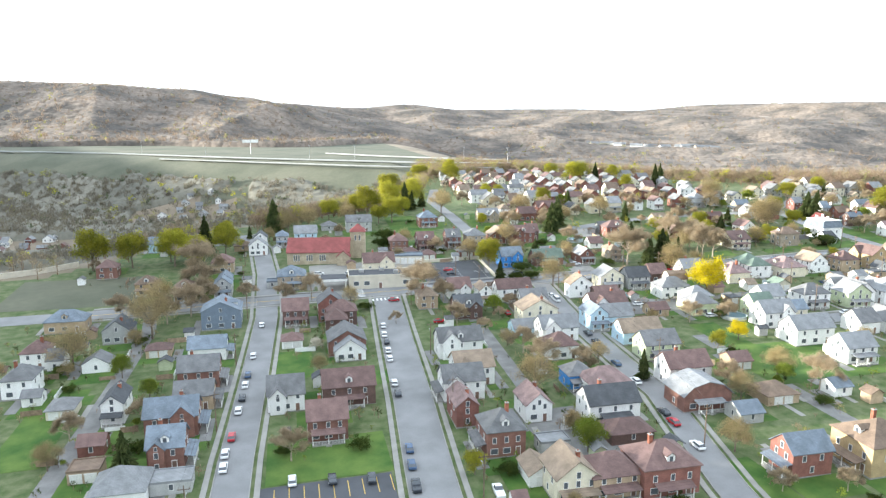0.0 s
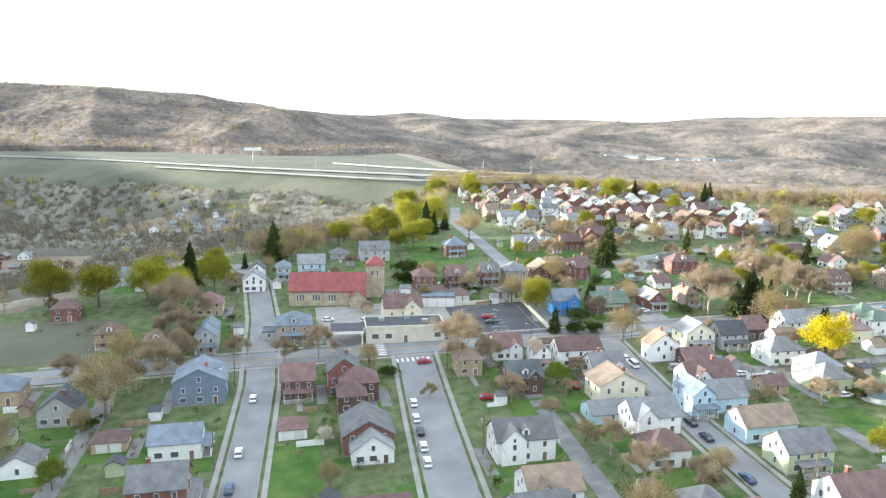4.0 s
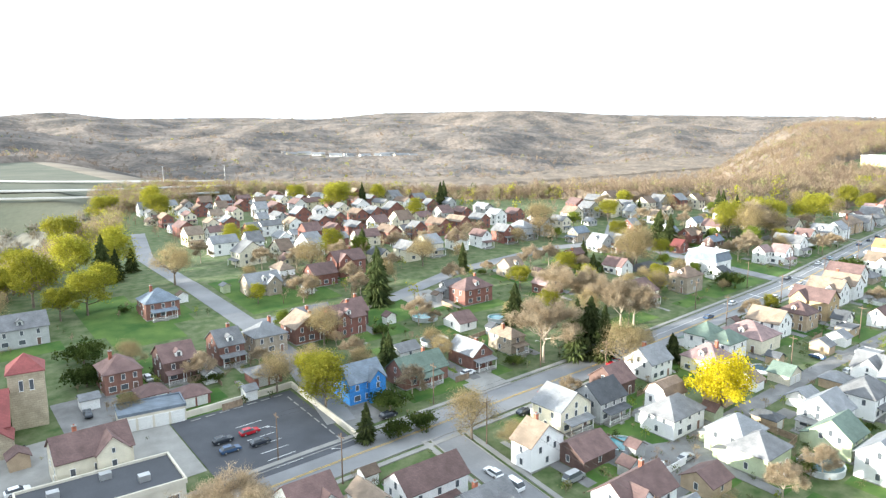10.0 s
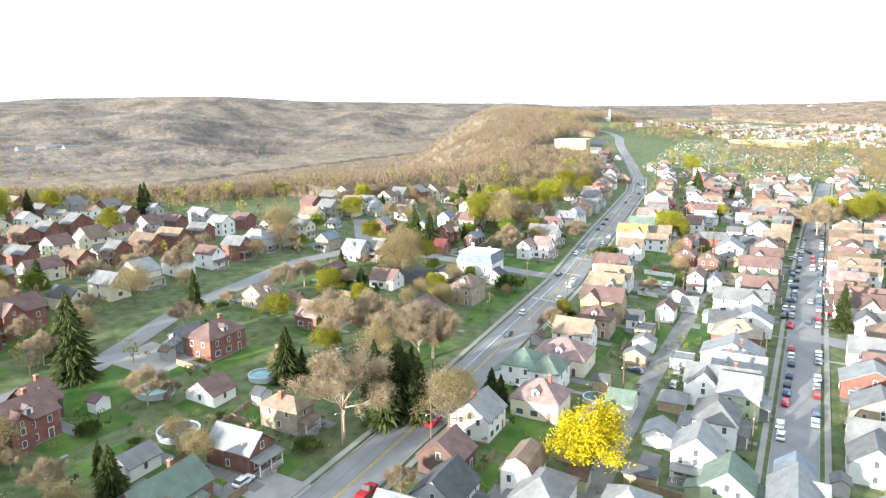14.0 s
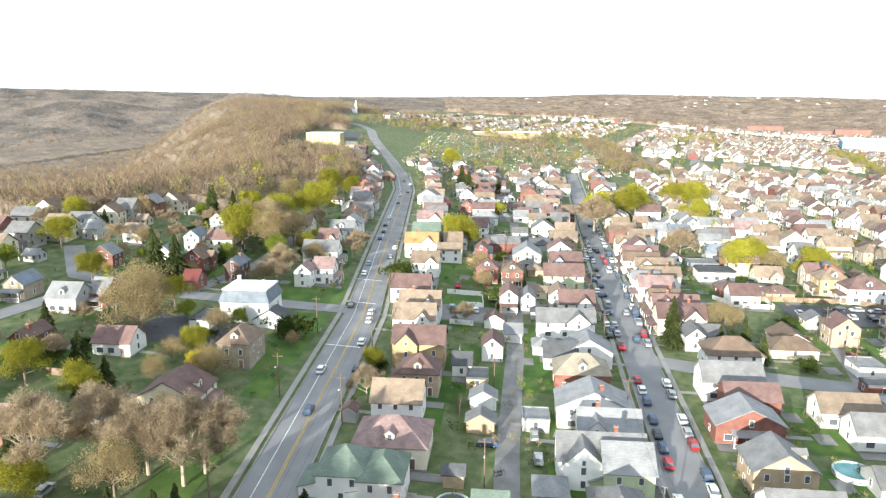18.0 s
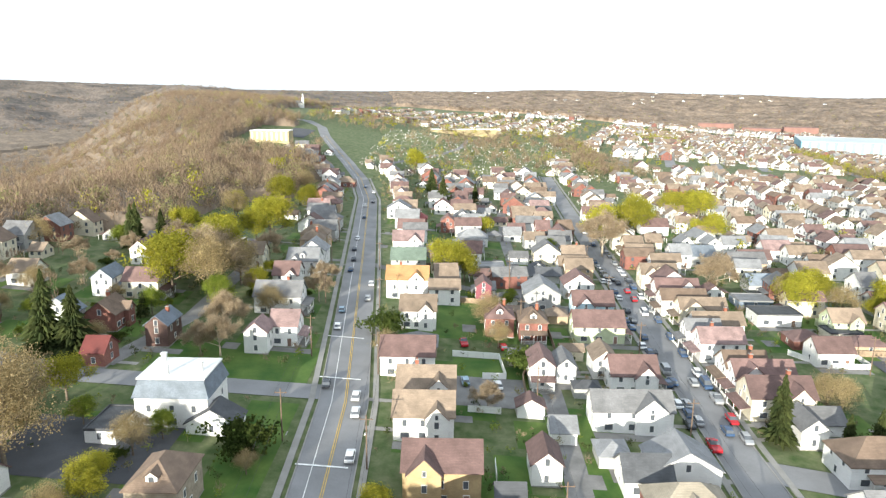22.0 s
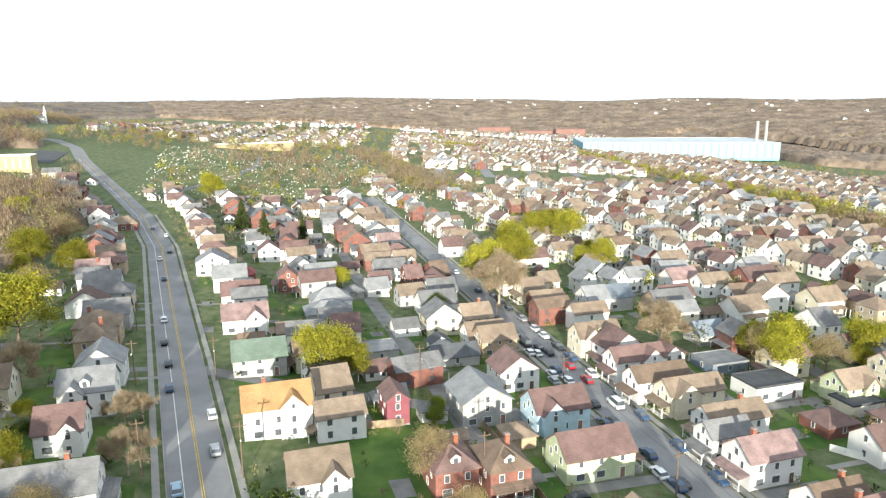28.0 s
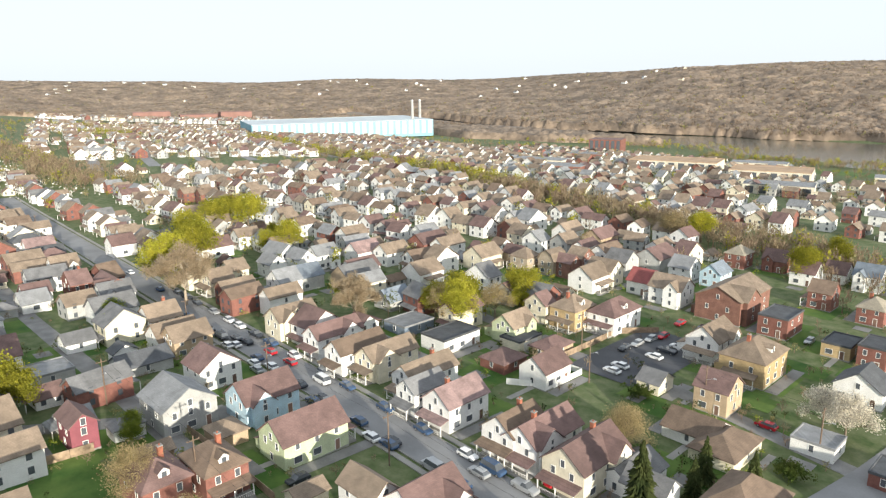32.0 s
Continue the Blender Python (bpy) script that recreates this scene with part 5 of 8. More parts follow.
house(214.0, 115.5, 8.1, 7.0, 180, 1.0, "w", "L", "f", "")
house(237.6, 67.7, 8.3, 12.0, 180, 2.0, "r", "D", "f", "")
house(224.0, 71.1, 7.1, 10.0, 180, 1.2, "y", "D", "f", "")
house(217.3, 72.2, 6.6, 10.0, 180, 2.0, "r", "D", "f", "")
house(214.6, 91.0, 10.2, 9.0, 180, 1.4, "w", "D", "g", "")
house(203.9, 117.6, 4.8, 8.0, 180, 1.0, "r", "D", "f", "")
house(242.3, 114.2, 5.7, 7.0, 180, 0.8, "c", "G", "e", "")
house(236.8, 42.2, 7.1, 8.0, 180, 2.0, "r", "n", "e", "z")
house(224.9, 45.0, 7.4, 9.0, 180, 1.8, "r", "c", "h", "k")
house(264.6, 66.6, 11.3, 9.0, 180, 2.0, "w", "T", "e", "z")
house(273.5, 64.1, 8.2, 9.0, 180, 1.6, "w", "R", "e", "")
house(285.4, 64.6, 10.3, 8.0, 180, 2.0, "c", "T", "e", "z")
house(297.4, 58.9, 6.9, 8.0, 180, 2.0, "b", "T", "e", "z")
house(301.0, 67.5, 7.1, 8.0, 180, 2.0, "t", "T", "m", "z")
house(308.8, 70.1, 8.3, 8.0, 180, 2.0, "t", "T", "h", "z")
house(272.3, 44.5, 7.9, 9.0, 180, 1.7, "w", "L", "e", "")
house(263.7, 43.6, 7.6, 9.0, 180, 1.7, "l", "B", "g", "")
house(267.6, 19.7, 7.5, 9.0, 180, 2.0, "r", "c", "h", "z")
house(257.8, 15.3, 8.8, 9.0, 180, 1.6, "r", "M", "e", "")
house(247.1, 23.6, 8.4, 9.0, 180, 1.7, "w", "M", "e", "")
house(241.8, 14.2, 7.4, 9.0, 180, 1.3, "w", "M", "e", "")
house(233.4, 16.5, 8.6, 9.0, 180, 2.0, "w", "B", "e", "")
house(382.7, 142.0, 7.8, 8.0, 270, 1.5, "t", "T", "e", "o")
house(351.7, 144.6, 8.1, 9.0, 270, 1.7, "c", "T", "e", "z")
house(337.4, 133.3, 8.3, 9.0, 270, 2.0, "w", "L", "e", "z")
house(354.5, 109.5, 10.1, 8.0, 270, 2.0, "w", "L", "e", "")
house(334.9, 110.6, 12.4, 8.0, 270, 1.8, "w", "M", "e", "z")
house(392.6, 169.8, 9.0, 9.0, 270, 1.9, "w", "T", "e", "")
house(370.9, 172.9, 6.4, 10.0, 270, 2.0, "r", "M", "e", "k")
house(358.3, 168.3, 9.9, 9.0, 270, 1.5, "w", "G", "e", "")
house(330.9, 168.4, 9.0, 9.0, 270, 1.8, "w", "T", "e", "k")
house(315.6, 169.3, 10.3, 8.0, 270, 1.7, "n", "T", "e", "")
house(167.3, 175.4, 16.4, 9.0, 270, 2.0, "w", "G", "e", "k")
house(184.6, 174.7, 15.6, 9.0, 270, 1.9, "w", "L", "g", "k")
house(176.4, 173.0, 12.6, 8.0, 270, 1.9, "w", "L", "e", "k")
house(200.0, 175.0, 13.4, 10.0, 270, 1.6, "r", "c", "h", "o")
house(227.0, 176.0, 17.0, 8.0, 270, 1.8, "w", "G", "e", "")
house(210.0, 192.3, 5.6, 8.0, 270, 1.5, "w", "M", "g", "")
house(221.6, 188.0, 5.2, 7.0, 270, 1.0, "w", "L", "e", "d")
house(181.2, 184.3, 5.8, 6.0, 270, 1.0, "g", "L", "f", "")
house(195.9, 194.8, 5.2, 7.0, 270, 1.0, "n", "D", "f", "")
house(199.6, 147.3, 14.4, 9.0, 270, 1.8, "w", "G", "e", "p")
house(183.7, 149.4, 14.4, 9.0, 270, 1.5, "r", "L", "g", "p")
house(168.3, 149.6, 11.7, 9.0, 270, 1.9, "n", "G", "g", "o")
house(157.5, 150.3, 12.6, 9.0, 270, 1.5, "w", "G", "e", "")
house(191.1, 130.0, 13.0, 8.0, 270, 1.3, "w", "T", "e", "")
house(183.6, 127.3, 13.6, 8.0, 270, 1.3, "w", "G", "e", "")
house(169.2, 132.5, 8.7, 8.0, 270, 1.0, "g", "G", "e", "")
house(196.0, 118.1, 9.0, 6.0, 270, 1.0, "g", "L", "f", "")
house(223.3, 127.2, 13.0, 9.0, 270, 1.0, "c", "n", "h", "")
house(224.3, 147.8, 5.6, 8.0, 270, 1.5, "w", "G", "g", "")
house(208.6, 178.4, 8.7, 8.0, 270, 1.2, "w", "D", "e", "")
house(210.8, 172.6, 12.4, 9.0, 270, 1.6, "w", "L", "g", "")
house(200.5, 198.0, 4.8, 6.0, 270, 1.1, "w", "D", "e", "")
house(214.2, 142.6, 14.4, 10.0, 270, 1.7, "w", "n", "h", "p")
house(312.9, 245.5, 10.0, 9.0, 270, 2.0, "w", "L", "g", "")
house(326.5, 248.5, 8.8, 9.0, 270, 2.0, "n", "T", "h", "k")
house(345.3, 248.8, 11.8, 9.0, 270, 1.7, "g", "G", "e", "")
house(363.7, 250.7, 13.2, 9.0, 270, 1.7, "g", "G", "h", "")
house(62.4, 174.5, 11.3, 8.0, 0, 1.0, "l", "L", "e", "")
house(68.5, 168.2, 13.0, 9.0, 0, 1.7, "w", "L", "e", "")
house(64.6, 156.3, 10.2, 9.0, 0, 1.6, "w", "M", "h", "")
house(11.4, 190.0, 7.6, 9.0, 0, 1.7, "d", "M", "h", "")
house(-12.7, 278.2, 9.0, 8.0, 0, 1.8, "w", "L", "g", "")
house(-46.5, 237.3, 8.9, 8.0, 0, 1.8, "y", "n", "h", "op")
house(-21.9, 235.1, 5.8, 9.0, 0, 2.0, "g", "B", "g", "p")
house(413.6, 146.8, 9.9, 9.0, 270, 1.7, "w", "M", "e", "", far=True)
house(391.0, 126.5, 13.9, 9.0, 270, 1.5, "w", "M", "e", "", far=True)
house(352.3, 96.0, 12.1, 9.0, 270, 1.5, "w", "P", "e", "", far=True)
house(355.9, 116.1, 7.4, 9.0, 270, 1.8, "w", "L", "g", "", far=True)
house(357.5, 125.0, 7.1, 9.0, 270, 1.7, "w", "L", "g", "", far=True)
house(360.1, 135.4, 7.3, 8.0, 270, 1.5, "c", "T", "e", "", far=True)
house(320.9, 99.8, 11.4, 10.0, 270, 1.6, "w", "T", "e", "p", far=True)
house(345.7, 74.4, 14.4, 10.0, 270, 1.7, "r", "M", "e", "", far=True)
house(320.3, 75.8, 11.7, 10.0, 270, 1.8, "c", "T", "e", "p", far=True)
house(314.5, 67.7, 6.7, 8.0, 270, 1.8, "n", "M", "g", "", far=True)
house(296.8, 67.0, 6.2, 9.0, 270, 2.0, "b", "M", "g", "p", far=True)
house(285.8, 71.1, 11.6, 10.0, 270, 1.7, "w", "T", "e", "p", far=True)
house(287.8, 52.0, 9.2, 9.0, 270, 1.8, "g", "G", "g", "", far=True)
house(282.7, 41.7, 14.4, 11.0, 270, 2.0, "g", "M", "e", "", far=True)
house(331.8, 114.4, 14.4, 10.0, 270, 1.6, "n", "G", "e", "", far=True)
house(340.0, 126.9, 14.0, 9.0, 270, 1.6, "g", "B", "e", "", far=True)
house(295.6, 127.2, 11.3, 9.0, 270, 1.0, "s", "L", "f", "")
house(310.4, 119.2, 9.4, 8.0, 270, 1.0, "g", "B", "e", "", far=True)
house(323.0, 29.4, 12.2, 9.0, 270, 1.7, "w", "T", "e", "", far=True)
house(309.8, 29.3, 13.7, 9.0, 270, 1.7, "n", "M", "e", "p", far=True)
house(366.8, 184.2, 8.0, 8.0, 270, 1.0, "w", "L", "e", "", far=True)
house(345.8, 173.3, 12.0, 10.0, 270, 1.6, "w", "G", "e", "", far=True)
house(348.2, 200.5, 13.9, 10.0, 270, 1.0, "g", "L", "h", "")
house(507.9, 207.0, 12.5, 8.0, 270, 1.8, "c", "n", "g", "", far=True)
house(320.6, 170.0, 11.3, 9.0, 270, 1.3, "w", "T", "e", "")


# ---- trees of the town ----
tree(-29.5, 118.5, 13.1, "c")
tree(51.4, 109.0, 9.6, "g")
tree(51.0, 135.0, 13.3, "t")
tree(77.4, 136.9, 9.8, "c")
tree(105.1, 149.6, 7.1, "y")
tree(76.9, 102.2, 8.5, "t")
tree(111.4, 121.8, 10.6, "b")
tree(-38.1, 194.8, 17.7, "t")
tree(-53.4, 177.3, 14.7, "t")
tree(-70.8, 268.3, 21.0, "y")
tree(-57.6, 269.5, 18.4, "y")
tree(-42.5, 268.0, 19.6, "y")
tree(-35.1, 263.9, 16.3, "y")
tree(-33.9, 291.9, 18.0, "c")
tree(-25.0, 277.0, 17.0, "y")
tree(-7.2, 314.5, 19.3, "c")
tree(-31.1, 245.7, 19.3, "b")
tree(76.2, 88.7, 5.3, "b")
tree(86.2, 86.1, 5.4, "b")
tree(5.3, 175.3, 5.1, "w")
tree(-32.0, 155.5, 6.5, "g")
tree(93.4, 252.6, 7.8, "c")
tree(136.2, 232.8, 14.3, "c")
tree(69.9, 223.3, 9.7, "c")
tree(69.9, 237.5, 15.0, "y")
tree(66.0, 250.2, 11.0, "t")
tree(38.8, 204.7, 17.6, "b")
tree(5.6, 217.4, 11.3, "b")
tree(-2.6, 216.7, 8.5, "b")
tree(85.2, 213.0, 12.8, "t")
tree(45.3, 185.2, 8.5, "b")
tree(118.1, 292.6, 18.0, "c")
tree(-33.3, 284.7, 19.3, "c")
tree(-36.0, 273.7, 14.0, "y")
tree(-44.9, 274.5, 13.1, "y")
tree(-45.9, 297.4, 10.8, "y")
tree(-26.6, 298.7, 13.1, "y")
tree(-17.2, 303.5, 7.8, "c")
tree(36.5, 274.7, 6.4, "s")
tree(-29.3, 230.6, 14.1, "b")
tree(75.3, 221.6, 4.4, "s")
tree(80.2, 221.3, 4.5, "s")
tree(91.3, 247.6, 10.1, "c")
tree(72.2, 245.1, 12.3, "y")
tree(111.4, 282.2, 18.1, "c")
tree(152.5, 294.5, 12.9, "c")
tree(142.0, 338.3, 10.9, "c")
tree(132.5, 250.3, 14.6, "c")
tree(131.8, 225.0, 18.8, "c")
tree(131.7, 221.2, 17.0, "c")
tree(127.0, 225.1, 15.3, "c")
tree(120.4, 228.9, 19.3, "b")
tree(153.8, 233.1, 16.0, "b")
tree(130.7, 214.8, 15.0, "t")
tree(149.0, 214.7, 6.6, "c")
tree(156.5, 246.5, 14.9, "b")
tree(68.6, 360.8, 10.6, "c")
tree(80.0, 230.7, 5.5, "s")
tree(38.7, 287.3, 7.0, "s")
tree(46.4, 318.6, 16.6, "y")
tree(61.3, 349.7, 13.4, "c")
tree(91.6, 492.8, 20.0, "y")
tree(110.3, 469.9, 19.0, "y")
tree(73.0, 332.4, 15.7, "t")
tree(90.1, 358.6, 9.6, "b")
tree(184.4, 430.7, 21.0, "y")
tree(198.5, 427.8, 19.1, "c")
tree(108.6, 377.1, 12.8, "y")
tree(114.0, 370.7, 12.6, "y")
tree(110.8, 318.9, 14.8, "t")
tree(125.4, 330.7, 14.9, "y")
tree(195.0, 377.6, 14.9, "y")
tree(230.9, 401.7, 19.0, "c")
tree(145.8, 307.2, 13.2, "t")
tree(167.9, 316.2, 10.8, "b")
tree(210.7, 315.7, 18.9, "t")
tree(258.4, 319.4, 13.4, "y")
tree(237.8, 274.4, 17.4, "c")
tree(208.6, 268.0, 18.0, "t")
tree(295.6, 266.4, 20.5, "y")
tree(333.7, 263.5, 20.8, "y")
tree(313.9, 289.6, 15.3, "c")
tree(199.2, 251.3, 6.8, "y")
tree(85.8, 266.4, 12.5, "t")
tree(210.0, 235.6, 6.9, "s")
tree(150.5, 251.9, 16.2, "b")
tree(155.4, 239.0, 14.6, "b")
tree(157.2, 231.5, 15.1, "b")
tree(136.0, 249.3, 7.9, "c")
tree(139.1, 226.5, 13.6, "c")
tree(140.5, 216.9, 10.2, "t")
tree(144.4, 211.0, 8.3, "c")
tree(201.2, 264.5, 19.3, "t")
tree(194.6, 250.7, 8.6, "y")
tree(249.5, 286.7, 15.5, "c")
tree(231.2, 293.4, 11.4, "y")
tree(274.0, 262.6, 19.3, "t")
tree(319.3, 274.1, 15.2, "y")
tree(318.8, 299.2, 15.8, "c")
tree(286.3, 274.0, 13.5, "y")
tree(304.9, 207.1, 16.4, "y")
tree(268.5, 197.5, 10.8, "t")
tree(223.0, 152.7, 15.8, "c")
tree(221.8, 137.2, 9.8, "c")
tree(233.4, 139.6, 11.3, "t")
tree(212.0, 109.1, 11.7, "w")
tree(166.3, 127.9, 12.0, "c")
tree(394.3, 132.2, 21.0, "y")
tree(417.6, 99.2, 20.2, "y")
tree(375.0, 108.1, 16.1, "y")
tree(293.6, 112.2, 15.0, "y")
tree(287.0, 108.0, 11.1, "t")
tree(288.6, 95.4, 13.7, "y")
tree(177.3, 257.9, 8.9, "c")
tree(173.7, 260.9, 6.6, "c")
tree(257.3, 196.0, 7.5, "t")
tree(429.5, 210.3, 18.8, "c")
tree(449.1, 195.2, 12.4, "c")
tree(472.9, 216.8, 16.6, "c")
tree(370.7, 194.1, 10.1, "y")
tree(287.4, 190.9, 5.8, "g")
tree(341.5, 174.2, 9.0, "g")
tree(261.2, 220.4, 7.0, "s")
tree(281.5, 265.2, 19.3, "b")
tree(274.2, 271.1, 21.0, "y")
tree(286.2, 258.7, 15.7, "t")
tree(258.8, 254.2, 9.2, "t")
tree(242.5, 249.6, 10.4, "b")
tree(242.9, 253.5, 8.2, "b")
tree(337.1, 289.8, 10.4, "y")
tree(331.1, 267.2, 16.3, "y")
tree(390.4, 262.9, 15.3, "y")
tree(390.3, 275.8, 9.8, "y")
tree(362.6, 283.8, 15.2, "t")
tree(541.5, 229.0, 19.6, "y")
tree(375.8, 139.4, 21.0, "y")
tree(438.0, 97.1, 15.7, "y")
tree(392.0, 103.8, 10.5, "y")
tree(292.5, 118.9, 12.8, "t")
tree(307.9, 133.2, 11.4, "b")
tree(248.8, 218.7, 7.0, "t")
tree(245.9, 190.7, 7.0, "s")
tree(324.5, 173.0, 1.8, "s")
tree(288.8, 118.6, 15.5, "y")
tree(297.7, 117.2, 11.7, "y")
tree(285.4, 100.8, 8.3, "y")
tree(310.7, 130.6, 13.3, "b")
tree(364.5, 152.3, 20.8, "y")
tree(346.7, 155.6, 19.3, "b")
tree(426.2, 107.5, 17.9, "y")
tree(380.8, 112.7, 11.4, "y")
tree(220.8, 142.7, 9.0, "c")
tree(215.8, 135.4, 9.3, "c")
tree(236.2, 135.2, 8.2, "t")
tree(216.0, 106.8, 10.2, "w")
tree(242.2, 120.0, 3.6, "s")
tree(392.0, -4.3, 3.4, "s")
tree(284.0, 192.3, 5.7, "g")
tree(304.4, 202.5, 13.0, "y")
tree(333.3, 177.8, 8.1, "g")
tree(248.1, 22.9, 14.3, "y")
tree(245.7, 2.1, 14.2, "y")
tree(289.7, -1.7, 15.3, "y")
tree(296.1, 6.2, 13.8, "t")
tree(213.7, 127.0, 3.8, "s")
tree(281.4, 151.0, 2.9, "s")
tree(36.5, 333.6, 21.0, "y")
tree(50.1, 354.6, 21.0, "y")
tree(63.9, 361.9, 21.0, "y")
tree(44.2, 419.9, 21.0, "y")
tree(59.9, 418.9, 21.0, "y")
tree(116.0, 500.3, 21.0, "y")
tree(58.1, 351.7, 19.3, "c")
tree(190.2, 436.8, 21.0, "y")
tree(224.0, 395.7, 19.3, "c")
tree(218.8, 444.2, 15.1, "y")
tree(186.7, 478.1, 15.7, "y")
tree(309.1, 296.1, 17.1, "c")
tree(290.3, 335.2, 12.6, "y")
tree(302.8, 318.8, 11.6, "t")
tree(330.6, 289.3, 13.3, "y")
tree(367.5, 284.2, 13.6, "y")
tree(286.9, 266.0, 18.7, "t")
tree(238.6, 280.3, 16.9, "c")
tree(363.6, 267.9, 13.5, "t")
tree(400.1, 275.6, 17.4, "y")
tree(432.7, 273.0, 14.3, "t")
tree(474.8, 295.7, 14.9, "y")


# ---- vehicles ----
car(-13.5, 124.4, "s", "w", 90)
car(-13.4, 119.2, "s", "w", 90)
car(-12.8, 131.0, "s", "r", 90)
car(-12.3, 142.8, "s", "w", 90)
car(-11.9, 149.3, "s", "k", 90)
car(-11.6, 156.3, "s", "w", 90)
car(-11.3, 162.2, "s", "b", 90)
car(-10.6, 174.3, "s", "w", 90)
car(-9.2, 197.3, "s", "w", 90)
car(19.8, 117.8, "s", "b", 86)
car(19.2, 111.8, "s", "b", 86)
car(18.7, 104.7, "p", "k", 86)
car(21.7, 148.8, "s", "w", 86)
car(21.6, 142.9, "s", "k", 86)
car(22.8, 163.7, "s", "w", 86)
car(23.2, 169.4, "s", "w", 86)
car(23.7, 175.5, "s", "k", 86)
car(23.8, 181.1, "s", "w", 86)
car(24.5, 188.2, "s", "w", 86)
car(30.8, 209.8, "s", "r", 0)
car(-1.5, 111.6, "s", "w", 90)
car(5.2, 110.4, "s", "k", 90)
car(11.8, 109.1, "s", "k", 86)
car(71.3, 105.3, "s", "w", 90)
car(72.2, 115.0, "s", "r", 90)
car(72.7, 119.6, "s", "k", 90)
car(74.9, 135.6, "s", "w", 90)
car(75.5, 146.6, "s", "b", 90)
car(77.1, 161.4, "s", "k", 90)
car(77.6, 167.8, "s", "k", 90)
car(31.5, 99.6, "p", "w", 86)
car(-2.3, 129.9, "p", "k", 90)
car(9.3, 244.3, "s", "w", 0)
car(19.8, 241.7, "s", "w", 0)
car(22.1, 254.0, "s", "k", 86)
car(-11.9, 278.2, "p", "w", 0)
car(80.3, 202.2, "s", "w", 90)
car(80.3, 197.8, "v", "w", 90)
car(89.4, 193.2, "v", "g", 0)
car(40.7, 187.5, "s", "r", 0)
car(61.7, 189.5, "s", "r", 90)
car(109.1, 185.7, "s", "g", 0)
car(50.0, 237.9, "s", "k", 0)
car(54.8, 237.9, "s", "r", 0)
car(54.8, 233.5, "s", "k", 0)
car(49.8, 234.2, "s", "b", 0)
car(78.0, 228.4, "s", "k", 0)
car(109.1, 217.3, "p", "r", 0)
car(99.4, 214.0, "s", "k", 0)
car(178.1, 222.6, "s", "b", 2)
car(103.0, 187.4, "s", "w", 0)
car(108.5, 181.2, "s", "g", 0)
car(58.8, 313.0, "s", "w", 90)
car(47.2, 271.1, "s", "w", 90)
car(33.8, 261.6, "s", "k", 86)
car(118.0, 172.3, "s", "w", 0)
car(102.4, 233.9, "s", "w", 0)
car(132.1, 218.4, "p", "r", 2)
car(194.5, 224.9, "s", "w", 2)
car(196.6, 218.4, "s", "k", 2)
car(210.5, 220.3, "s", "w", 2)
car(223.9, 221.4, "s", "w", 2)
car(229.7, 222.1, "s", "w", 2)
car(233.8, 227.9, "s", "k", 6)
car(262.2, 230.5, "s", "w", 6)
car(148.5, 249.6, "s", "g", 2)
car(202.7, 163.6, "s", "r", -2)
car(198.2, 163.5, "s", "w", -2)
car(193.5, 163.5, "s", "b", -2)
car(186.2, 163.8, "s", "b", -2)
car(180.9, 164.1, "s", "k", -2)
car(176.6, 164.1, "s", "b", -2)
car(171.8, 164.3, "s", "r", -2)
car(202.2, 158.1, "s", "w", -2)
car(197.2, 158.2, "s", "g", -2)
car(187.1, 158.6, "s", "w", -2)
car(182.3, 158.9, "s", "g", -2)
car(178.3, 158.9, "s", "r", -2)
car(169.3, 159.2, "s", "b", -2)
car(165.1, 159.4, "s", "w", -2)
car(161.5, 165.0, "s", "w", -2)
car(157.1, 164.8, "s", "w", -2)
car(243.5, 164.5, "s", "b", -2)
car(234.8, 165.3, "s", "w", -2)
car(227.4, 165.6, "s", "k", -2)
car(244.6, 159.2, "s", "g", -2)
car(225.7, 159.9, "s", "b", -2)
car(262.7, 164.3, "s", "w", -2)
car(278.8, 164.0, "s", "b", -2)
car(300.2, 163.2, "s", "w", -2)
car(303.4, 157.7, "s", "r", -2)
car(285.1, 158.0, "v", "w", -2)
car(169.7, 184.2, "s", "g", 0)
car(177.0, 184.6, "s", "g", 0)
car(173.0, 192.2, "s", "b", 90)
car(239.1, 203.2, "s", "l", 6)
car(238.2, 197.2, "s", "w", 6)
car(258.0, 203.2, "p", "r", 6)
car(257.1, 194.9, "s", "r", 6)
car(259.8, 179.3, "s", "k", 90)
car(259.1, 163.7, "s", "b", -2)
car(231.2, 164.5, "s", "b", -2)
car(274.0, 163.8, "s", "b", -2)
car(296.1, 157.7, "s", "r", -2)
car(311.6, 158.4, "s", "k", -2)
car(297.0, 164.4, "s", "g", -2)
car(312.7, 162.4, "s", "w", -2)
car(341.3, 162.4, "s", "k", -2)
car(386.6, 154.3, "s", "w", -2)
car(363.4, 155.3, "s", "b", -2)
car(273.0, 231.3, "s", "l", 6)
car(294.8, 227.0, "s", "w", 6)
car(306.8, 234.2, "s", "b", 6)
car(319.1, 235.1, "s", "k", 6)
car(331.9, 236.7, "s", "k", 6)
car(348.2, 237.9, "s", "w", 6)
car(282.8, 226.5, "s", "g", 6)
car(387.7, 240.6, "s", "b", 6)
car(414.7, 243.7, "s", "w", 6)
car(426.1, 241.5, "s", "k", 6)
car(454.5, 244.4, "s", "w", 6)
car(468.7, 250.2, "s", "b", 6)
car(315.1, 159.0, "s", "k", -2)
car(236.0, 153.1, "s", "r", 90)
car(308.4, 187.3, "s", "w", 90)
car(251.5, 114.0, "s", "w", -2)
car(251.7, 110.8, "s", "w", -2)
car(249.4, 101.8, "s", "w", -2)
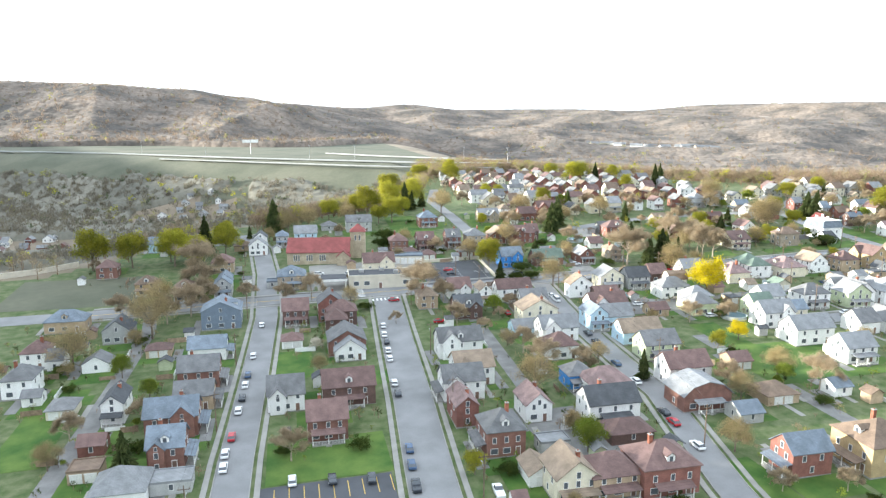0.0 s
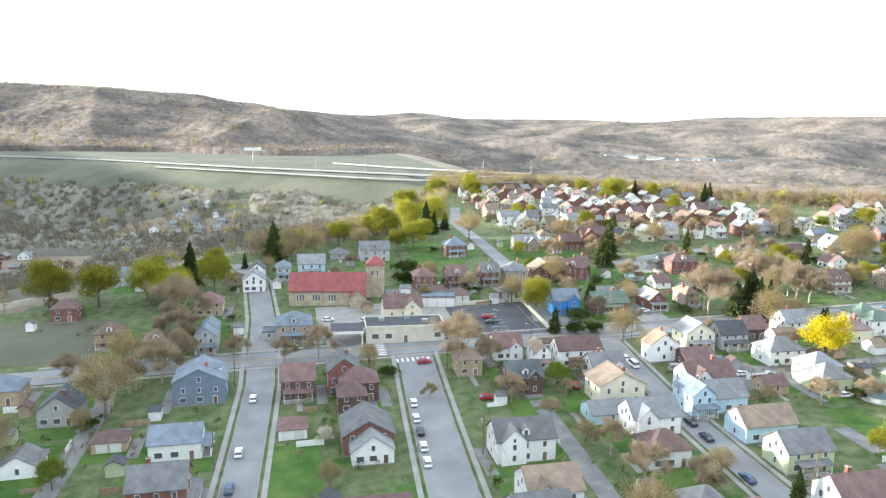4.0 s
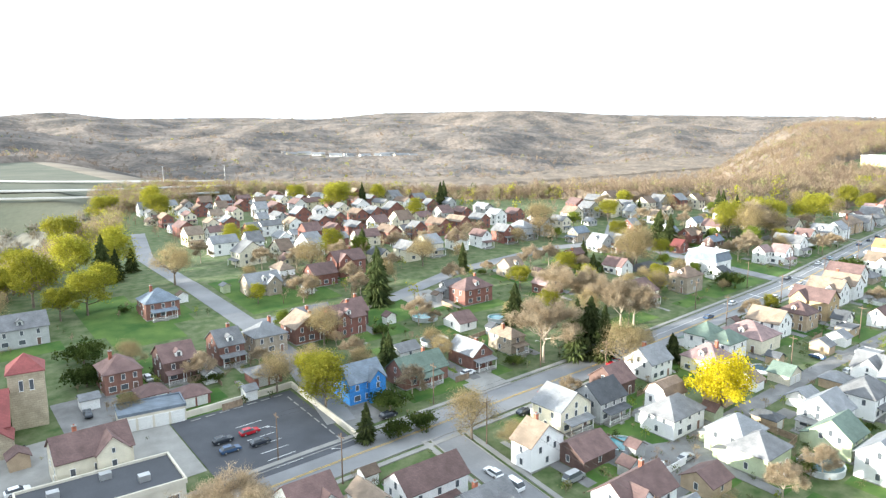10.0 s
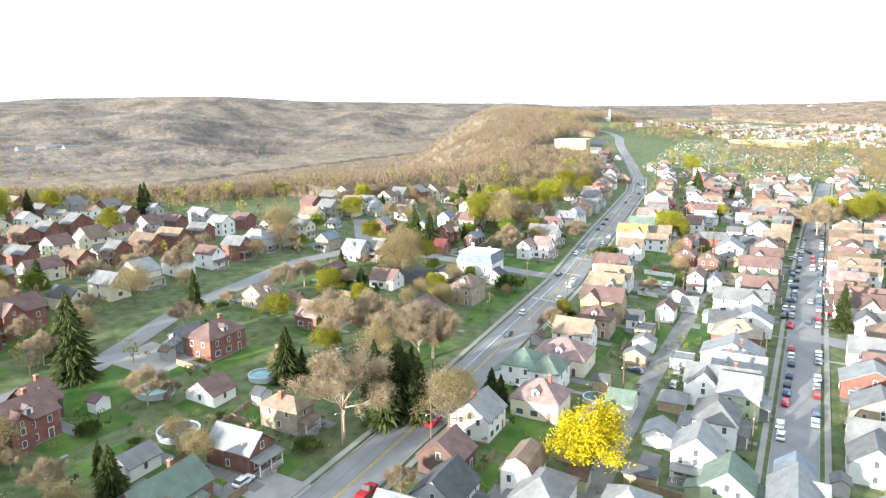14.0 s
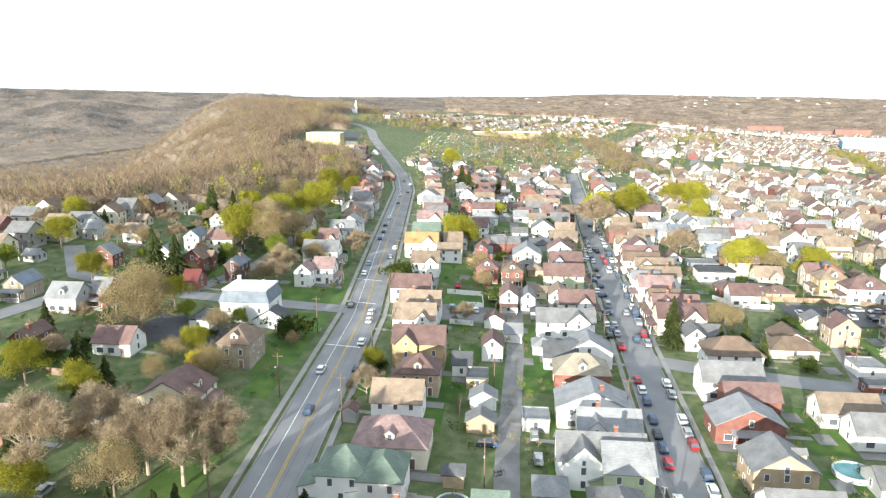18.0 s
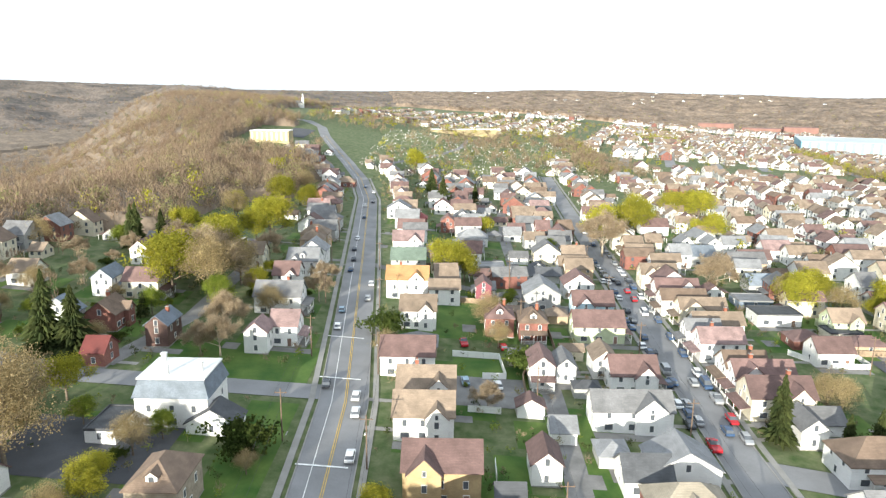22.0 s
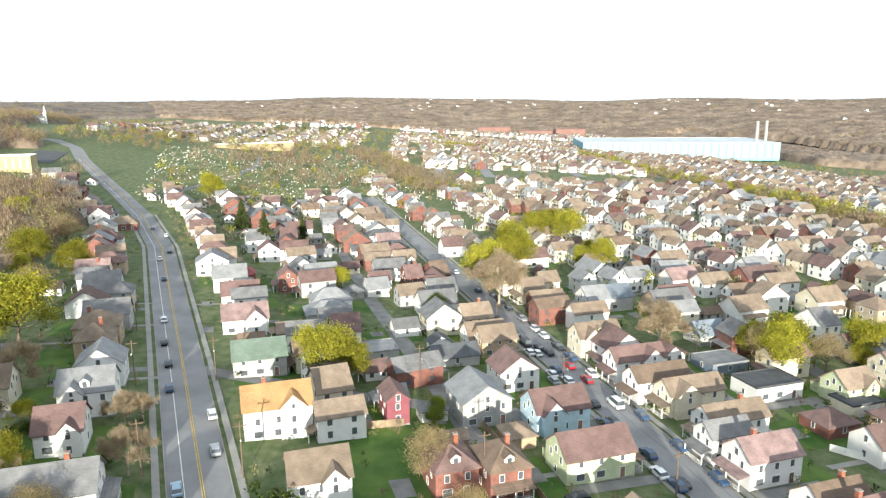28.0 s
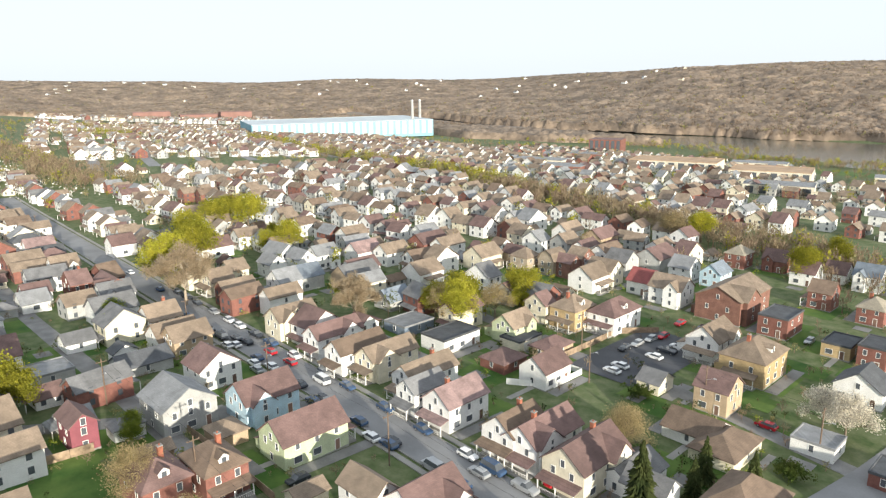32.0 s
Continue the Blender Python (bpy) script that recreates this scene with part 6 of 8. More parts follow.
car(249.1, 97.2, "p", "k", -2)
car(248.5, 93.5, "s", "w", -2)
car(247.5, 89.2, "s", "l", -2)
car(255.9, 102.3, "s", "k", 90)
car(255.4, 98.1, "s", "g", 90)
car(254.7, 93.6, "s", "g", 90)
car(253.7, 90.2, "s", "r", 90)
car(255.1, 80.0, "s", "r", 90)
car(250.1, 79.9, "s", "k", 90)
car(222.2, 114.3, "s", "r", -2)
car(230.5, 69.8, "s", "g", 90)


# ---- blocks farther off: the nearest are things, the rest one joined mass ----
cells, placed = {}, [0]


def free(x, y, gap=8.0):
    """True where no house stands within the gap."""
    for lot in lots[placed[0]:]:
        a, b, ex, ey = lot
        for i in range(int((a - ex - 6) // 16), int((a + ex + 6) // 16) + 1):
            for j in range(int((b - ey - 6) // 16), int((b + ey + 6) // 16) + 1):
                cells.setdefault((i, j), []).append(lot)
    placed[0] = len(lots)
    g = gap * 0.62
    return all(abs(x - a) > ex + g or abs(y - b) > ey + g for a, b, ex, ey in cells.get((x // 16, y // 16), ()))


near_road = {}


def road_cell(i, j):
    """Pieces of road that pass near a square of the plan."""
    if (i, j) not in near_road:
        cx, cy = (i + 0.5) * 24, (j + 0.5) * 24
        found = []
        for _, line, half in roads:
            for (x0, y0), (x1, y1) in zip(line, line[1:]):
                l2 = (x1 - x0) ** 2 + (y1 - y0) ** 2
                t = max(0, min(1, ((cx - x0) * (x1 - x0) + (cy - y0) * (y1 - y0)) / l2))
                if math.hypot(cx - x0 - t * (x1 - x0), cy - y0 - t * (y1 - y0)) < half + 32:
                    found.append((x0, y0, x1, y1, l2, half))
        near_road[i, j] = found
    return near_road[i, j]


def off_roads(x, y, gap):
    for x0, y0, x1, y1, l2, half in road_cell(x // 24, y // 24):
        t = max(0, min(1, ((x - x0) * (x1 - x0) + (y - y0) * (y1 - y0)) / l2))
        if math.hypot(x - x0 - t * (x1 - x0), y - y0 - t * (y1 - y0)) < half + gap:
            return False
    return True


pick = random.Random(11)
mass = Geo()
MASS_MATS = [WALL["w"][0], WALL["c"][0], WALL["r"][0], WALL["g"][0], WALL["y"][0], ROOF["G"][0], ROOF["M"][0], ROOF["T"][0], ROOF["L"][0], ROOF["n"][0], GLASS, TRIM]


def mass_house(x, y, w, d, turn, storeys, wall, roof, shape):
    """A far house in the joined mass: walls, pitched roof with eaves, windows, porch."""
    wi, ri = {"w": 0, "c": 1, "r": 2, "g": 3, "y": 4}.get(wall, 0), {"G": 5, "M": 6, "T": 7, "L": 8, "n": 9, "D": 5, "P": 7, "B": 8}[roof]
    c, s = math.cos(radians(turn)), math.sin(radians(turn))
    z0 = ground(x, y) * K + (9.0 if math.hypot(x - 90, y - 150) > 1300 and x > 700 and y < 150 else -0.6)
    n0 = len(mass.v)
    eave = 0.9 + 2.7 * storeys
    rise = 0.36 * w
    a, b = w / 2, d / 2
    if shape == "e":
        ring = [(-b, -1), (b, -1), (b, eave), (0, eave + 0.36 * d), (-b, eave)]
        mass.hull([(-a, p, q) for p, q in ring], [(a, p, q) for p, q in ring], wi)
        for sg in (-1, 1):
            p = [(-a - 0.4, sg * (b + 0.4), eave - 0.1), (a + 0.4, sg * (b + 0.4), eave - 0.1), (a + 0.4, 0, eave + 0.36 * d + 0.15), (-a - 0.4, 0, eave + 0.36 * d + 0.15)]
            p = p if sg < 0 else p[::-1]
            mass.hull(p, [(u, v, q + 0.18) for u, v, q in p], ri)
    else:
        ring = [(-a, -1), (a, -1), (a, eave), (0, eave + rise), (-a, eave)]
        mass.hull([(p, b, q) for p, q in ring], [(p, -b, q) for p, q in ring], wi)
        for sg in (-1, 1):
            p = [(sg * (a + 0.4), -b - 0.4, eave - 0.1), (0, -b - 0.4, eave + rise + 0.15), (0, b + 0.4, eave + rise + 0.15), (sg * (a + 0.4), b + 0.4, eave - 0.1)]
            p = p if sg < 0 else p[::-1]
            mass.hull(p, [(u, v, q + 0.18) for u, v, q in p], ri)
    for fl in range(2 if storeys > 1.5 else 1):
        for u in (-a * 0.5, a * 0.5):
            for sg in (-1, 1):
                mass.box(u - 0.5, u + 0.5, sg * b - 0.04, sg * b + 0.04, 1.6 + 2.7 * fl, 3.0 + 2.7 * fl, 10)
        for u in (-b * 0.5, b * 0.5):
            for sg in (-1, 1):
                mass.box(sg * a - 0.04, sg * a + 0.04, u - 0.5, u + 0.5, 1.6 + 2.7 * fl, 3.0 + 2.7 * fl, 10)
    p = [(-a * 0.9, -b - 2, 2.9), (a * 0.9, -b - 2, 2.9), (a * 0.9, -b, 3.4), (-a * 0.9, -b, 3.4)]
    mass.hull(p, [(u, v, q + 0.15) for u, v, q in p], ri)
    for u in (-a * 0.85, a * 0.85):
        mass.box(u - 0.09, u + 0.09, -b - 1.9, -b - 1.72, -0.5, 2.9, 11)
    for i in range(n0, len(mass.v)):
        u, v, q = mass.v[i]
        mass.v[i] = (x * K + u * c - v * s, y * K + u * s + v * c, z0 + q)


singles = 0
# wooded ravine and groves that the far streets leave out
RAVINE = [(215, 14), (306, -17), (391, -43), (460, -72), (535, -95), (690, -112), (960, -205)]
GROVES = [(560, 640, 75, 118), (640, 830, 84, 118), (690, 800, 150, 215), (830, 930, 90, 320), (900, 1010, -60, -10), (1150, 1260, -140, -60)]


def wooded(x, y):
    if any(a < x < b and c < y < d for a, b, c, d in GROVES):
        return True
    for (x0, y0), (x1, y1) in zip(RAVINE, RAVINE[1:]):
        l2 = (x1 - x0) ** 2 + (y1 - y0) ** 2
        t = max(0, min(1, ((x - x0) * (x1 - x0) + (y - y0) * (y1 - y0)) / l2))
        if math.hypot(x - x0 - t * (x1 - x0), y - y0 - t * (y1 - y0)) < 15:
            return True
    return False



def row(x0, y0, x1, y1, pitch, turn, walls="wwwwcrgc", roofs="GMMTLnDP", things=True, small=1.0, gap=6.0):
    """Houses along a street front."""
    global singles
    l = math.hypot(x1 - x0, y1 - y0)
    n = int(l * 1.22 / pitch)
    for i in range(n):
        t = (i + 0.5 + pick.uniform(-0.12, 0.12)) / n
        x, y = x0 + (x1 - x0) * t, y0 + (y1 - y0) * t + (pick.uniform(-1, 1) if things else pick.gauss(0, 2.2))
        w, d = pick.uniform(6.2, 9.2), pick.uniform(8.5, 12.5)
        st, wall, roof, shape, ex = pick.choice((1.6, 1.8, 2, 2)), pick.choice(walls), pick.choice(roofs), pick.choice("ggehe"), pick.choice(("p", "p", "k", ""))
        w, d, st = w * small, d * small, st if small == 1 else 1
        if not (free(x, y, gap) and off_roads(x, y, 4.0)) or (x > 250 and wooded(x, y)):
            continue
        if things and singles < 34:
            singles += 1
            house(x, y, w, d, turn, st, wall, roof, shape, ex, far=True)
        else:
            lots.append((x, y, w / 2 / K, d / 2 / K))
            mass_house(x, y, w, d, turn + pick.choice((0, 0, 0, 90, 180)) + pick.gauss(0, 4), st, wall if wall in "wcrgy" else "r", roof, shape)
            if pick.random() < 0.55:
                sx, sy = x + pick.uniform(-4, 4), y + pick.choice((-1, 1)) * pick.uniform(9, 12)
                if free(sx, sy, 3) and off_roads(sx, sy, 3) and not wooded(sx, sy):
                    lots.append((sx, sy, 2.2, 2.5))
                    mass_house(sx, sy, pick.uniform(4.5, 6.5), pick.uniform(5, 7), turn + pick.gauss(0, 3), 0.75, pick.choice("wwcg"), pick.choice(roofs), pick.choice("ge"))


row(330, 216, 520, 240, 12, 0)
row(330, 252, 470, 268, 12, 180)
row(170, 146, 330, 141, 10.5, 0)
row(330, 172, 450, 167, 11.5, 180)
for k, yy in enumerate((318, 345, 368)):
    row(96, yy, 232, yy, 13.5, (0, 180)[k % 2], "wwrrccgr", "MMGBLTnD")
row(330, 200, 440, 203, 13, 180)
row(232, 205, 330, 209, 11, 180)
row(440, 203, 545, 222, 12, 180, things=False)
row(440, 182, 560, 176, 12, 0, things=False)
row(452, 228, 560, 250, 12, 0, things=False)
row(470, 268, 590, 306, 12, 180, things=False)
# fill the blocks along the main road and the second street
for y0, y1, x0, x1, turn in ((215, 238, 292, 540, 0), (203, 214, 292, 535, 180), (196, 200, 300, 530, 0), (177, 174, 300, 560, 180), (168, 160, 300, 560, 180), (147, 133, 300, 560, 0), (240, 243, 296, 330, 180), (250, 262, 330, 470, 180)):
    row(x0, y0, x1, y1, 8.8, turn, "wwwwcrgnw", "GMTTPLMnD", False, 1.0, 5.8)
row(262, 118, 330, 116, 12, 180)
row(268, 95, 330, 92, 12, 0)
row(128, 120, 196, 122, 13, 0)
row(128, 96, 190, 100, 13, 180)
for k, yy in enumerate((395, 420, 448, 476, 500)):
    row(96 + k * 3, yy, 232 - max(0, yy - 470), yy, 12.5, (0, 180)[k % 2], "wwrrccgr", "MMGBLTnD", False)
row(240, 330, 330, 318, 13, 180, things=False)
row(250, 350, 300, 345, 13, 0, things=False)
row(330, 141, 640, 130, 10.5, 0, things=False)
row(450, 167, 555, 160, 11.5, 180, things=False)
for k, yy in enumerate((118, 95, 72, 50, 28, 5, -18, -40, -62)):
    row(262 + 12 * (k % 3), yy, 620 - k * 6, yy - 20, 11.0, (180, 0)[k % 2], "wwwwwwcrg", "TPMTLnMP", False)
for k in range(11):
    yy = 82 - 36 * k
    for off, turn in ((-13, 0), (13, 180)):
        row(700 - 10 * k, yy + off, 1480, yy + off - 210, 12.5, turn, "wwwwwcrg", "TLPTnMTP", False)
    if k < 8:
        setting("far_street", strip([(640, yy - 3), (1500, yy - 234)], -4, 4, 0.12), ASPHALT, "straight grey street between far rows of houses", "road")
for k in range(9):
    yy = -95 - 36 * k
    row(300 + 30 * (k % 2) + max(0, k - 4) * 20, yy, 690, yy - 30, 14, (0, 180)[k % 2], "wwwwcrgw", "TLPTnMTP", False)
    row(190, yy + 40, 300, yy + 30, 14, (0, 180)[k % 2], "wwwwcrgw", "TLPTnMTP", False)
for k in range(9):
    row(870 + 8 * k, 330 - 29 * k, 1550, 290 - 42 * k, 13.5, (0, 180)[k % 2], "wwwcrg", "TMPTLn", False)
for k, yy in enumerate((566, 584, 600)):
    row(-122 + 14 * k, yy, -44 - 5 * k, yy + 9, 17, 25 * k - 20, "wwcg", "LGLB", False, 0.75)
row(-190, 455, -120, 470, 14, 0, "wwcr", "LGMB", False, 0.75)
row(-230, 480, -150, 500, 14, 0, "wwcr", "LGMB", False, 0.75)
for k in range(18):
    a, r = radians(23.5 + 0.62 * k + pick.uniform(-0.2, 0.2)), 1345 + pick.uniform(-12, 12)
    mass_house(90 + r * math.sin(a), 150 + r * math.cos(a), pick.uniform(14, 26), 12, pick.uniform(-40, 0), 1, pick.choice("wwc"), pick.choice("LGL"), "e")
for _ in range(46):
    a = pick.uniform(88, 150)
    r = table(a, FOOT_AT) + (table(a, RIDGE_AT) - table(a, FOOT_AT)) * pick.uniform(0.35, 0.86)
    mass_house(90 + r * math.sin(radians(a)), 150 + r * math.cos(radians(a)), pick.uniform(9, 15), pick.uniform(8, 10), a + 180 + pick.gauss(0, 25), 1.8, pick.choice("wwc"), pick.choice("LGT"), "e")
tagged(new("distant_houses", mass.mesh("distant_houses", MASS_MATS)), "rows of distant pale houses with pitched roofs", "houses", kind="stuff")

# garages along the alleys
lane = random.Random(31)
built = 0
for x0, x1, y0, y1, turn in ((215, 430, 192.5, 190, 180), (215, 430, 181.5, 179.5, 0), (110, 210, 194.5, 193, 180), (110, 210, 183.5, 182.5, 0)):
    n = int((x1 - x0) / 6.5)
    for i in range(n):
        t = (i + lane.random() * 0.6) / n
        x, y = x0 + (x1 - x0) * t, y0 + (y1 - y0) * t
        if built < 34 and lane.random() < 0.7 and free(x, y, 5.5):
            built += 1
            house(x, y, lane.choice((4.2, 4.6, 6.6)), 6.0, turn, 1, lane.choice("wwgncw"), lane.choice("GMLDT"), lane.choice("geeh"), "d")

# cars at the kerbs of the second street
kerbside = random.Random(77)
parked = 0
for x0, x1 in ((218, 282), (282, 362), (362, 470)):
    y0, y1 = table(x0, SECOND), table(x1, SECOND)
    for side in (-3.1, 3.1):
        x = x0 + kerbside.uniform(2, 6)
        while x < x1:
            y = y0 + (y1 - y0) * (x - x0) / (x1 - x0) + side
            if parked < 34 and all(abs(o.matrix_world.translation.x / K - x) > 5 or abs(o.matrix_world.translation.y / K - y) > 2.5 for o in CARS):
                parked += 1
                car(x, y, kerbside.choice("sssspv"), kerbside.choice("wkbgrgwkb"), -2 if side > 0 else 178)
            x += kerbside.uniform(5.2, 11)

# sheds, board fences and shrubs of the back yards
yard = random.Random(8)
fences = sheds = shrubs = 0
for x, y, ex, ey in list(lots[:290]):
    for _ in range(3):
        sx, sy = yard.choice((-1, 1)), yard.choice((-1, 1))
        px, py = x + sx * (ex + yard.uniform(1.5, 5)), y + sy * (ey + yard.uniform(1.5, 6))
        if not (free(px, py, 2.6) and off_roads(px, py, 2.5)) or math.hypot(px - 240, py - 247) < 24:
            continue
        kind = yard.random()
        if kind < 0.3 and sheds < 46 and free(px, py, 5):
            sheds += 1
            house(px, py, yard.uniform(2.6, 4.2), yard.uniform(2.6, 4.0), yard.choice((0, 90)), 1, yard.choice("wgnwv"), yard.choice("GMLDn"), yard.choice("gge"), "")
        elif kind < 0.55 and fences < 74:
            l = yard.uniform(3, 6)
            ends = [(px - l, py), (px, py)] if yard.random() < 0.5 else [(px, py - l), (px, py)]
            if all(free(a, b, 0.8) and off_roads(a, b, 2) for a, b in ends + [((ends[0][0] + px) / 2, (ends[0][1] + py) / 2)]):
                fences += 1
                run_wall("wooden_fence", ends, yard.choice((1.2, 1.6, 1.8)), 0.07, yard.choice((FENCE, FENCE, VINYL)), "board fence panels between back yards", "fence")
        elif shrubs < 150:
            shrubs += 1
            tree(px, py, yard.uniform(1.4, 3.6), yard.choice("sssgs")) if shrubs % 2 else tree(px, py, yard.uniform(4.5, 8.5), yard.choice("bbtbtyg"))

# bare and budding trees between the houses north of the main road
grove = random.Random(15)
stems = []
while len(stems) < 62:
    x, y = grove.uniform(82, 315), grove.uniform(236, 335)
    if free(x, y, 4) and off_roads(x, y, 3) and all(math.hypot(x - a, y - b) > 9 for a, b in stems):
        stems.append((x, y))
        tree(x, y, grove.uniform(6.5, 11.5), grove.choice("bbbttbycg"))
tree(187.5, 245.5, 8, "Y", 1.2)
tree(74, 251, 10, "t", 1.2)

# small lawns behind and beside the houses, and paths to the doors
green, paths = Geo(), Geo()
tone = random.Random(4)


def lay(g, x0, x1, y0, y1, lift):
    nx, ny = max(1, int((x1 - x0) / 5)), max(1, int((y1 - y0) / 5))
    n = len(g.v)
    for j in range(ny + 1):
        for i in range(nx + 1):
            x, y = x0 + (x1 - x0) * i / nx, y0 + (y1 - y0) * j / ny
            g.v.append((x, y, ground(x, y) + lift))
    for j in range(ny):
        for i in range(nx):
            a = n + j * (nx + 1) + i
            g.f.append((a, a + 1, a + nx + 2, a + nx + 1))
            g.m.append(0)


for k, (x, y, ex, ey) in enumerate(lots[:300]):
    side = (-1, 1)[k % 2]
    for x0, x1, y0, y1 in ((x - ex - 2, x + ex + 1.5, y + ey, y + ey + tone.uniform(4, 8)), (x - ex - 1.5, x + ex + 2, y - ey - tone.uniform(3, 7), y - ey), (x + side * ex, x + side * (ex + 3.5), y - ey, y + ey)):
        x0, x1 = min(x0, x1), max(x0, x1)
        cx, cy = (x0 + x1) / 2, (y0 + y1) / 2
        if tone.random() < 0.62 and off_roads(cx, cy, 3.5) and off_roads(x0, y0, 2) and off_roads(x1, y1, 2) and off_roads(x0, y1, 2) and off_roads(x1, y0, 2):
            lay(green, x0, x1, y0, y1, 0.03 + 0.004 * (k % 5))
        elif tone.random() < 0.5 and off_roads(cx, cy, 1):
            lay(paths, cx - 0.6, cx + 0.6, y0, y1, 0.055)
drives = Geo()
for k, (x, y, ex, ey) in enumerate(lots[:300]):
    side = tone.choice((-1, 1))
    for x0, x1, y0, y1 in ((x + side * (ex + 0.3), x + side * (ex + 2.6), y - ey - 3, y + ey), (x - ex * 0.5, x + ex * 0.7, y + ey + 2.0, y + ey + 5.0)):
        x0, x1 = min(x0, x1), max(x0, x1)
        if tone.random() < 0.45 and off_roads((x0 + x1) / 2, (y0 + y1) / 2, 2) and off_roads(x0, y0, 1) and off_roads(x1, y1, 1):
            lay(drives, x0, x1, y0, y1, 0.07 + 0.003 * (k % 4))
setting("driveway", drives, ALLEY, "worn grey driveways and parking pads beside houses", "driveway")
setting("small_lawns", green, LAWN, "small green back lawns between the houses", "lawn")
setting("garden_path", paths, CONCRETE, "narrow concrete garden paths between lawns", "path")


# ---- lawns, lots and drives of their own ----
for x0, x1, y0, y1 in ((-6, 16, 111.5, 127), (229, 250, 231.5, 261), (46, 62, 290, 322), (81, 108, 295, 328), (93, 108, 262, 275), (101, 128, 269, 283), (261, 285, 197.5, 209), (104, 140, 126, 150), (-56, -46, 128, 164), (44, 58, 300, 330), (196, 226, 231, 239), (150, 168, 231, 238), (181, 193, 231, 236), (36, 48, 209, 214), (242, 251, 196, 205.5), (262, 268, 184, 199), (72, 78, 82, 100), (85, 100, 230, 236), (222, 240, 82, 89), (224, 236, 103, 109), (263, 277, 119, 124), (276, 286, 118.5, 123), (232, 242, 118, 124), (108, 116, 140, 168), (44, 56, 178, 186), (16, 24, 150, 158), (-5, 4, 158, 176), (-30, -24, 168, 174)):
    patch("lawn", x0, x1, y0, y1, LAWN, "mown bright green lawn beside the houses", "lawn", 0.06)
patch("dry_meadow", -90, -48, 227, 258, MEADOW, "dull green open meadow at the town's edge", "meadow", 0.05)
patch("parking_lot", -7, 15.4, 100, 111, FRESH, "dark asphalt parking lot with white stall lines", "parking lot", 0.08)
for k in range(9):
    bars("stall_line", -4.5 + k * 2.45, 107.5, 0, 1, 1, 5.0, 0.14, "painted stall line on dark asphalt", YELLOW_PAINT, 0.13)
patch("parking_lot", 44.8, 68.4, 223.6, 249.5, FRESH, "dark blue-grey asphalt parking lot inside a cream wall", "parking lot", 0.1)
for k in range(7):
    bars("stall_line", 56, 225 + k * 2.7, 90, 1, 1, 5.0, 0.13, "white stall line on dark asphalt", PAINT, 0.16)
for k in range(8):
    bars("wheel_stop", 66.6, 227 + k * 2.7, 90, 1, 1, 0.3, 1.9, "white concrete wheel stop along the wall", KERB, 0.22)
for k in range(7):
    bars("wheel_stop", 49 + k * 2.7, 248.3, 0, 1, 1, 0.3, 1.9, "white concrete wheel stop along the wall", KERB, 0.22)
patch("forecourt", 6, 44.6, 231, 256.5, CONCRETE, "pale concrete forecourt behind the flat-roofed building", "forecourt", 0.07)
patch("forecourt", 29, 40, 256.5, 270, ALLEY, "grey asphalt court beside the church", "forecourt", 0.06)
patch("drive", 8, 18, 221, 232, CONCRETE, "pale concrete drive under the canopy", "drive", 0.09)
patch("parking_lot", 243, 259.5, 87, 117, FRESH, "dark asphalt car park behind the houses", "parking lot", 0.13)
patch("parking_lot", 313, 336, 263, 284, ALLEY, "grey asphalt car park below the wooded slope", "parking lot", 0.07)
for k in range(5):
    car(327 + 0.6 * k, 264 + 3.4 * k, "ssvsp"[k], "wrwgk"[k], 170)
patch("parking_lot", 200, 216, 246, 268, FRESH, "black asphalt lot behind the white mansion", "parking lot", 0.08)
patch("forecourt", 230, 242, 192, 206.5, ALLEY, "grey asphalt yard behind the houses", "forecourt", 0.08)
patch("forecourt", 44, 62, 100, 128, ALLEY, "gravel-grey yard behind the brick house", "forecourt", 0.05)
patch("forecourt", 98, 128, 180, 194, ALLEY, "grey asphalt yard between garages", "forecourt", 0.045)
patch("drive", 98, 107, 219, 236, CONCRETE, "pale concrete drive beside the brick house", "drive", 0.06)
patch("drive", 70, 78, 228, 238, ALLEY, "grey drive beside the blue house", "drive", 0.06)
patch("drive", 120, 132, 272, 286, CONCRETE, "pale drive past the pool garden", "drive", 0.08)

# retaining wall round the lot
CREAM = material("cream_render", (0.62, 0.57, 0.47), 0.85, 0.12, 0.4)
run_wall("boundary_wall", [(47.5, 250.4), (69.4, 250.6), (69.2, 223.4)], 1.6, 0.35, CREAM, "long cream rendered wall round the car park", "wall")
run_wall("vinyl_fence", [(251.5, 205.6), (251.5, 196.2), (242.0, 195.4), (241.5, 200)], 1.7, 0.08, VINYL, "white vinyl panel fence round a lawn", "fence")
run_wall("vinyl_fence", [(262, 133), (255, 128), (255, 119), (263, 119)], 1.6, 0.08, VINYL, "white vinyl panel fence by the car park", "fence")
run_wall("wooden_fence", [(262, 120), (262, 95), (256, 88)], 1.8, 0.08, FENCE, "tan wooden board fence beside the car park", "fence")
run_wall("wooden_fence", [(286, 197), (286, 210), (292, 210)], 1.8, 0.08, FENCE, "brown wooden board fence behind a lawn", "fence")
run_wall("wooden_fence", [(232, 192.3), (242, 192.3), (249, 190.6)], 1.8, 0.08, FENCE, "brown wooden board fence along the alley", "fence")
run_wall("wooden_fence", [(118, 176), (130, 177), (130, 184)], 1.6, 0.08, FENCE, "grey weathered board fence round a yard", "fence")
run_wall("wooden_fence", [(258, 184), (276, 184), (286, 184.5)], 1.7, 0.08, FENCE, "dark weathered board fence along the alley", "fence")
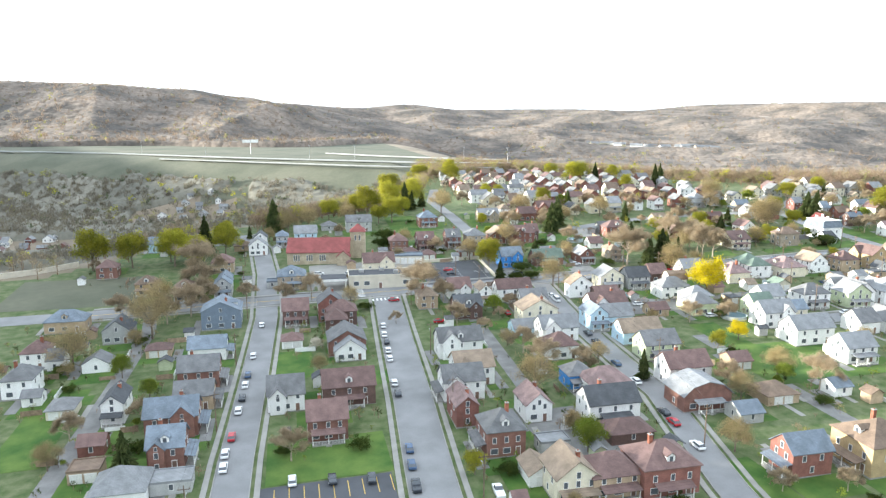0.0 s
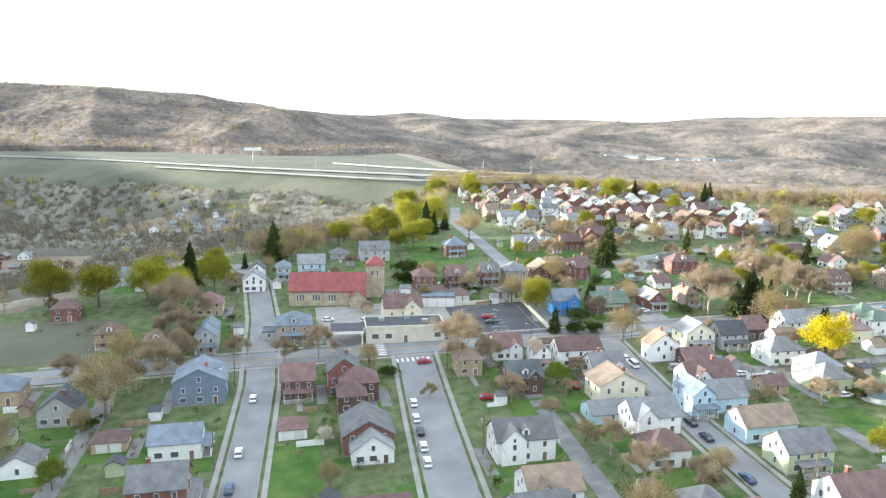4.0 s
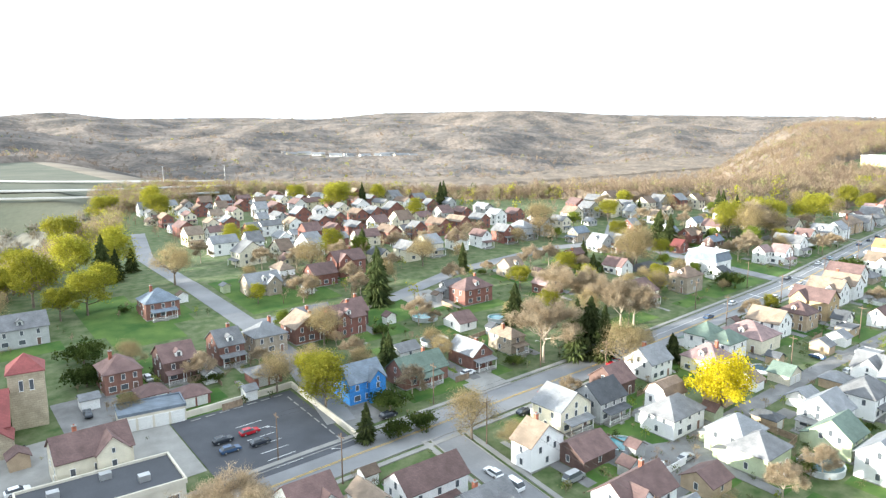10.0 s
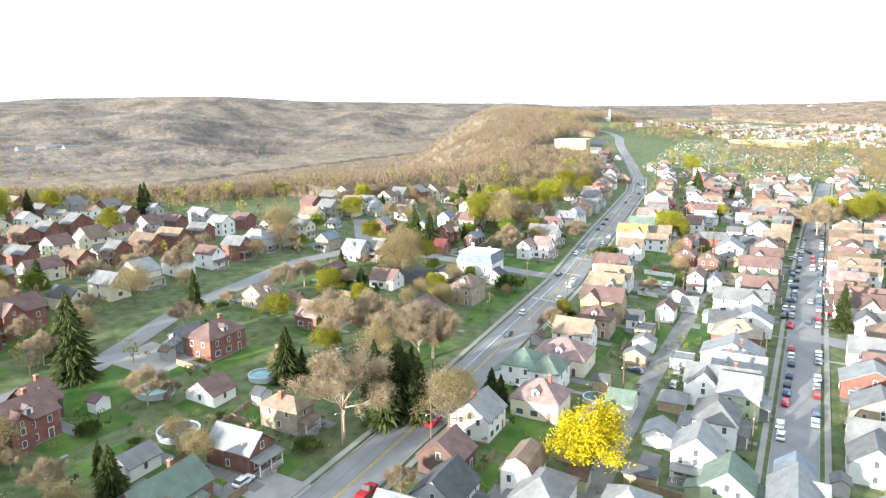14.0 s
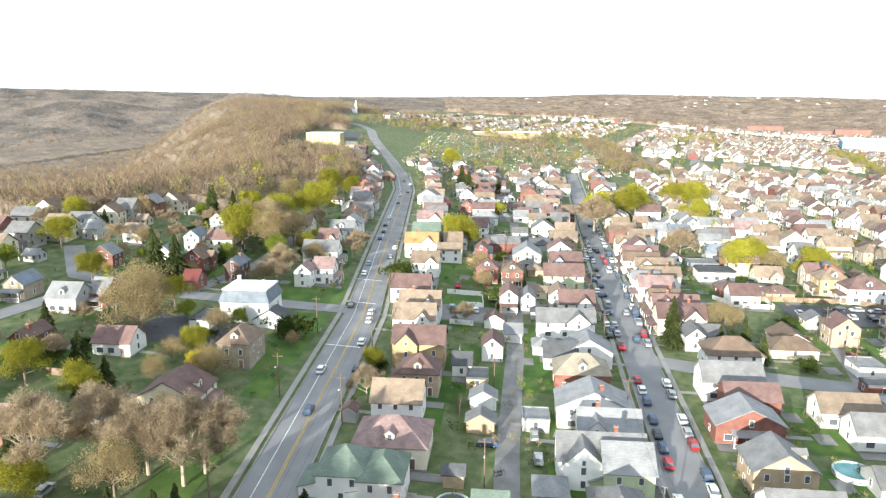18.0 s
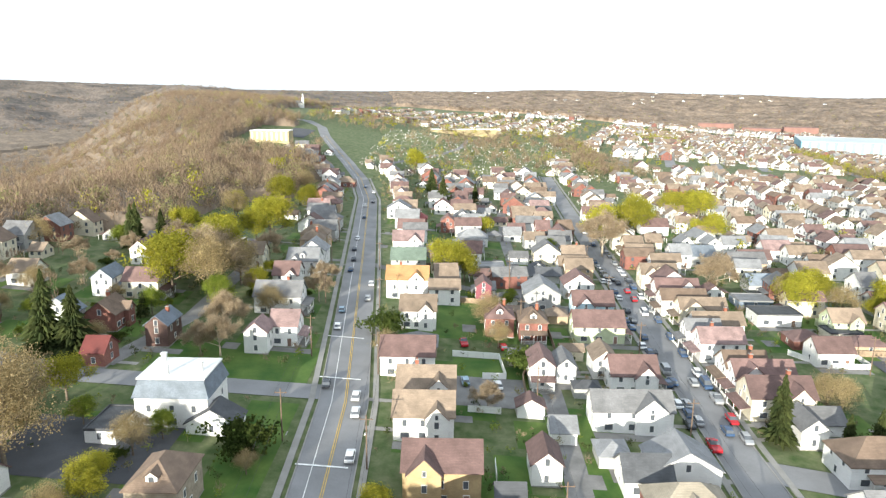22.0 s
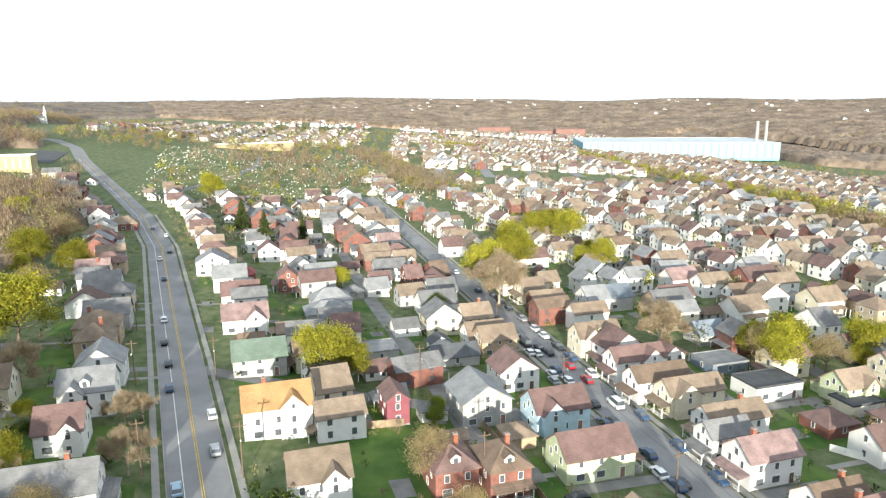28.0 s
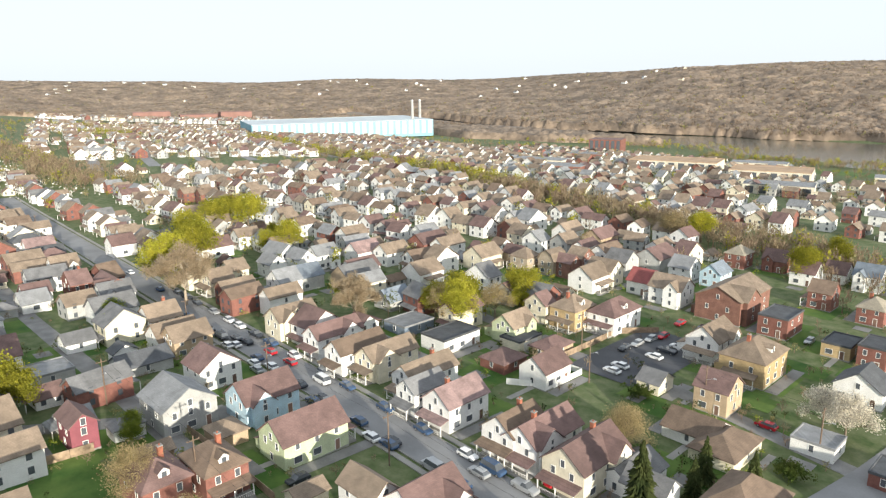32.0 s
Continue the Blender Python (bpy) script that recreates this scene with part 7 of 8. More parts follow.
run_wall("wooden_fence", [(100, 246), (112, 248), (126, 250)], 1.5, 0.08, FENCE, "brown board fence round the pool garden", "fence")
run_wall("retaining_wall", [(-118, 258), (-100, 266), (-78, 278)], 2.6, 0.5, CREAM, "long pale concrete parapet at the edge of the slope", "wall")


# ---- the church with the red roof ----
STONE_PALE = material("church_stone", (0.5, 0.42, 0.3), 0.85, 0.2, 0.6, pattern="stone")
church = thing("church", pose(10.5, 263.5, ground(10, 259), 0, 0, -9) @ Matrix.Scale(K, 4), "pale stone church with a red roof and square tower", "church")
g = Geo()
ring = [(-5.5, -1.5), (5.5, -1.5), (5.5, 4.6), (0, 9.0), (-5.5, 4.6)]
g.hull([(-11.5, p, q) for p, q in ring], [(11, p, q) for p, q in ring])
part("nave", g, STONE_PALE, church)
g = roof_geo(22.6, 11, 4.6, 4.4, "e", 0.5, 0.22)
part("nave_roof", g, ROOF["R"][0], church, "red shingle gable roof")
g = Geo()
ring = [(-2.4, -1.5), (2.4, -1.5), (2.4, 3.2), (0, 5.4), (-2.4, 3.2)]
g.hull([(p + 9.5, -4, q) for p, q in ring], [(p + 9.5, -8.2, q) for p, q in ring])
part("entrance_porch", g, STONE_PALE, church)
part("porch_roof", roof_geo(4.8, 4.4, 3.2, 2.2, "g", 0.3, 0.15), ROOF["R"][0], church, "red gable roof over the porch", pose(9.5, -6.1, 0))
g = Geo()
g.box(-2.8, 2.8, -2.8, 2.8, -1.5, 10.6)
g.box(-3.0, 3.0, -3.0, 3.0, 10.6, 11.0)
part("tower", g, STONE_PALE, church, "square pale stone tower", pose(14.3, 4.5, 0))
part("tower_roof", roof_geo(5.8, 5.8, 11.0, 2.6, "h", 0.2, 0.15), ROOF["R"][0], church, "red pyramid roof", pose(14.3, 4.5, 0))
for k in range(3):
    for u in (-0.65, 0, 0.65):
        part("lancet_window", WINDOW, None, church, "", pose(-8 + k * 4.8 + u * 1.3, -5.52, 2.4) @ Matrix.Diagonal((0.6, 1, 1.5, 1)))
for u in (-0.8, 0.8):
    part("belfry_window", WINDOW, None, church, "", pose(14.3 + u, 1.68, 8.6) @ Matrix.Diagonal((0.7, 1, 1.3, 1)))

# ---- flat-roofed hall by the corner ----
hall = thing("flat_roofed_hall", pose(28.8, 229.2, ground(28, 224.5) - 0.3, 0, 0, -3) @ Matrix.Scale(K, 4), "long cream flat-roofed hall with a dark roof", "building")
g = Geo()
g.box(-10.4, 10.4, -5, 5, -1, 4.4)
part("wall", g, CREAM, hall)
g = Geo()
g.box(-10.4, 10.4, -5, 5, 4.4, 4.62)
part("roof", g, FRESH, hall, "dark flat roof")
for u0, u1, v0, v1 in ((-10.6, 10.6, -5.2, -4.9), (-10.6, 10.6, 4.9, 5.2), (-10.6, -10.3, -4.9, 4.9), (10.3, 10.6, -4.9, 4.9)):
    g = Geo()
    g.box(u0, u1, v0, v1, 4.2, 5.0)
    part("parapet", g, CREAM, hall)
for u, v in ((-6, 1), (1, 2.5), (5.5, -1.5)):
    g = Geo()
    g.box(u - 0.8, u + 0.8, v - 0.6, v + 0.6, 4.65, 5.6)
    part("roof_vent", g, STEEL, hall, "grey rooftop air unit")
for u in (-8, -4.5, 8.5):
    part("window", WIDE_WINDOW, None, hall, "", pose(u, -5.01, 2.2))
part("door", DOOR_MESH, None, hall, "", pose(0, -5.01, 0.2))
canopy = thing("drive_canopy", pose(13.3, 227.5, ground(13, 226), 0, 0, -3) @ Matrix.Scale(K, 4), "dark flat canopy on white posts over the drive", "canopy")
g = Geo()
g.box(-4.2, 4.2, -4, 4, 3.6, 4.2)
part("canopy_roof", g, [FRESH], canopy)
g = Geo()
g.box(-4.25, 4.25, -4.06, -4.0, 3.5, 4.25)
part("fascia", g, TRIM, canopy, "white fascia board")
for u in (-3.9, 3.9):
    for v in (-3.7, 3.7):
        part("canopy_post", POST, None, canopy, "", pose(u, v, 0) @ Matrix.Diagonal((1.6, 1.6, 1.44, 1)))
block = thing("garage_row", pose(42.6, 253.2, ground(42, 250) + 0.1, 0, 0, -8) @ Matrix.Scale(K, 4), "low cream row of garages with white doors", "garage")
g = Geo()
g.box(-5.6, 5.6, -3, 3, -1.5, 2.9)
part("wall", g, CREAM, block)
part("roof", roof_geo(11.2, 6, 2.9, 0, "f"), ROOF["B"][0], block, "grey flat roof")
for k in range(4):
    part("garage_door", GARAGE_MESH, None, block, "white panelled garage door", pose(-4.1 + k * 2.75, -3.02, 0) @ Matrix.Diagonal((0.9, 1, 1, 1)))


# ---- round pools ----
POOLWALL = material("pool_wall", (0.5, 0.53, 0.54), 0.5, 0.15)
POOLWATER = material("pool_water", (0.1, 0.26, 0.28), 0.08, 0.2, 0.6, 3, 0.05)
POOLCOVER = material("pool_cover", (0.05, 0.11, 0.14), 0.5, 0.2)


def pool(x, y, r, mat, words):
    root = thing("above_ground_pool", pose(x, y, ground(x, y)), words, "pool", "garden pools")
    r *= K
    g = Geo()
    n = 24
    for q, z in ((r, -0.5), (r, 1.15), (r + 0.08, 1.15), (r + 0.08, 1.22), (r - 0.25, 1.22), (r - 0.25, 0.5)):
        g.v.extend((math.cos(2 * math.pi * i / n) * q, math.sin(2 * math.pi * i / n) * q, z) for i in range(n))
    for k in range(5):
        for i in range(n):
            j = (i + 1) % n
            g.f.append((k * n + i, k * n + j, k * n + n + j, k * n + n + i))
            g.m.append(0)
    part("pool_wall", g, POOLWALL, root, "pale grey pool wall and rim")
    g = Geo()
    g.face([(math.cos(2 * math.pi * i / n) * (r - 0.2), math.sin(2 * math.pi * i / n) * (r - 0.2), 0.95) for i in range(n)])
    part("water", g, mat, root)


pool(116, 267, 3.4, POOLWATER, "round pool with teal water in a garden")
pool(107.7, 252.4, 3.4, POOLCOVER, "round pale pool with a dark cover")
pool(131.1, 255, 2.8, POOLWATER, "round pool with teal water behind a fence")
pool(103.8, 194.9, 3.0, POOLWATER, "round pool with teal water in a small yard")
pool(124.1, 170.4, 3.6, POOLCOVER, "round pool with a dark blue cover")
pool(173, 136.5, 2.9, POOLWATER, "round pool with clear blue water on a lawn")
pool(155.6, 196.3, 2.4, POOLCOVER, "round trampoline-dark pool in a back yard")

# ---- brick church beyond the car park ----
house(250.5, 63.0, 22, 14, 270, 2.6, "b", "T", "e", "", name="brick_church")

# ---- bright yellow tree, hedges, garden conifers ----
tree(128, 190.4, 18.5, "Y", 1.05)
hedge = thing("hedge", pose(212.5, 237.2, ground(212.5, 237.2), 0, 0, -62), "tall clipped dark green evergreen hedge beside the mansion", "hedge")
hr = random.Random(14)
part("foliage", clumps(14, [(hr.uniform(-1.8, 1.8), hr.uniform(-6.5, 6.5), hr.uniform(0.3, 3.0)) for _ in range(420)], 0.28, 30, 0.17), NEEDLES, hedge)
for x, y, hgt, kind in ((56.5, 160, 9, "b"), (57.5, 149, 10, "b"), (54, 165.5, 6, "t"), (46, 206, 9, "b"), (50.5, 176, 6, "b"), (72, 149, 7, "t"), (66, 145, 8, "b"), (108, 131, 9, "t"), (114, 154, 8, "Y"), (28.5, 190, 5, "b"),
                        (-30, 211, 13, "b"), (-36, 206, 11, "b"), (-27, 219, 12, "b"), (-40, 221, 12, "t"), (-50, 213, 10, "b"), (-14.5, 222, 8, "b"), (46, 278, 9, "t"), (56, 264, 8, "b"), (40, 318, 12, "y"), (26, 322, 13, "t"), (8, 316, 14, "t"), (-1, 309, 13, "t"), (18, 330, 14, "y"), (54, 334, 13, "y"), (32, 345, 14, "y")):
    tree(x, y, hgt, kind)

# ---- utility poles and cables ----
pole_line([(55, 227), (88, 227.5), (118, 227.5), (150, 227.8), (182, 229), (214, 231), (246, 233), (278, 236), (310, 240), (342, 243)], 90)
pole_line([(60, 214.8), (125, 215.2), (176, 216.4), (208, 217.6), (240, 219.4), (275, 222.8), (310, 226.4)], 90, 1)
pole_line([(28.5, 98), (31, 130), (33.5, 165), (35.5, 205)], 0)
pole_line([(-17, 100), (-16, 135), (-14.5, 170), (-13.5, 205), (-15.5, 228), (-17, 262)], 0)
pole_line([(72.5, 105), (83, 140), (84, 175), (86, 210)], 0)
pole_line([(150, 169), (185, 168.5), (220, 168), (255, 167), (290, 166), (325, 165)], 90)
pole_line([(160, 192.2), (195, 191.6), (230, 191), (266, 190.6), (300, 190.4)], 90)
pole_line([(213, 118), (232, 116), (252, 121), (262, 109)], 90, 1)


# ---- woods, as one mass each ----
rng = np.random.default_rng(3)


def woods(name, spots, blades, mats, label, size=0.17, slim=0.42):
    """Many small trees: each a thin stem and a loose crown of little blades."""
    S = np.array(spots, dtype=np.float64)
    n = len(S)
    h = S[:, 3]
    base = S[:, :3] * K
    # each crown is a handful of lobes, each lobe a cloud of blades
    lobes = rng.normal(size=(n, 9, 3))
    lobes /= np.linalg.norm(lobes, axis=2, keepdims=True)
    lobes *= rng.uniform(0.3, 0.8, size=(n, 9, 1))
    which = rng.integers(0, 9, size=(n, blades))
    P = np.take_along_axis(lobes, which[:, :, None].repeat(3, 2), 1) + rng.normal(size=(n, blades, 3)) * 0.2
    P *= np.stack([h * slim, h * slim, h * 0.4], 1)[:, None, :]
    C = base[:, None, :] + P + np.stack([0 * h, 0 * h, h * 0.62], 1)[:, None, :]
    out = np.zeros((n, blades + 1, 3, 3))
    for k in range(3):
        d = rng.normal(size=(n, blades, 3))
        d[:, :, 2] *= 1.3
        d /= np.linalg.norm(d, axis=2, keepdims=True)
        out[:, :blades, k] = C + d * (h[:, None, None] * size)
    # leafless trees carry thin upright twigs in place of leaves
    bare = np.isin(S[:, 4], (0, 1))[:, None, None]
    up = P / h[:, None, None] * 1.6 + np.array([0, 0, 0.9]) + rng.normal(size=P.shape) * 0.3
    up /= np.linalg.norm(up, axis=2, keepdims=True)
    across = np.cross(up, rng.normal(size=P.shape))
    across /= np.linalg.norm(across, axis=2, keepdims=True) + 1e-6
    wide, long = h[:, None, None] * size * 0.22, h[:, None, None] * size * 2.2
    for k, v in enumerate((C - across * wide - up * long * 0.4, C + across * wide - up * long * 0.4, C + up * long * 0.6)):
        out[:, :blades, k] = np.where(bare, v, out[:, :blades, k])
    w = h * 0.02 + 0.06
    out[:, blades, 0] = base + np.stack([-w, 0 * w, 0 * w - 0.5], 1)
    out[:, blades, 1] = base + np.stack([w, 0 * w, 0 * w - 0.5], 1)
    out[:, blades, 2] = base + np.stack([0 * w, 0 * w, h * 0.85], 1)
    tris = n * (blades + 1)
    me = bpy.data.meshes.new(name)
    me.vertices.add(tris * 3)
    me.vertices.foreach_set("co", out.reshape(-1))
    me.loops.add(tris * 3)
    me.loops.foreach_set("vertex_index", np.arange(tris * 3, dtype=np.int32))
    me.polygons.add(tris)
    me.polygons.foreach_set("loop_start", np.arange(0, tris * 3, 3, dtype=np.int32))
    me.polygons.foreach_set("loop_total", np.full(tris, 3, dtype=np.int32))
    slots = np.repeat(S[:, 4].astype(np.int32)[:, None], blades + 1, 1)
    slots[:, blades] = 0
    for m in mats:
        me.materials.append(m)
    me.polygons.foreach_set("material_index", slots.reshape(-1))
    me.update(calc_edges=True)
    return tagged(new(name, me), label, "woods", kind="stuff")


def canopy(name, mat, gx, gy, inside, lift, bump, crown, label):
    """The closed top of a wood seen from far: a sheet of small rounded crowns over the ground."""
    nx, ny = len(gx), len(gx[0])
    X, Y = np.array(gx), np.array(gy)
    jit = np.random.default_rng(9)
    table_x, table_y = jit.uniform(0, 1, (97, 89)), jit.uniform(0, 1, (97, 89))
    tall = jit.uniform(0.55, 1.0, (97, 89))
    cx, cy = np.floor(X / crown).astype(int), np.floor(Y / crown).astype(int)
    best, size = np.full(X.shape, 9.0), np.zeros(X.shape)
    for a in (-1, 0, 1):
        for b in (-1, 0, 1):
            ix, iy = (cx + a) % 97, (cy + b) % 89
            d = (X / crown - cx - a - table_x[ix, iy]) ** 2 + (Y / crown - cy - b - table_y[ix, iy]) ** 2
            near = d < best
            best = np.where(near, d, best)
            size = np.where(near, tall[ix, iy], size)
    top = lift * (0.7 + 0.3 * size) + bump * size * (1 - np.minimum(1, best))
    me_v, me_f, keep = [], [], np.zeros((nx, ny), bool)
    for i in range(nx):
        for j in range(ny):
            x, y = X[i, j], Y[i, j]
            keep[i, j] = i > 0 and j > 0 and inside(x, y)
            me_v.append((x * K, y * K, ground(x, y) * K + (top[i, j] if keep[i, j] else -2.0)))
    for i in range(nx - 1):
        for j in range(ny - 1):
            if keep[i, j] or keep[i + 1, j] or keep[i, j + 1] or keep[i + 1, j + 1]:
                a = i * ny + j
                me_f.append((a, a + ny, a + ny + 1, a + 1))
    me = bpy.data.meshes.new(name)
    me.from_pydata(me_v, [], me_f)
    me.materials.append(mat)
    me.polygons.foreach_set("use_smooth", [True] * len(me.polygons))
    return tagged(new(name, me), label, "woods", kind="stuff")


def even(x0, x1, y0, y1, step):
    xs, ys = np.arange(x0, x1, step), np.arange(y0, y1, step)
    return np.meshgrid(xs, ys, indexing="ij")


WOODTWIG = leafy("wood_twigs", (0.27, 0.195, 0.135), (0.37, 0.275, 0.195), 0.0, 0.25)
OLIVE = leafy("olive_buds", (0.3, 0.28, 0.13), (0.38, 0.35, 0.16), 0.0, 0.25)
PALEBUD = leafy("pale_buds", (0.34, 0.265, 0.17), (0.42, 0.335, 0.215), 0.0, 0.25)
DUSKNEEDLE = leafy("wood_needles", (0.12, 0.14, 0.08), (0.17, 0.19, 0.1), 0.0, 0.25)
CANOPY = crowned(material("bare_wood_canopy", (0.2, 0.155, 0.115), 0.95, 0.2, 0.02, 0.35, 0.3, second=(0.26, 0.2, 0.145)), 4.5)
# broad mottles put slope shade into the colour, the grey tone puts haze
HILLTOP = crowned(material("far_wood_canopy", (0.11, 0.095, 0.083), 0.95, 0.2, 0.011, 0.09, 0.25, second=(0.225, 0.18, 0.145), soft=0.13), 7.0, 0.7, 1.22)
# brighter, warmer copy of HILLTOP: low sun on these slopes put into the colour
RIVERWOOD = crowned(material("sunlit_river_wood", (0.17, 0.13, 0.1), 0.95, 0.2, 0.02, 0.12, 0.25, second=(0.31, 0.235, 0.17), soft=0.15), 7.0, 0.75, 1.2)
WMATS = [WOODTWIG, PALEBUD, SPRING, DUSKNEEDLE, OLIVE]
wr = random.Random(21)


def tint(*weights):
    return wr.choices(range(5), weights)[0]


def main_y(x):
    return table(x, MAIN)


spots = []
while len(spots) < 900:
    x = wr.uniform(-130, 130) if wr.random() < 0.15 else wr.uniform(-18, 130)
    e = table(x, EDGE)
    y = e + wr.uniform(-6, 75) * wr.random() ** 0.6
    if free(x, y, 5) and off_roads(x, y, 4):
        spots.append((x, y, ground(x, y), wr.uniform(8, 13), tint(4, 4, 2.2, 0.6, 3) if x > 20 else tint(5, 6, 0.6, 0.5, 1)))
while len(spots) < 2300:
    x = wr.uniform(110, 330)
    y = table(x, EDGE) + wr.uniform(-14, 90) * wr.random() ** 0.5
    if free(x, y, 5) and off_roads(x, y, 4):
        spots.append((x, y, ground(x, y), wr.uniform(8, 13), tint(6, 3, 0.8, 0.4, 2)))
woods("edge_wood", spots, 170, WMATS, "belt of budding tan and yellow-green trees on the slope", 0.048, 0.42)


def on_hillside(x, y):
    """The wooded slope north of the main road, with the school left clear."""
    if not 296 < x < 1180 or (548 < x < 700 and 302 < y < 360):
        return False
    low = 316 if x < 326 else (292 if x < 400 else main_y(x) + (30 if x < 470 else 17))
    return y > low + 4 * noise.noise((x / 14, y / 14, 0))


gx, gy = even(292, 1186, 262, 780, 3.4)
canopy("hillside_canopy", CANOPY, gx, gy, lambda x, y: on_hillside(x - 3, y - 5) and on_hillside(x + 3, y) and free(x, y, 5) and off_roads(x, y, 8), 4.0, 5.0, 5.5, "dense leafless canopy of the hillside wood")
spots = []
while len(spots) < 7500:
    x, y = wr.uniform(296, 780) if wr.random() < 0.72 else wr.uniform(780, 1180), wr.uniform(262, 780)
    if wr.random() < (y - 330) / 420:
        continue
    e = table(x, EDGE)
    if on_hillside(x, y) and free(x, y, 4) and off_roads(x, y, 8):
        rim = y < (330 if x < 400 else main_y(x) + 40)
        spots.append((x, y, ground(x, y), wr.uniform(11, 18), tint(9, 4, 1.6, 0.3, 2.5) if rim else tint(12, 7, 0.06, 0.1, 0.8)))
woods("hillside_wood", spots, 96, WMATS, "bare brown hillside wood above the valley", 0.05, 0.34)


def in_gorge(x, y):
    dx, dy = x - 90, y - 150
    return math.hypot(dx, dy) < table(math.degrees(math.atan2(dx, dy)), FOOT_AT) * 1.03 and y > (745 if x < 1150 else main_y(x) + 90)


gx, gy = even(250, 1500, 730, 1350, 8)
canopy("gorge_canopy", CANOPY, gx, gy, in_gorge, 6.0, 7.0, 11, "leafless canopy along the gorge")


def on_valley_floor(x, y):
    return y > table(x, EDGE) + 55 and highway_side(x, y) < -62 + 14 * noise.noise((x / 30, y / 30, 2)) and not (-125 < x < -30 and 548 < y < 612) and not (-240 < x < -115 and 445 < y < 505)


gx, gy = even(-430, 430, 300, 900, 4.5)
# greyer copies of canopy and twigs: valley haze is put into their colours
VALLEYTOP = crowned(material("valley_canopy_top", (0.16, 0.155, 0.125), 0.95, 0.2, 0.015, 0.3, 0.2, second=(0.21, 0.195, 0.155)), 5.0, 0.85, 1.1)
VALLEYTWIG = leafy("valley_twigs", (0.2, 0.18, 0.145), (0.27, 0.24, 0.19), 0.0, 0.2)
VALLEYBUD = leafy("valley_buds", (0.2, 0.175, 0.125), (0.26, 0.225, 0.16), 0.0, 0.2)
canopy("valley_canopy", VALLEYTOP, gx, gy, on_valley_floor, 3.5, 3.5, 6, "leafless canopy over the valley floor")
spots = []
while len(spots) < 5600:
    x, y = wr.uniform(-420, 420), wr.uniform(300, 860)
    if on_valley_floor(x, y) and free(x, y, 2):
        spots.append((x, y, ground(x, y), wr.uniform(8, 13), tint(9, 4, 0.15, 0.6, 0.5)))
for _ in range(260):
    x, y = wr.uniform(-135, -20), wr.uniform(535, 615)
    if free(x, y, 2):
        spots.append((x, y, ground(x, y), wr.uniform(5, 9), tint(6, 2, 1, 0.6, 2)))
woods("valley_wood", spots, 50, [VALLEYTWIG, VALLEYBUD] + WMATS[2:], "bare grey-brown trees along the valley floor", 0.1, 0.42)


def on_hill(x, y):
    if 560 < x < 860 and 1240 < y < 1400 and abs(math.hypot(x - 90, y - 150) - 1330) < 34:
        return False
    s = highway_side(x, y)
    if x < 350 and -32 < s < 55:
        return False
    return not (x < 1450 and bank(x) - river_width(x) + 6 < y < bank(x) + 30)


def hill_grid(a0, a1, step, count):
    gx, gy = [], []
    for a in np.arange(a0, a1, step):
        foot, top = table(a, FOOT_AT) * (0.97 - 0.15 * sm(114, 132, a)), table(a, RIDGE_AT) * 1.05
        r = foot + (top - foot) * np.linspace(0, 1, count)
        gx.append(90 + r * math.sin(radians(a)))
        gy.append(150 + r * math.cos(radians(a)))
    return gx, gy


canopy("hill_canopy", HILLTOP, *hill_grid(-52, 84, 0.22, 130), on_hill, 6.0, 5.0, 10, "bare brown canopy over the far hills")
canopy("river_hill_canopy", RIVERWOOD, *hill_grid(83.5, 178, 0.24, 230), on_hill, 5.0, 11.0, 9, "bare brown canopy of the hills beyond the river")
spots = []
while len(spots) < 34000:
    a = wr.uniform(-50, 176) if len(spots) < 16000 else wr.uniform(88, 172)
    foot, top = table(a, FOOT_AT), table(a, RIDGE_AT)
    r = foot * 0.97 + (top * 1.0 - foot * 0.97) * wr.random() ** (1.15 if len(spots) < 16000 else 1.7)
    x, y = 90 + r * math.sin(radians(a)), 150 + r * math.cos(radians(a))
    if on_hill(x, y):
        spots.append((x, y, ground(x, y), wr.uniform(12, 18), tint(11, 5, 0.2, 0.4, 1.2)))
# greyer copy of WOODTWIG, with distance haze in the colour
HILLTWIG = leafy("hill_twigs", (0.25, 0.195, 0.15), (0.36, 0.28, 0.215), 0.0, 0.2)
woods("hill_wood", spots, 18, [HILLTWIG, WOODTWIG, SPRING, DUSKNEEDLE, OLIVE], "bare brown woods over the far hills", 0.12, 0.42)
spots = []
TAN, MIXED, GOLD = (6, 6, 0.6, 0.1, 0.6), (4, 4, 2.5, 0.3, 1.5), (2, 3, 5, 0.3, 2)
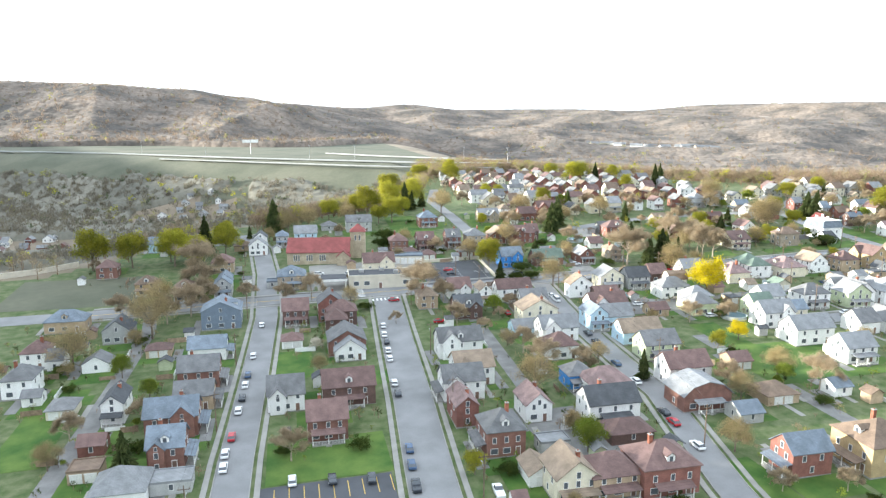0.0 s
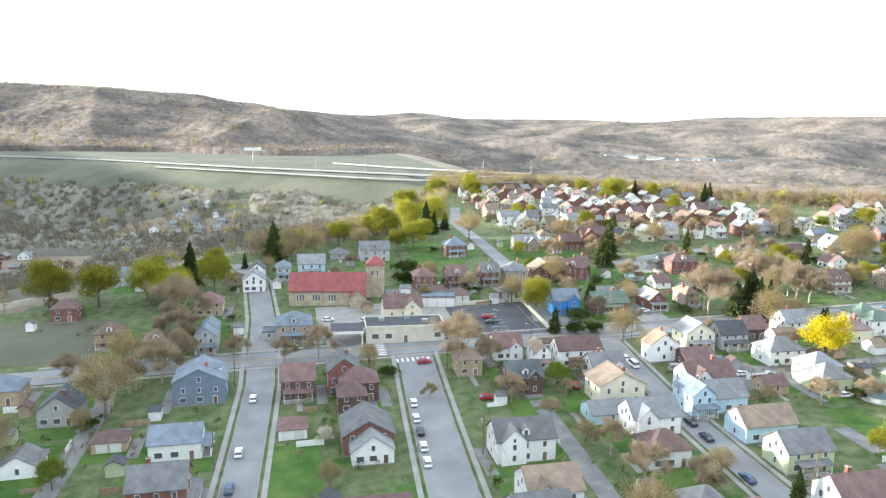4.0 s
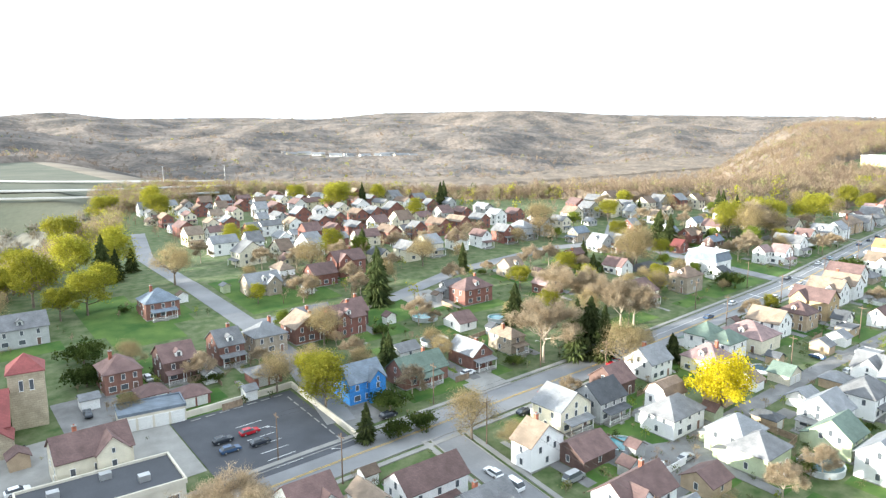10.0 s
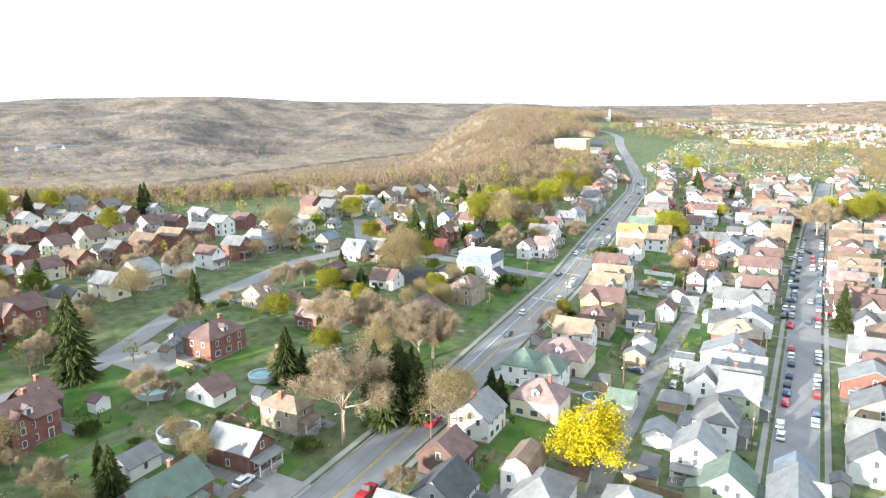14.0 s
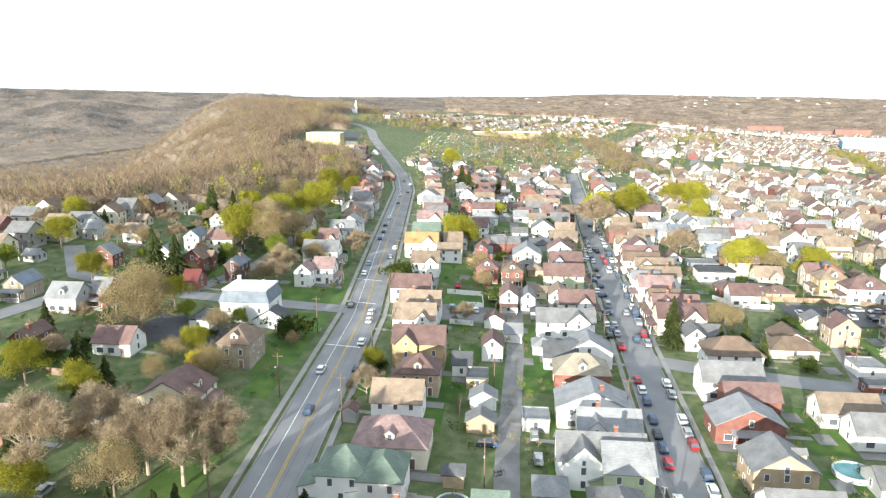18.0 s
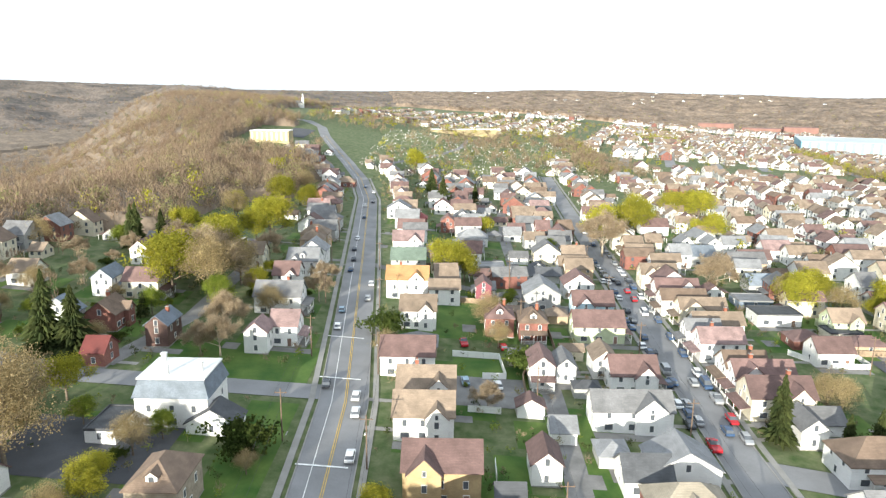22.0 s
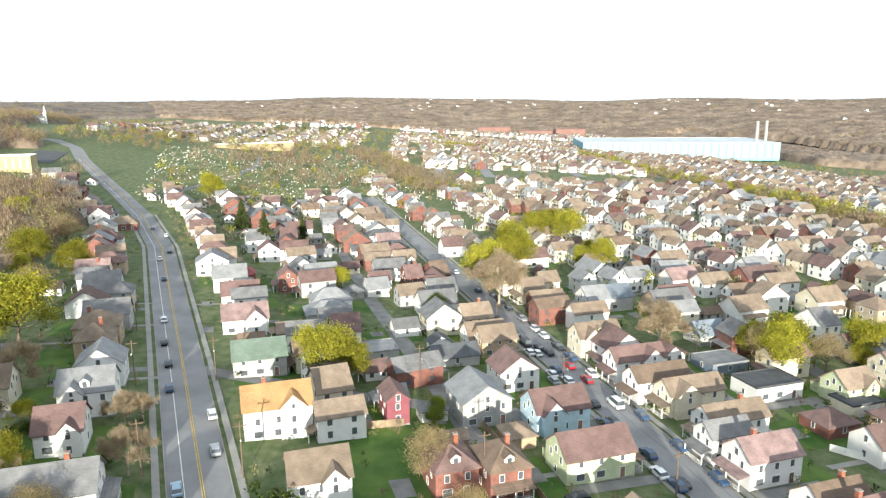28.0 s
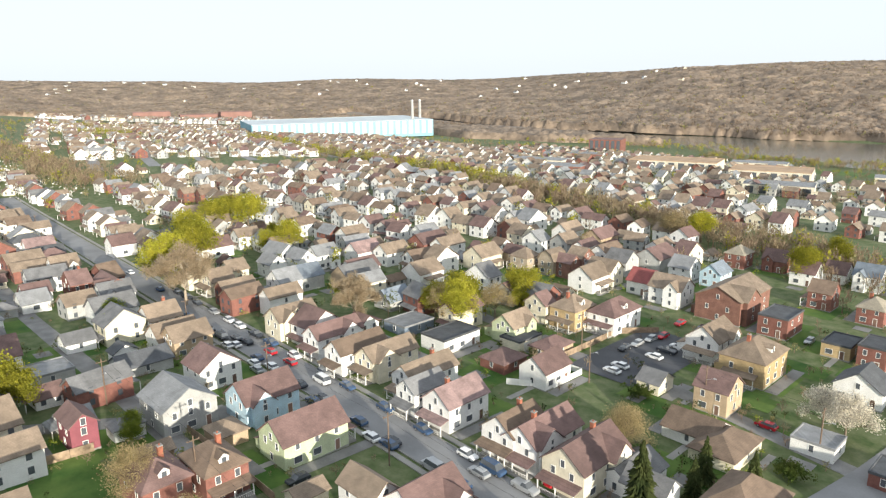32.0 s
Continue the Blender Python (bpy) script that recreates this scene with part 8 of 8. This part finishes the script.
for x0, x1, y0, y1, n, ws, tall in (
        (900, 1010, -60, -10, 120, GOLD, 9), (1150, 1260, -140, -60, 160, MIXED, 9),
        (560, 640, 75, 118, 120, TAN, 11), (640, 820, 88, 116, 190, TAN, 12), (690, 800, 150, 215, 110, TAN, 12), (560, 650, 190, 262, 60, MIXED, 9), (820, 960, 90, 320, 330, MIXED, 11), (960, 1500, 60, 380, 620, MIXED, 11),
        (440, 560, 168, 240, 70, MIXED, 8), (575, 650, 92, 200, 70, TAN, 14), (650, 820, 115, 250, 55, TAN, 13), (735, 830, 262, 345, 120, MIXED, 11), (430, 545, 150, 245, 60, MIXED, 8), (480, 1000, -560, -500, 420, GOLD, 10), (300, 500, -470, -430, 240, GOLD, 11), (1180, 1500, -320, -200, 160, MIXED, 9), (640, 1000, -330, -240, 200, MIXED, 8), (395, 410, 90, 140, 10, TAN, 11)):
    for _ in range(n):
        x, y = wr.uniform(x0, x1), wr.uniform(y0, y1)
        if free(x, y, 2.5) and off_roads(x, y, 3):
            spots.append((x, y, ground(x, y), wr.uniform(0.6, 1.1) * tall, tint(*ws)))
for _ in range(1500):
    t = wr.random() ** 1.2 * (len(RAVINE) - 1)
    i = int(t)
    (x0, y0), (x1, y1) = RAVINE[i], RAVINE[i + 1]
    x, y = x0 + (x1 - x0) * (t - i) + wr.gauss(0, 7), y0 + (y1 - y0) * (t - i) + wr.gauss(0, 9)
    if free(x, y, 1.5) and off_roads(x, y, 3):
        spots.append((x, y, ground(x, y), wr.uniform(6, 11), tint(*(TAN if t < 2.6 else GOLD))))
for _ in range(900):
    x = wr.uniform(150, 1350)
    y = bank(x) - river_width(x) - abs(wr.gauss(0, 12))
    spots.append((x, y, max(ground(x, y), -24), wr.uniform(9, 15), tint(5, 6, 0.8, 0.1, 1)))
for _ in range(3000):
    x, y = wr.uniform(270, 1400), wr.uniform(-440, 150)
    if free(x, y, 1.5) and off_roads(x, y, 2):
        spots.append((x, y, ground(x, y), wr.uniform(4, 10), tint(4, 4, 4, 0.8, 2)))
for _ in range(560):
    x, y = wr.uniform(90, 330), wr.uniform(280, 520)
    if y < table(x, EDGE) and free(x, y, 1.5) and off_roads(x, y, 2):
        spots.append((x, y, ground(x, y), wr.uniform(4, 9), tint(5, 5, 2, 1.2, 1.5)))
woods("town_trees", spots, 62, WMATS, "scattered budding trees among the far houses", 0.08, 0.42)
# low bushes and hedges of the yards
spots = []
for x, y, ex, ey in lots[:330]:
    for _ in range(13):
        px, py = x + wr.choice((-1, 1)) * wr.uniform(0, ex + 7), y + wr.choice((-1, 1)) * wr.uniform(0, ey + 8)
        if free(px, py, 0.8) and off_roads(px, py, 2.2):
            spots.append((px, py, ground(px, py), wr.uniform(0.9, 3.2), tint(3, 2.5, 1.2, 4, 2)))
woods("garden_bushes", spots, 60, [WOODTWIG, PALEBUD, FRESHGREEN, NEEDLES, OLIVE], "low bushes and hedges in the back yards", 0.1, 0.5)

# ---- highway across the valley ----
HW = [(-700, 1120), (-314, 872), (-179, 793), (-41, 680), (112, 578), (190, 552)]
PALE_ROAD = material("pale_concrete_road", (0.36, 0.36, 0.35), 0.9, 0.12, 0.1)
setting("highway", strip(HW, -3.0, 3.0, 0, high=19.5, thick=0.8), PALE_ROAD, "pale concrete highway crossing the valley", "highway")
setting("highway_ramp", strip([(-120, 716), (-39, 655), (60, 580), (120, 545), (165, 535)], -1.6, 1.6, 0, high=17.5, thick=0.8), PALE_ROAD, "pale concrete ramp below the highway", "highway")
setting("highway_ramp", strip([(40, 740), (90, 675), (150, 620), (190, 590)], -1.6, 1.6, 0, high=20, thick=1.0), PALE_ROAD, "pale concrete ramp joining the highway", "highway")
board = thing("billboard", pose(-38, 770, ground(-38, 770), 0, 0, 5), "white roadside billboard on a tall steel post", "billboard")
g = Geo()
g.tube((0, 0, -2), (0, 0, 17), 0.6, 0.5, 8)
part("post", g, STEEL, board)
for u in (-5.6, 5.6):
    g = Geo()
    g.box(u - 5.2, u + 5.2, -0.3, 0.3, 15.5, 19.5)
    part("panel", g, TRIM, board, "white blank panel")
for x, y in ((-150, 790), (-80, 735), (20, 660), (60, 640), (150, 590), (185, 575)):
    lamp = thing("highway_lamp", pose(x, y, 18.5), "tall thin steel highway lamp", "street lamp", "highway lamps")
    g = Geo()
    g.tube((0, 0, -12), (0, 0, 16), 0.25, 0.12, 6)
    part("mast", g, STEEL, lamp)
    g = Geo()
    g.box(-1.2, 1.2, -0.25, 0.25, 15.9, 16.2)
    part("lamp_head", g, STEEL, lamp)

# ---- cemetery beyond the bend ----
CEMETERY = material("cemetery_grass", (0.095, 0.135, 0.035), 0.95, 0.25, 0.05, 0.6, 0.2, second=(0.17, 0.19, 0.065), soft=0.16)
patch("cemetery_lawn", 560, 815, 105, 262, CEMETERY, "green cemetery lawn with many stones", "lawn", 0.1, 8)
stones = Geo()
for _ in range(1700):
    x, y = wr.uniform(548, 810), 108 + 4 * wr.randrange(40) + wr.gauss(0, 1.1)
    z = ground(x, y)
    a, hgt = wr.uniform(0.2, 0.4), wr.uniform(0.3, 0.8)
    stones.box(x - 0.12, x + 0.12, y - a, y + a, z - 0.3, z + hgt, wr.choice((0, 1, 1, 1)))
stones.v = [(x * K, y * K, z * K) for x, y, z in stones.v]
tagged(new("gravestones", stones.mesh("gravestones", [TRIM, CONCRETE])), "rows of pale and grey gravestones on grass", "gravestones", kind="stuff")
setting("cemetery_drive", strip([(560, 250), (640, 215), (700, 200), (800, 190)], -2, 2, 0.2), ALLEY, "narrow grey drive through the cemetery", "road")


# ---- larger far buildings ----
def big_block(name, x, y, w, d, turn, high, wall, roof, label, category="building", bays=0, lift=0.0, bay=GLASS, slot=0.3):
    root = thing(name, pose(x, y, ground(x, y) + lift, 0, 0, turn), label, category)
    w, d, high = w * K, d * K, high * K
    g = Geo()
    g.box(-w / 2, w / 2, -d / 2, d / 2, -4, high)
    part("wall", g, wall, root)
    part("roof", roof_geo(w, d, high, 0, "f"), roof, root)
    for k in range(bays):
        u = -w / 2 + (k + 0.5) * w / bays
        g = Geo()
        g.box(u - w / bays * slot, u + w / bays * slot, -d / 2 - 0.25, -d / 2 + 0.1, 1.5, high - 1.2)
        part("window_bay", g, bay, root)
    return root


YELLOWISH = material("yellow_brick_school", (0.42, 0.35, 0.2), 0.85, 0.12, 0.2)
MILLBLUE = material("blue_cladding", (0.2, 0.42, 0.52), 0.6, 0.15, 0.05, 1.0)
MILLPALE = material("pale_blue_cladding", (0.45, 0.62, 0.68), 0.6, 0.12, 0.05)
PALEROOF = material("pale_metal_roof", (0.5, 0.55, 0.58), 0.5, 0.12, 0.05)
MILLRED = material("rust_red_cladding", (0.24, 0.13, 0.11), 0.8, 0.2, 0.05)
ORANGEROOF = material("tan_flat_roof", (0.45, 0.31, 0.2), 0.9, 0.2, 0.1)
big_block("school", 612, 334, 27, 14, 270, 7.5, YELLOWISH, TRIM, "yellow-brick flat-roofed school with tall white windows", bays=8, bay=TRIM, slot=0.14)
patch("school_lot", 640, 690, 318, 336, FRESH, "dark asphalt school car park", "parking lot", 0.3)
big_block("long_hall", 850, 195, 70, 14, 280, 5.5, YELLOWISH, TRIM, "long pale low building behind the cemetery")
big_block("factory", 1030, -380, 255, 130, 248, 20, MILLBLUE, PALEROOF, "huge pale-roofed factory hall with blue cladding", "factory", 26, 2, MILLPALE)
for x, y in ((960, -468), (970, -492)):
    st = thing("factory_chimney", pose(x, y, ground(x, y)), "tall pale factory chimney stack", "chimney", "factory chimneys")
    g = Geo()
    g.tube((0, 0, -2), (0, 0, 66), 3.2, 2.4, 12)
    part("shaft", g, PALE_ROAD, st)
    g = Geo()
    g.tube((0, 0, 66), (0, 0, 67.5), 2.7, 2.7, 12)
    part("rim", g, STEEL, st)
for k, (x, y, w) in enumerate(((1560, -430, 90), (1620, -350, 70), (1500, -470, 60))):
    big_block("rusty_mill", x, y, w, 40, 250, 16 + 3 * k, MILLRED, MILLRED, "rust-red far mill building", "factory")
big_block("warehouse", 449, -290, 66, 34, 195, 9, CREAM, ORANGEROOF, "long cream building with a tan flat roof", bays=9)
big_block("warehouse", 372, -280, 52, 34, 195, 8, CREAM, ORANGEROOF, "long cream building with a tan flat roof", bays=8)
big_block("brick_block", 602, -430, 34, 26, 200, 15, WALL["r"][0], ROOF["M"][0], "tall red-brick block near the river", bays=6)
for x, y, w in ((520, -210, 40), (330, -180, 36), (470, -170, 30), (300, -330, 40), (560, -330, 34), (420, -380, 44), (270, -230, 30)):
    big_block("shop_building", x, y, w, 18, 195, 6, CREAM if w > 34 else WALL["r"][0], ROOF["L"][0], "low flat-roofed shop building by the river flats", bays=5)
patch("far_lot", 500, 600, -160, -120, FRESH, "wide grey asphalt lot", "parking lot", 0.2)
patch("river_meadow", 330, 430, -420, -380, LAWN, "green meadow near the river", "lawn", 0.2)
steeple = thing("white_steeple_church", pose(960, 392, ground(960, 392)), "small white church with a pointed steeple", "church")
g = Geo()
g.box(-5, 5, -8, 8, -2, 6)
part("nave", g, WALL["w"][0], steeple)
part("nave_roof", roof_geo(10, 16, 6, 4, "g"), ROOF["G"][0], steeple)
g = Geo()
g.hull([(-1.8, -10, -2), (1.8, -10, -2), (1.8, -6.4, -2), (-1.8, -6.4, -2)], [(-1.6, -9.8, 12), (1.6, -9.8, 12), (1.6, -6.6, 12), (-1.6, -6.6, 12)])
g.hull([(-1.6, -9.8, 12), (1.6, -9.8, 12), (1.6, -6.6, 12), (-1.6, -6.6, 12)], [(-0.1, -8.3, 21), (0.1, -8.3, 21), (0.1, -8.1, 21), (-0.1, -8.1, 21)])
part("spire", g, TRIM, steeple)
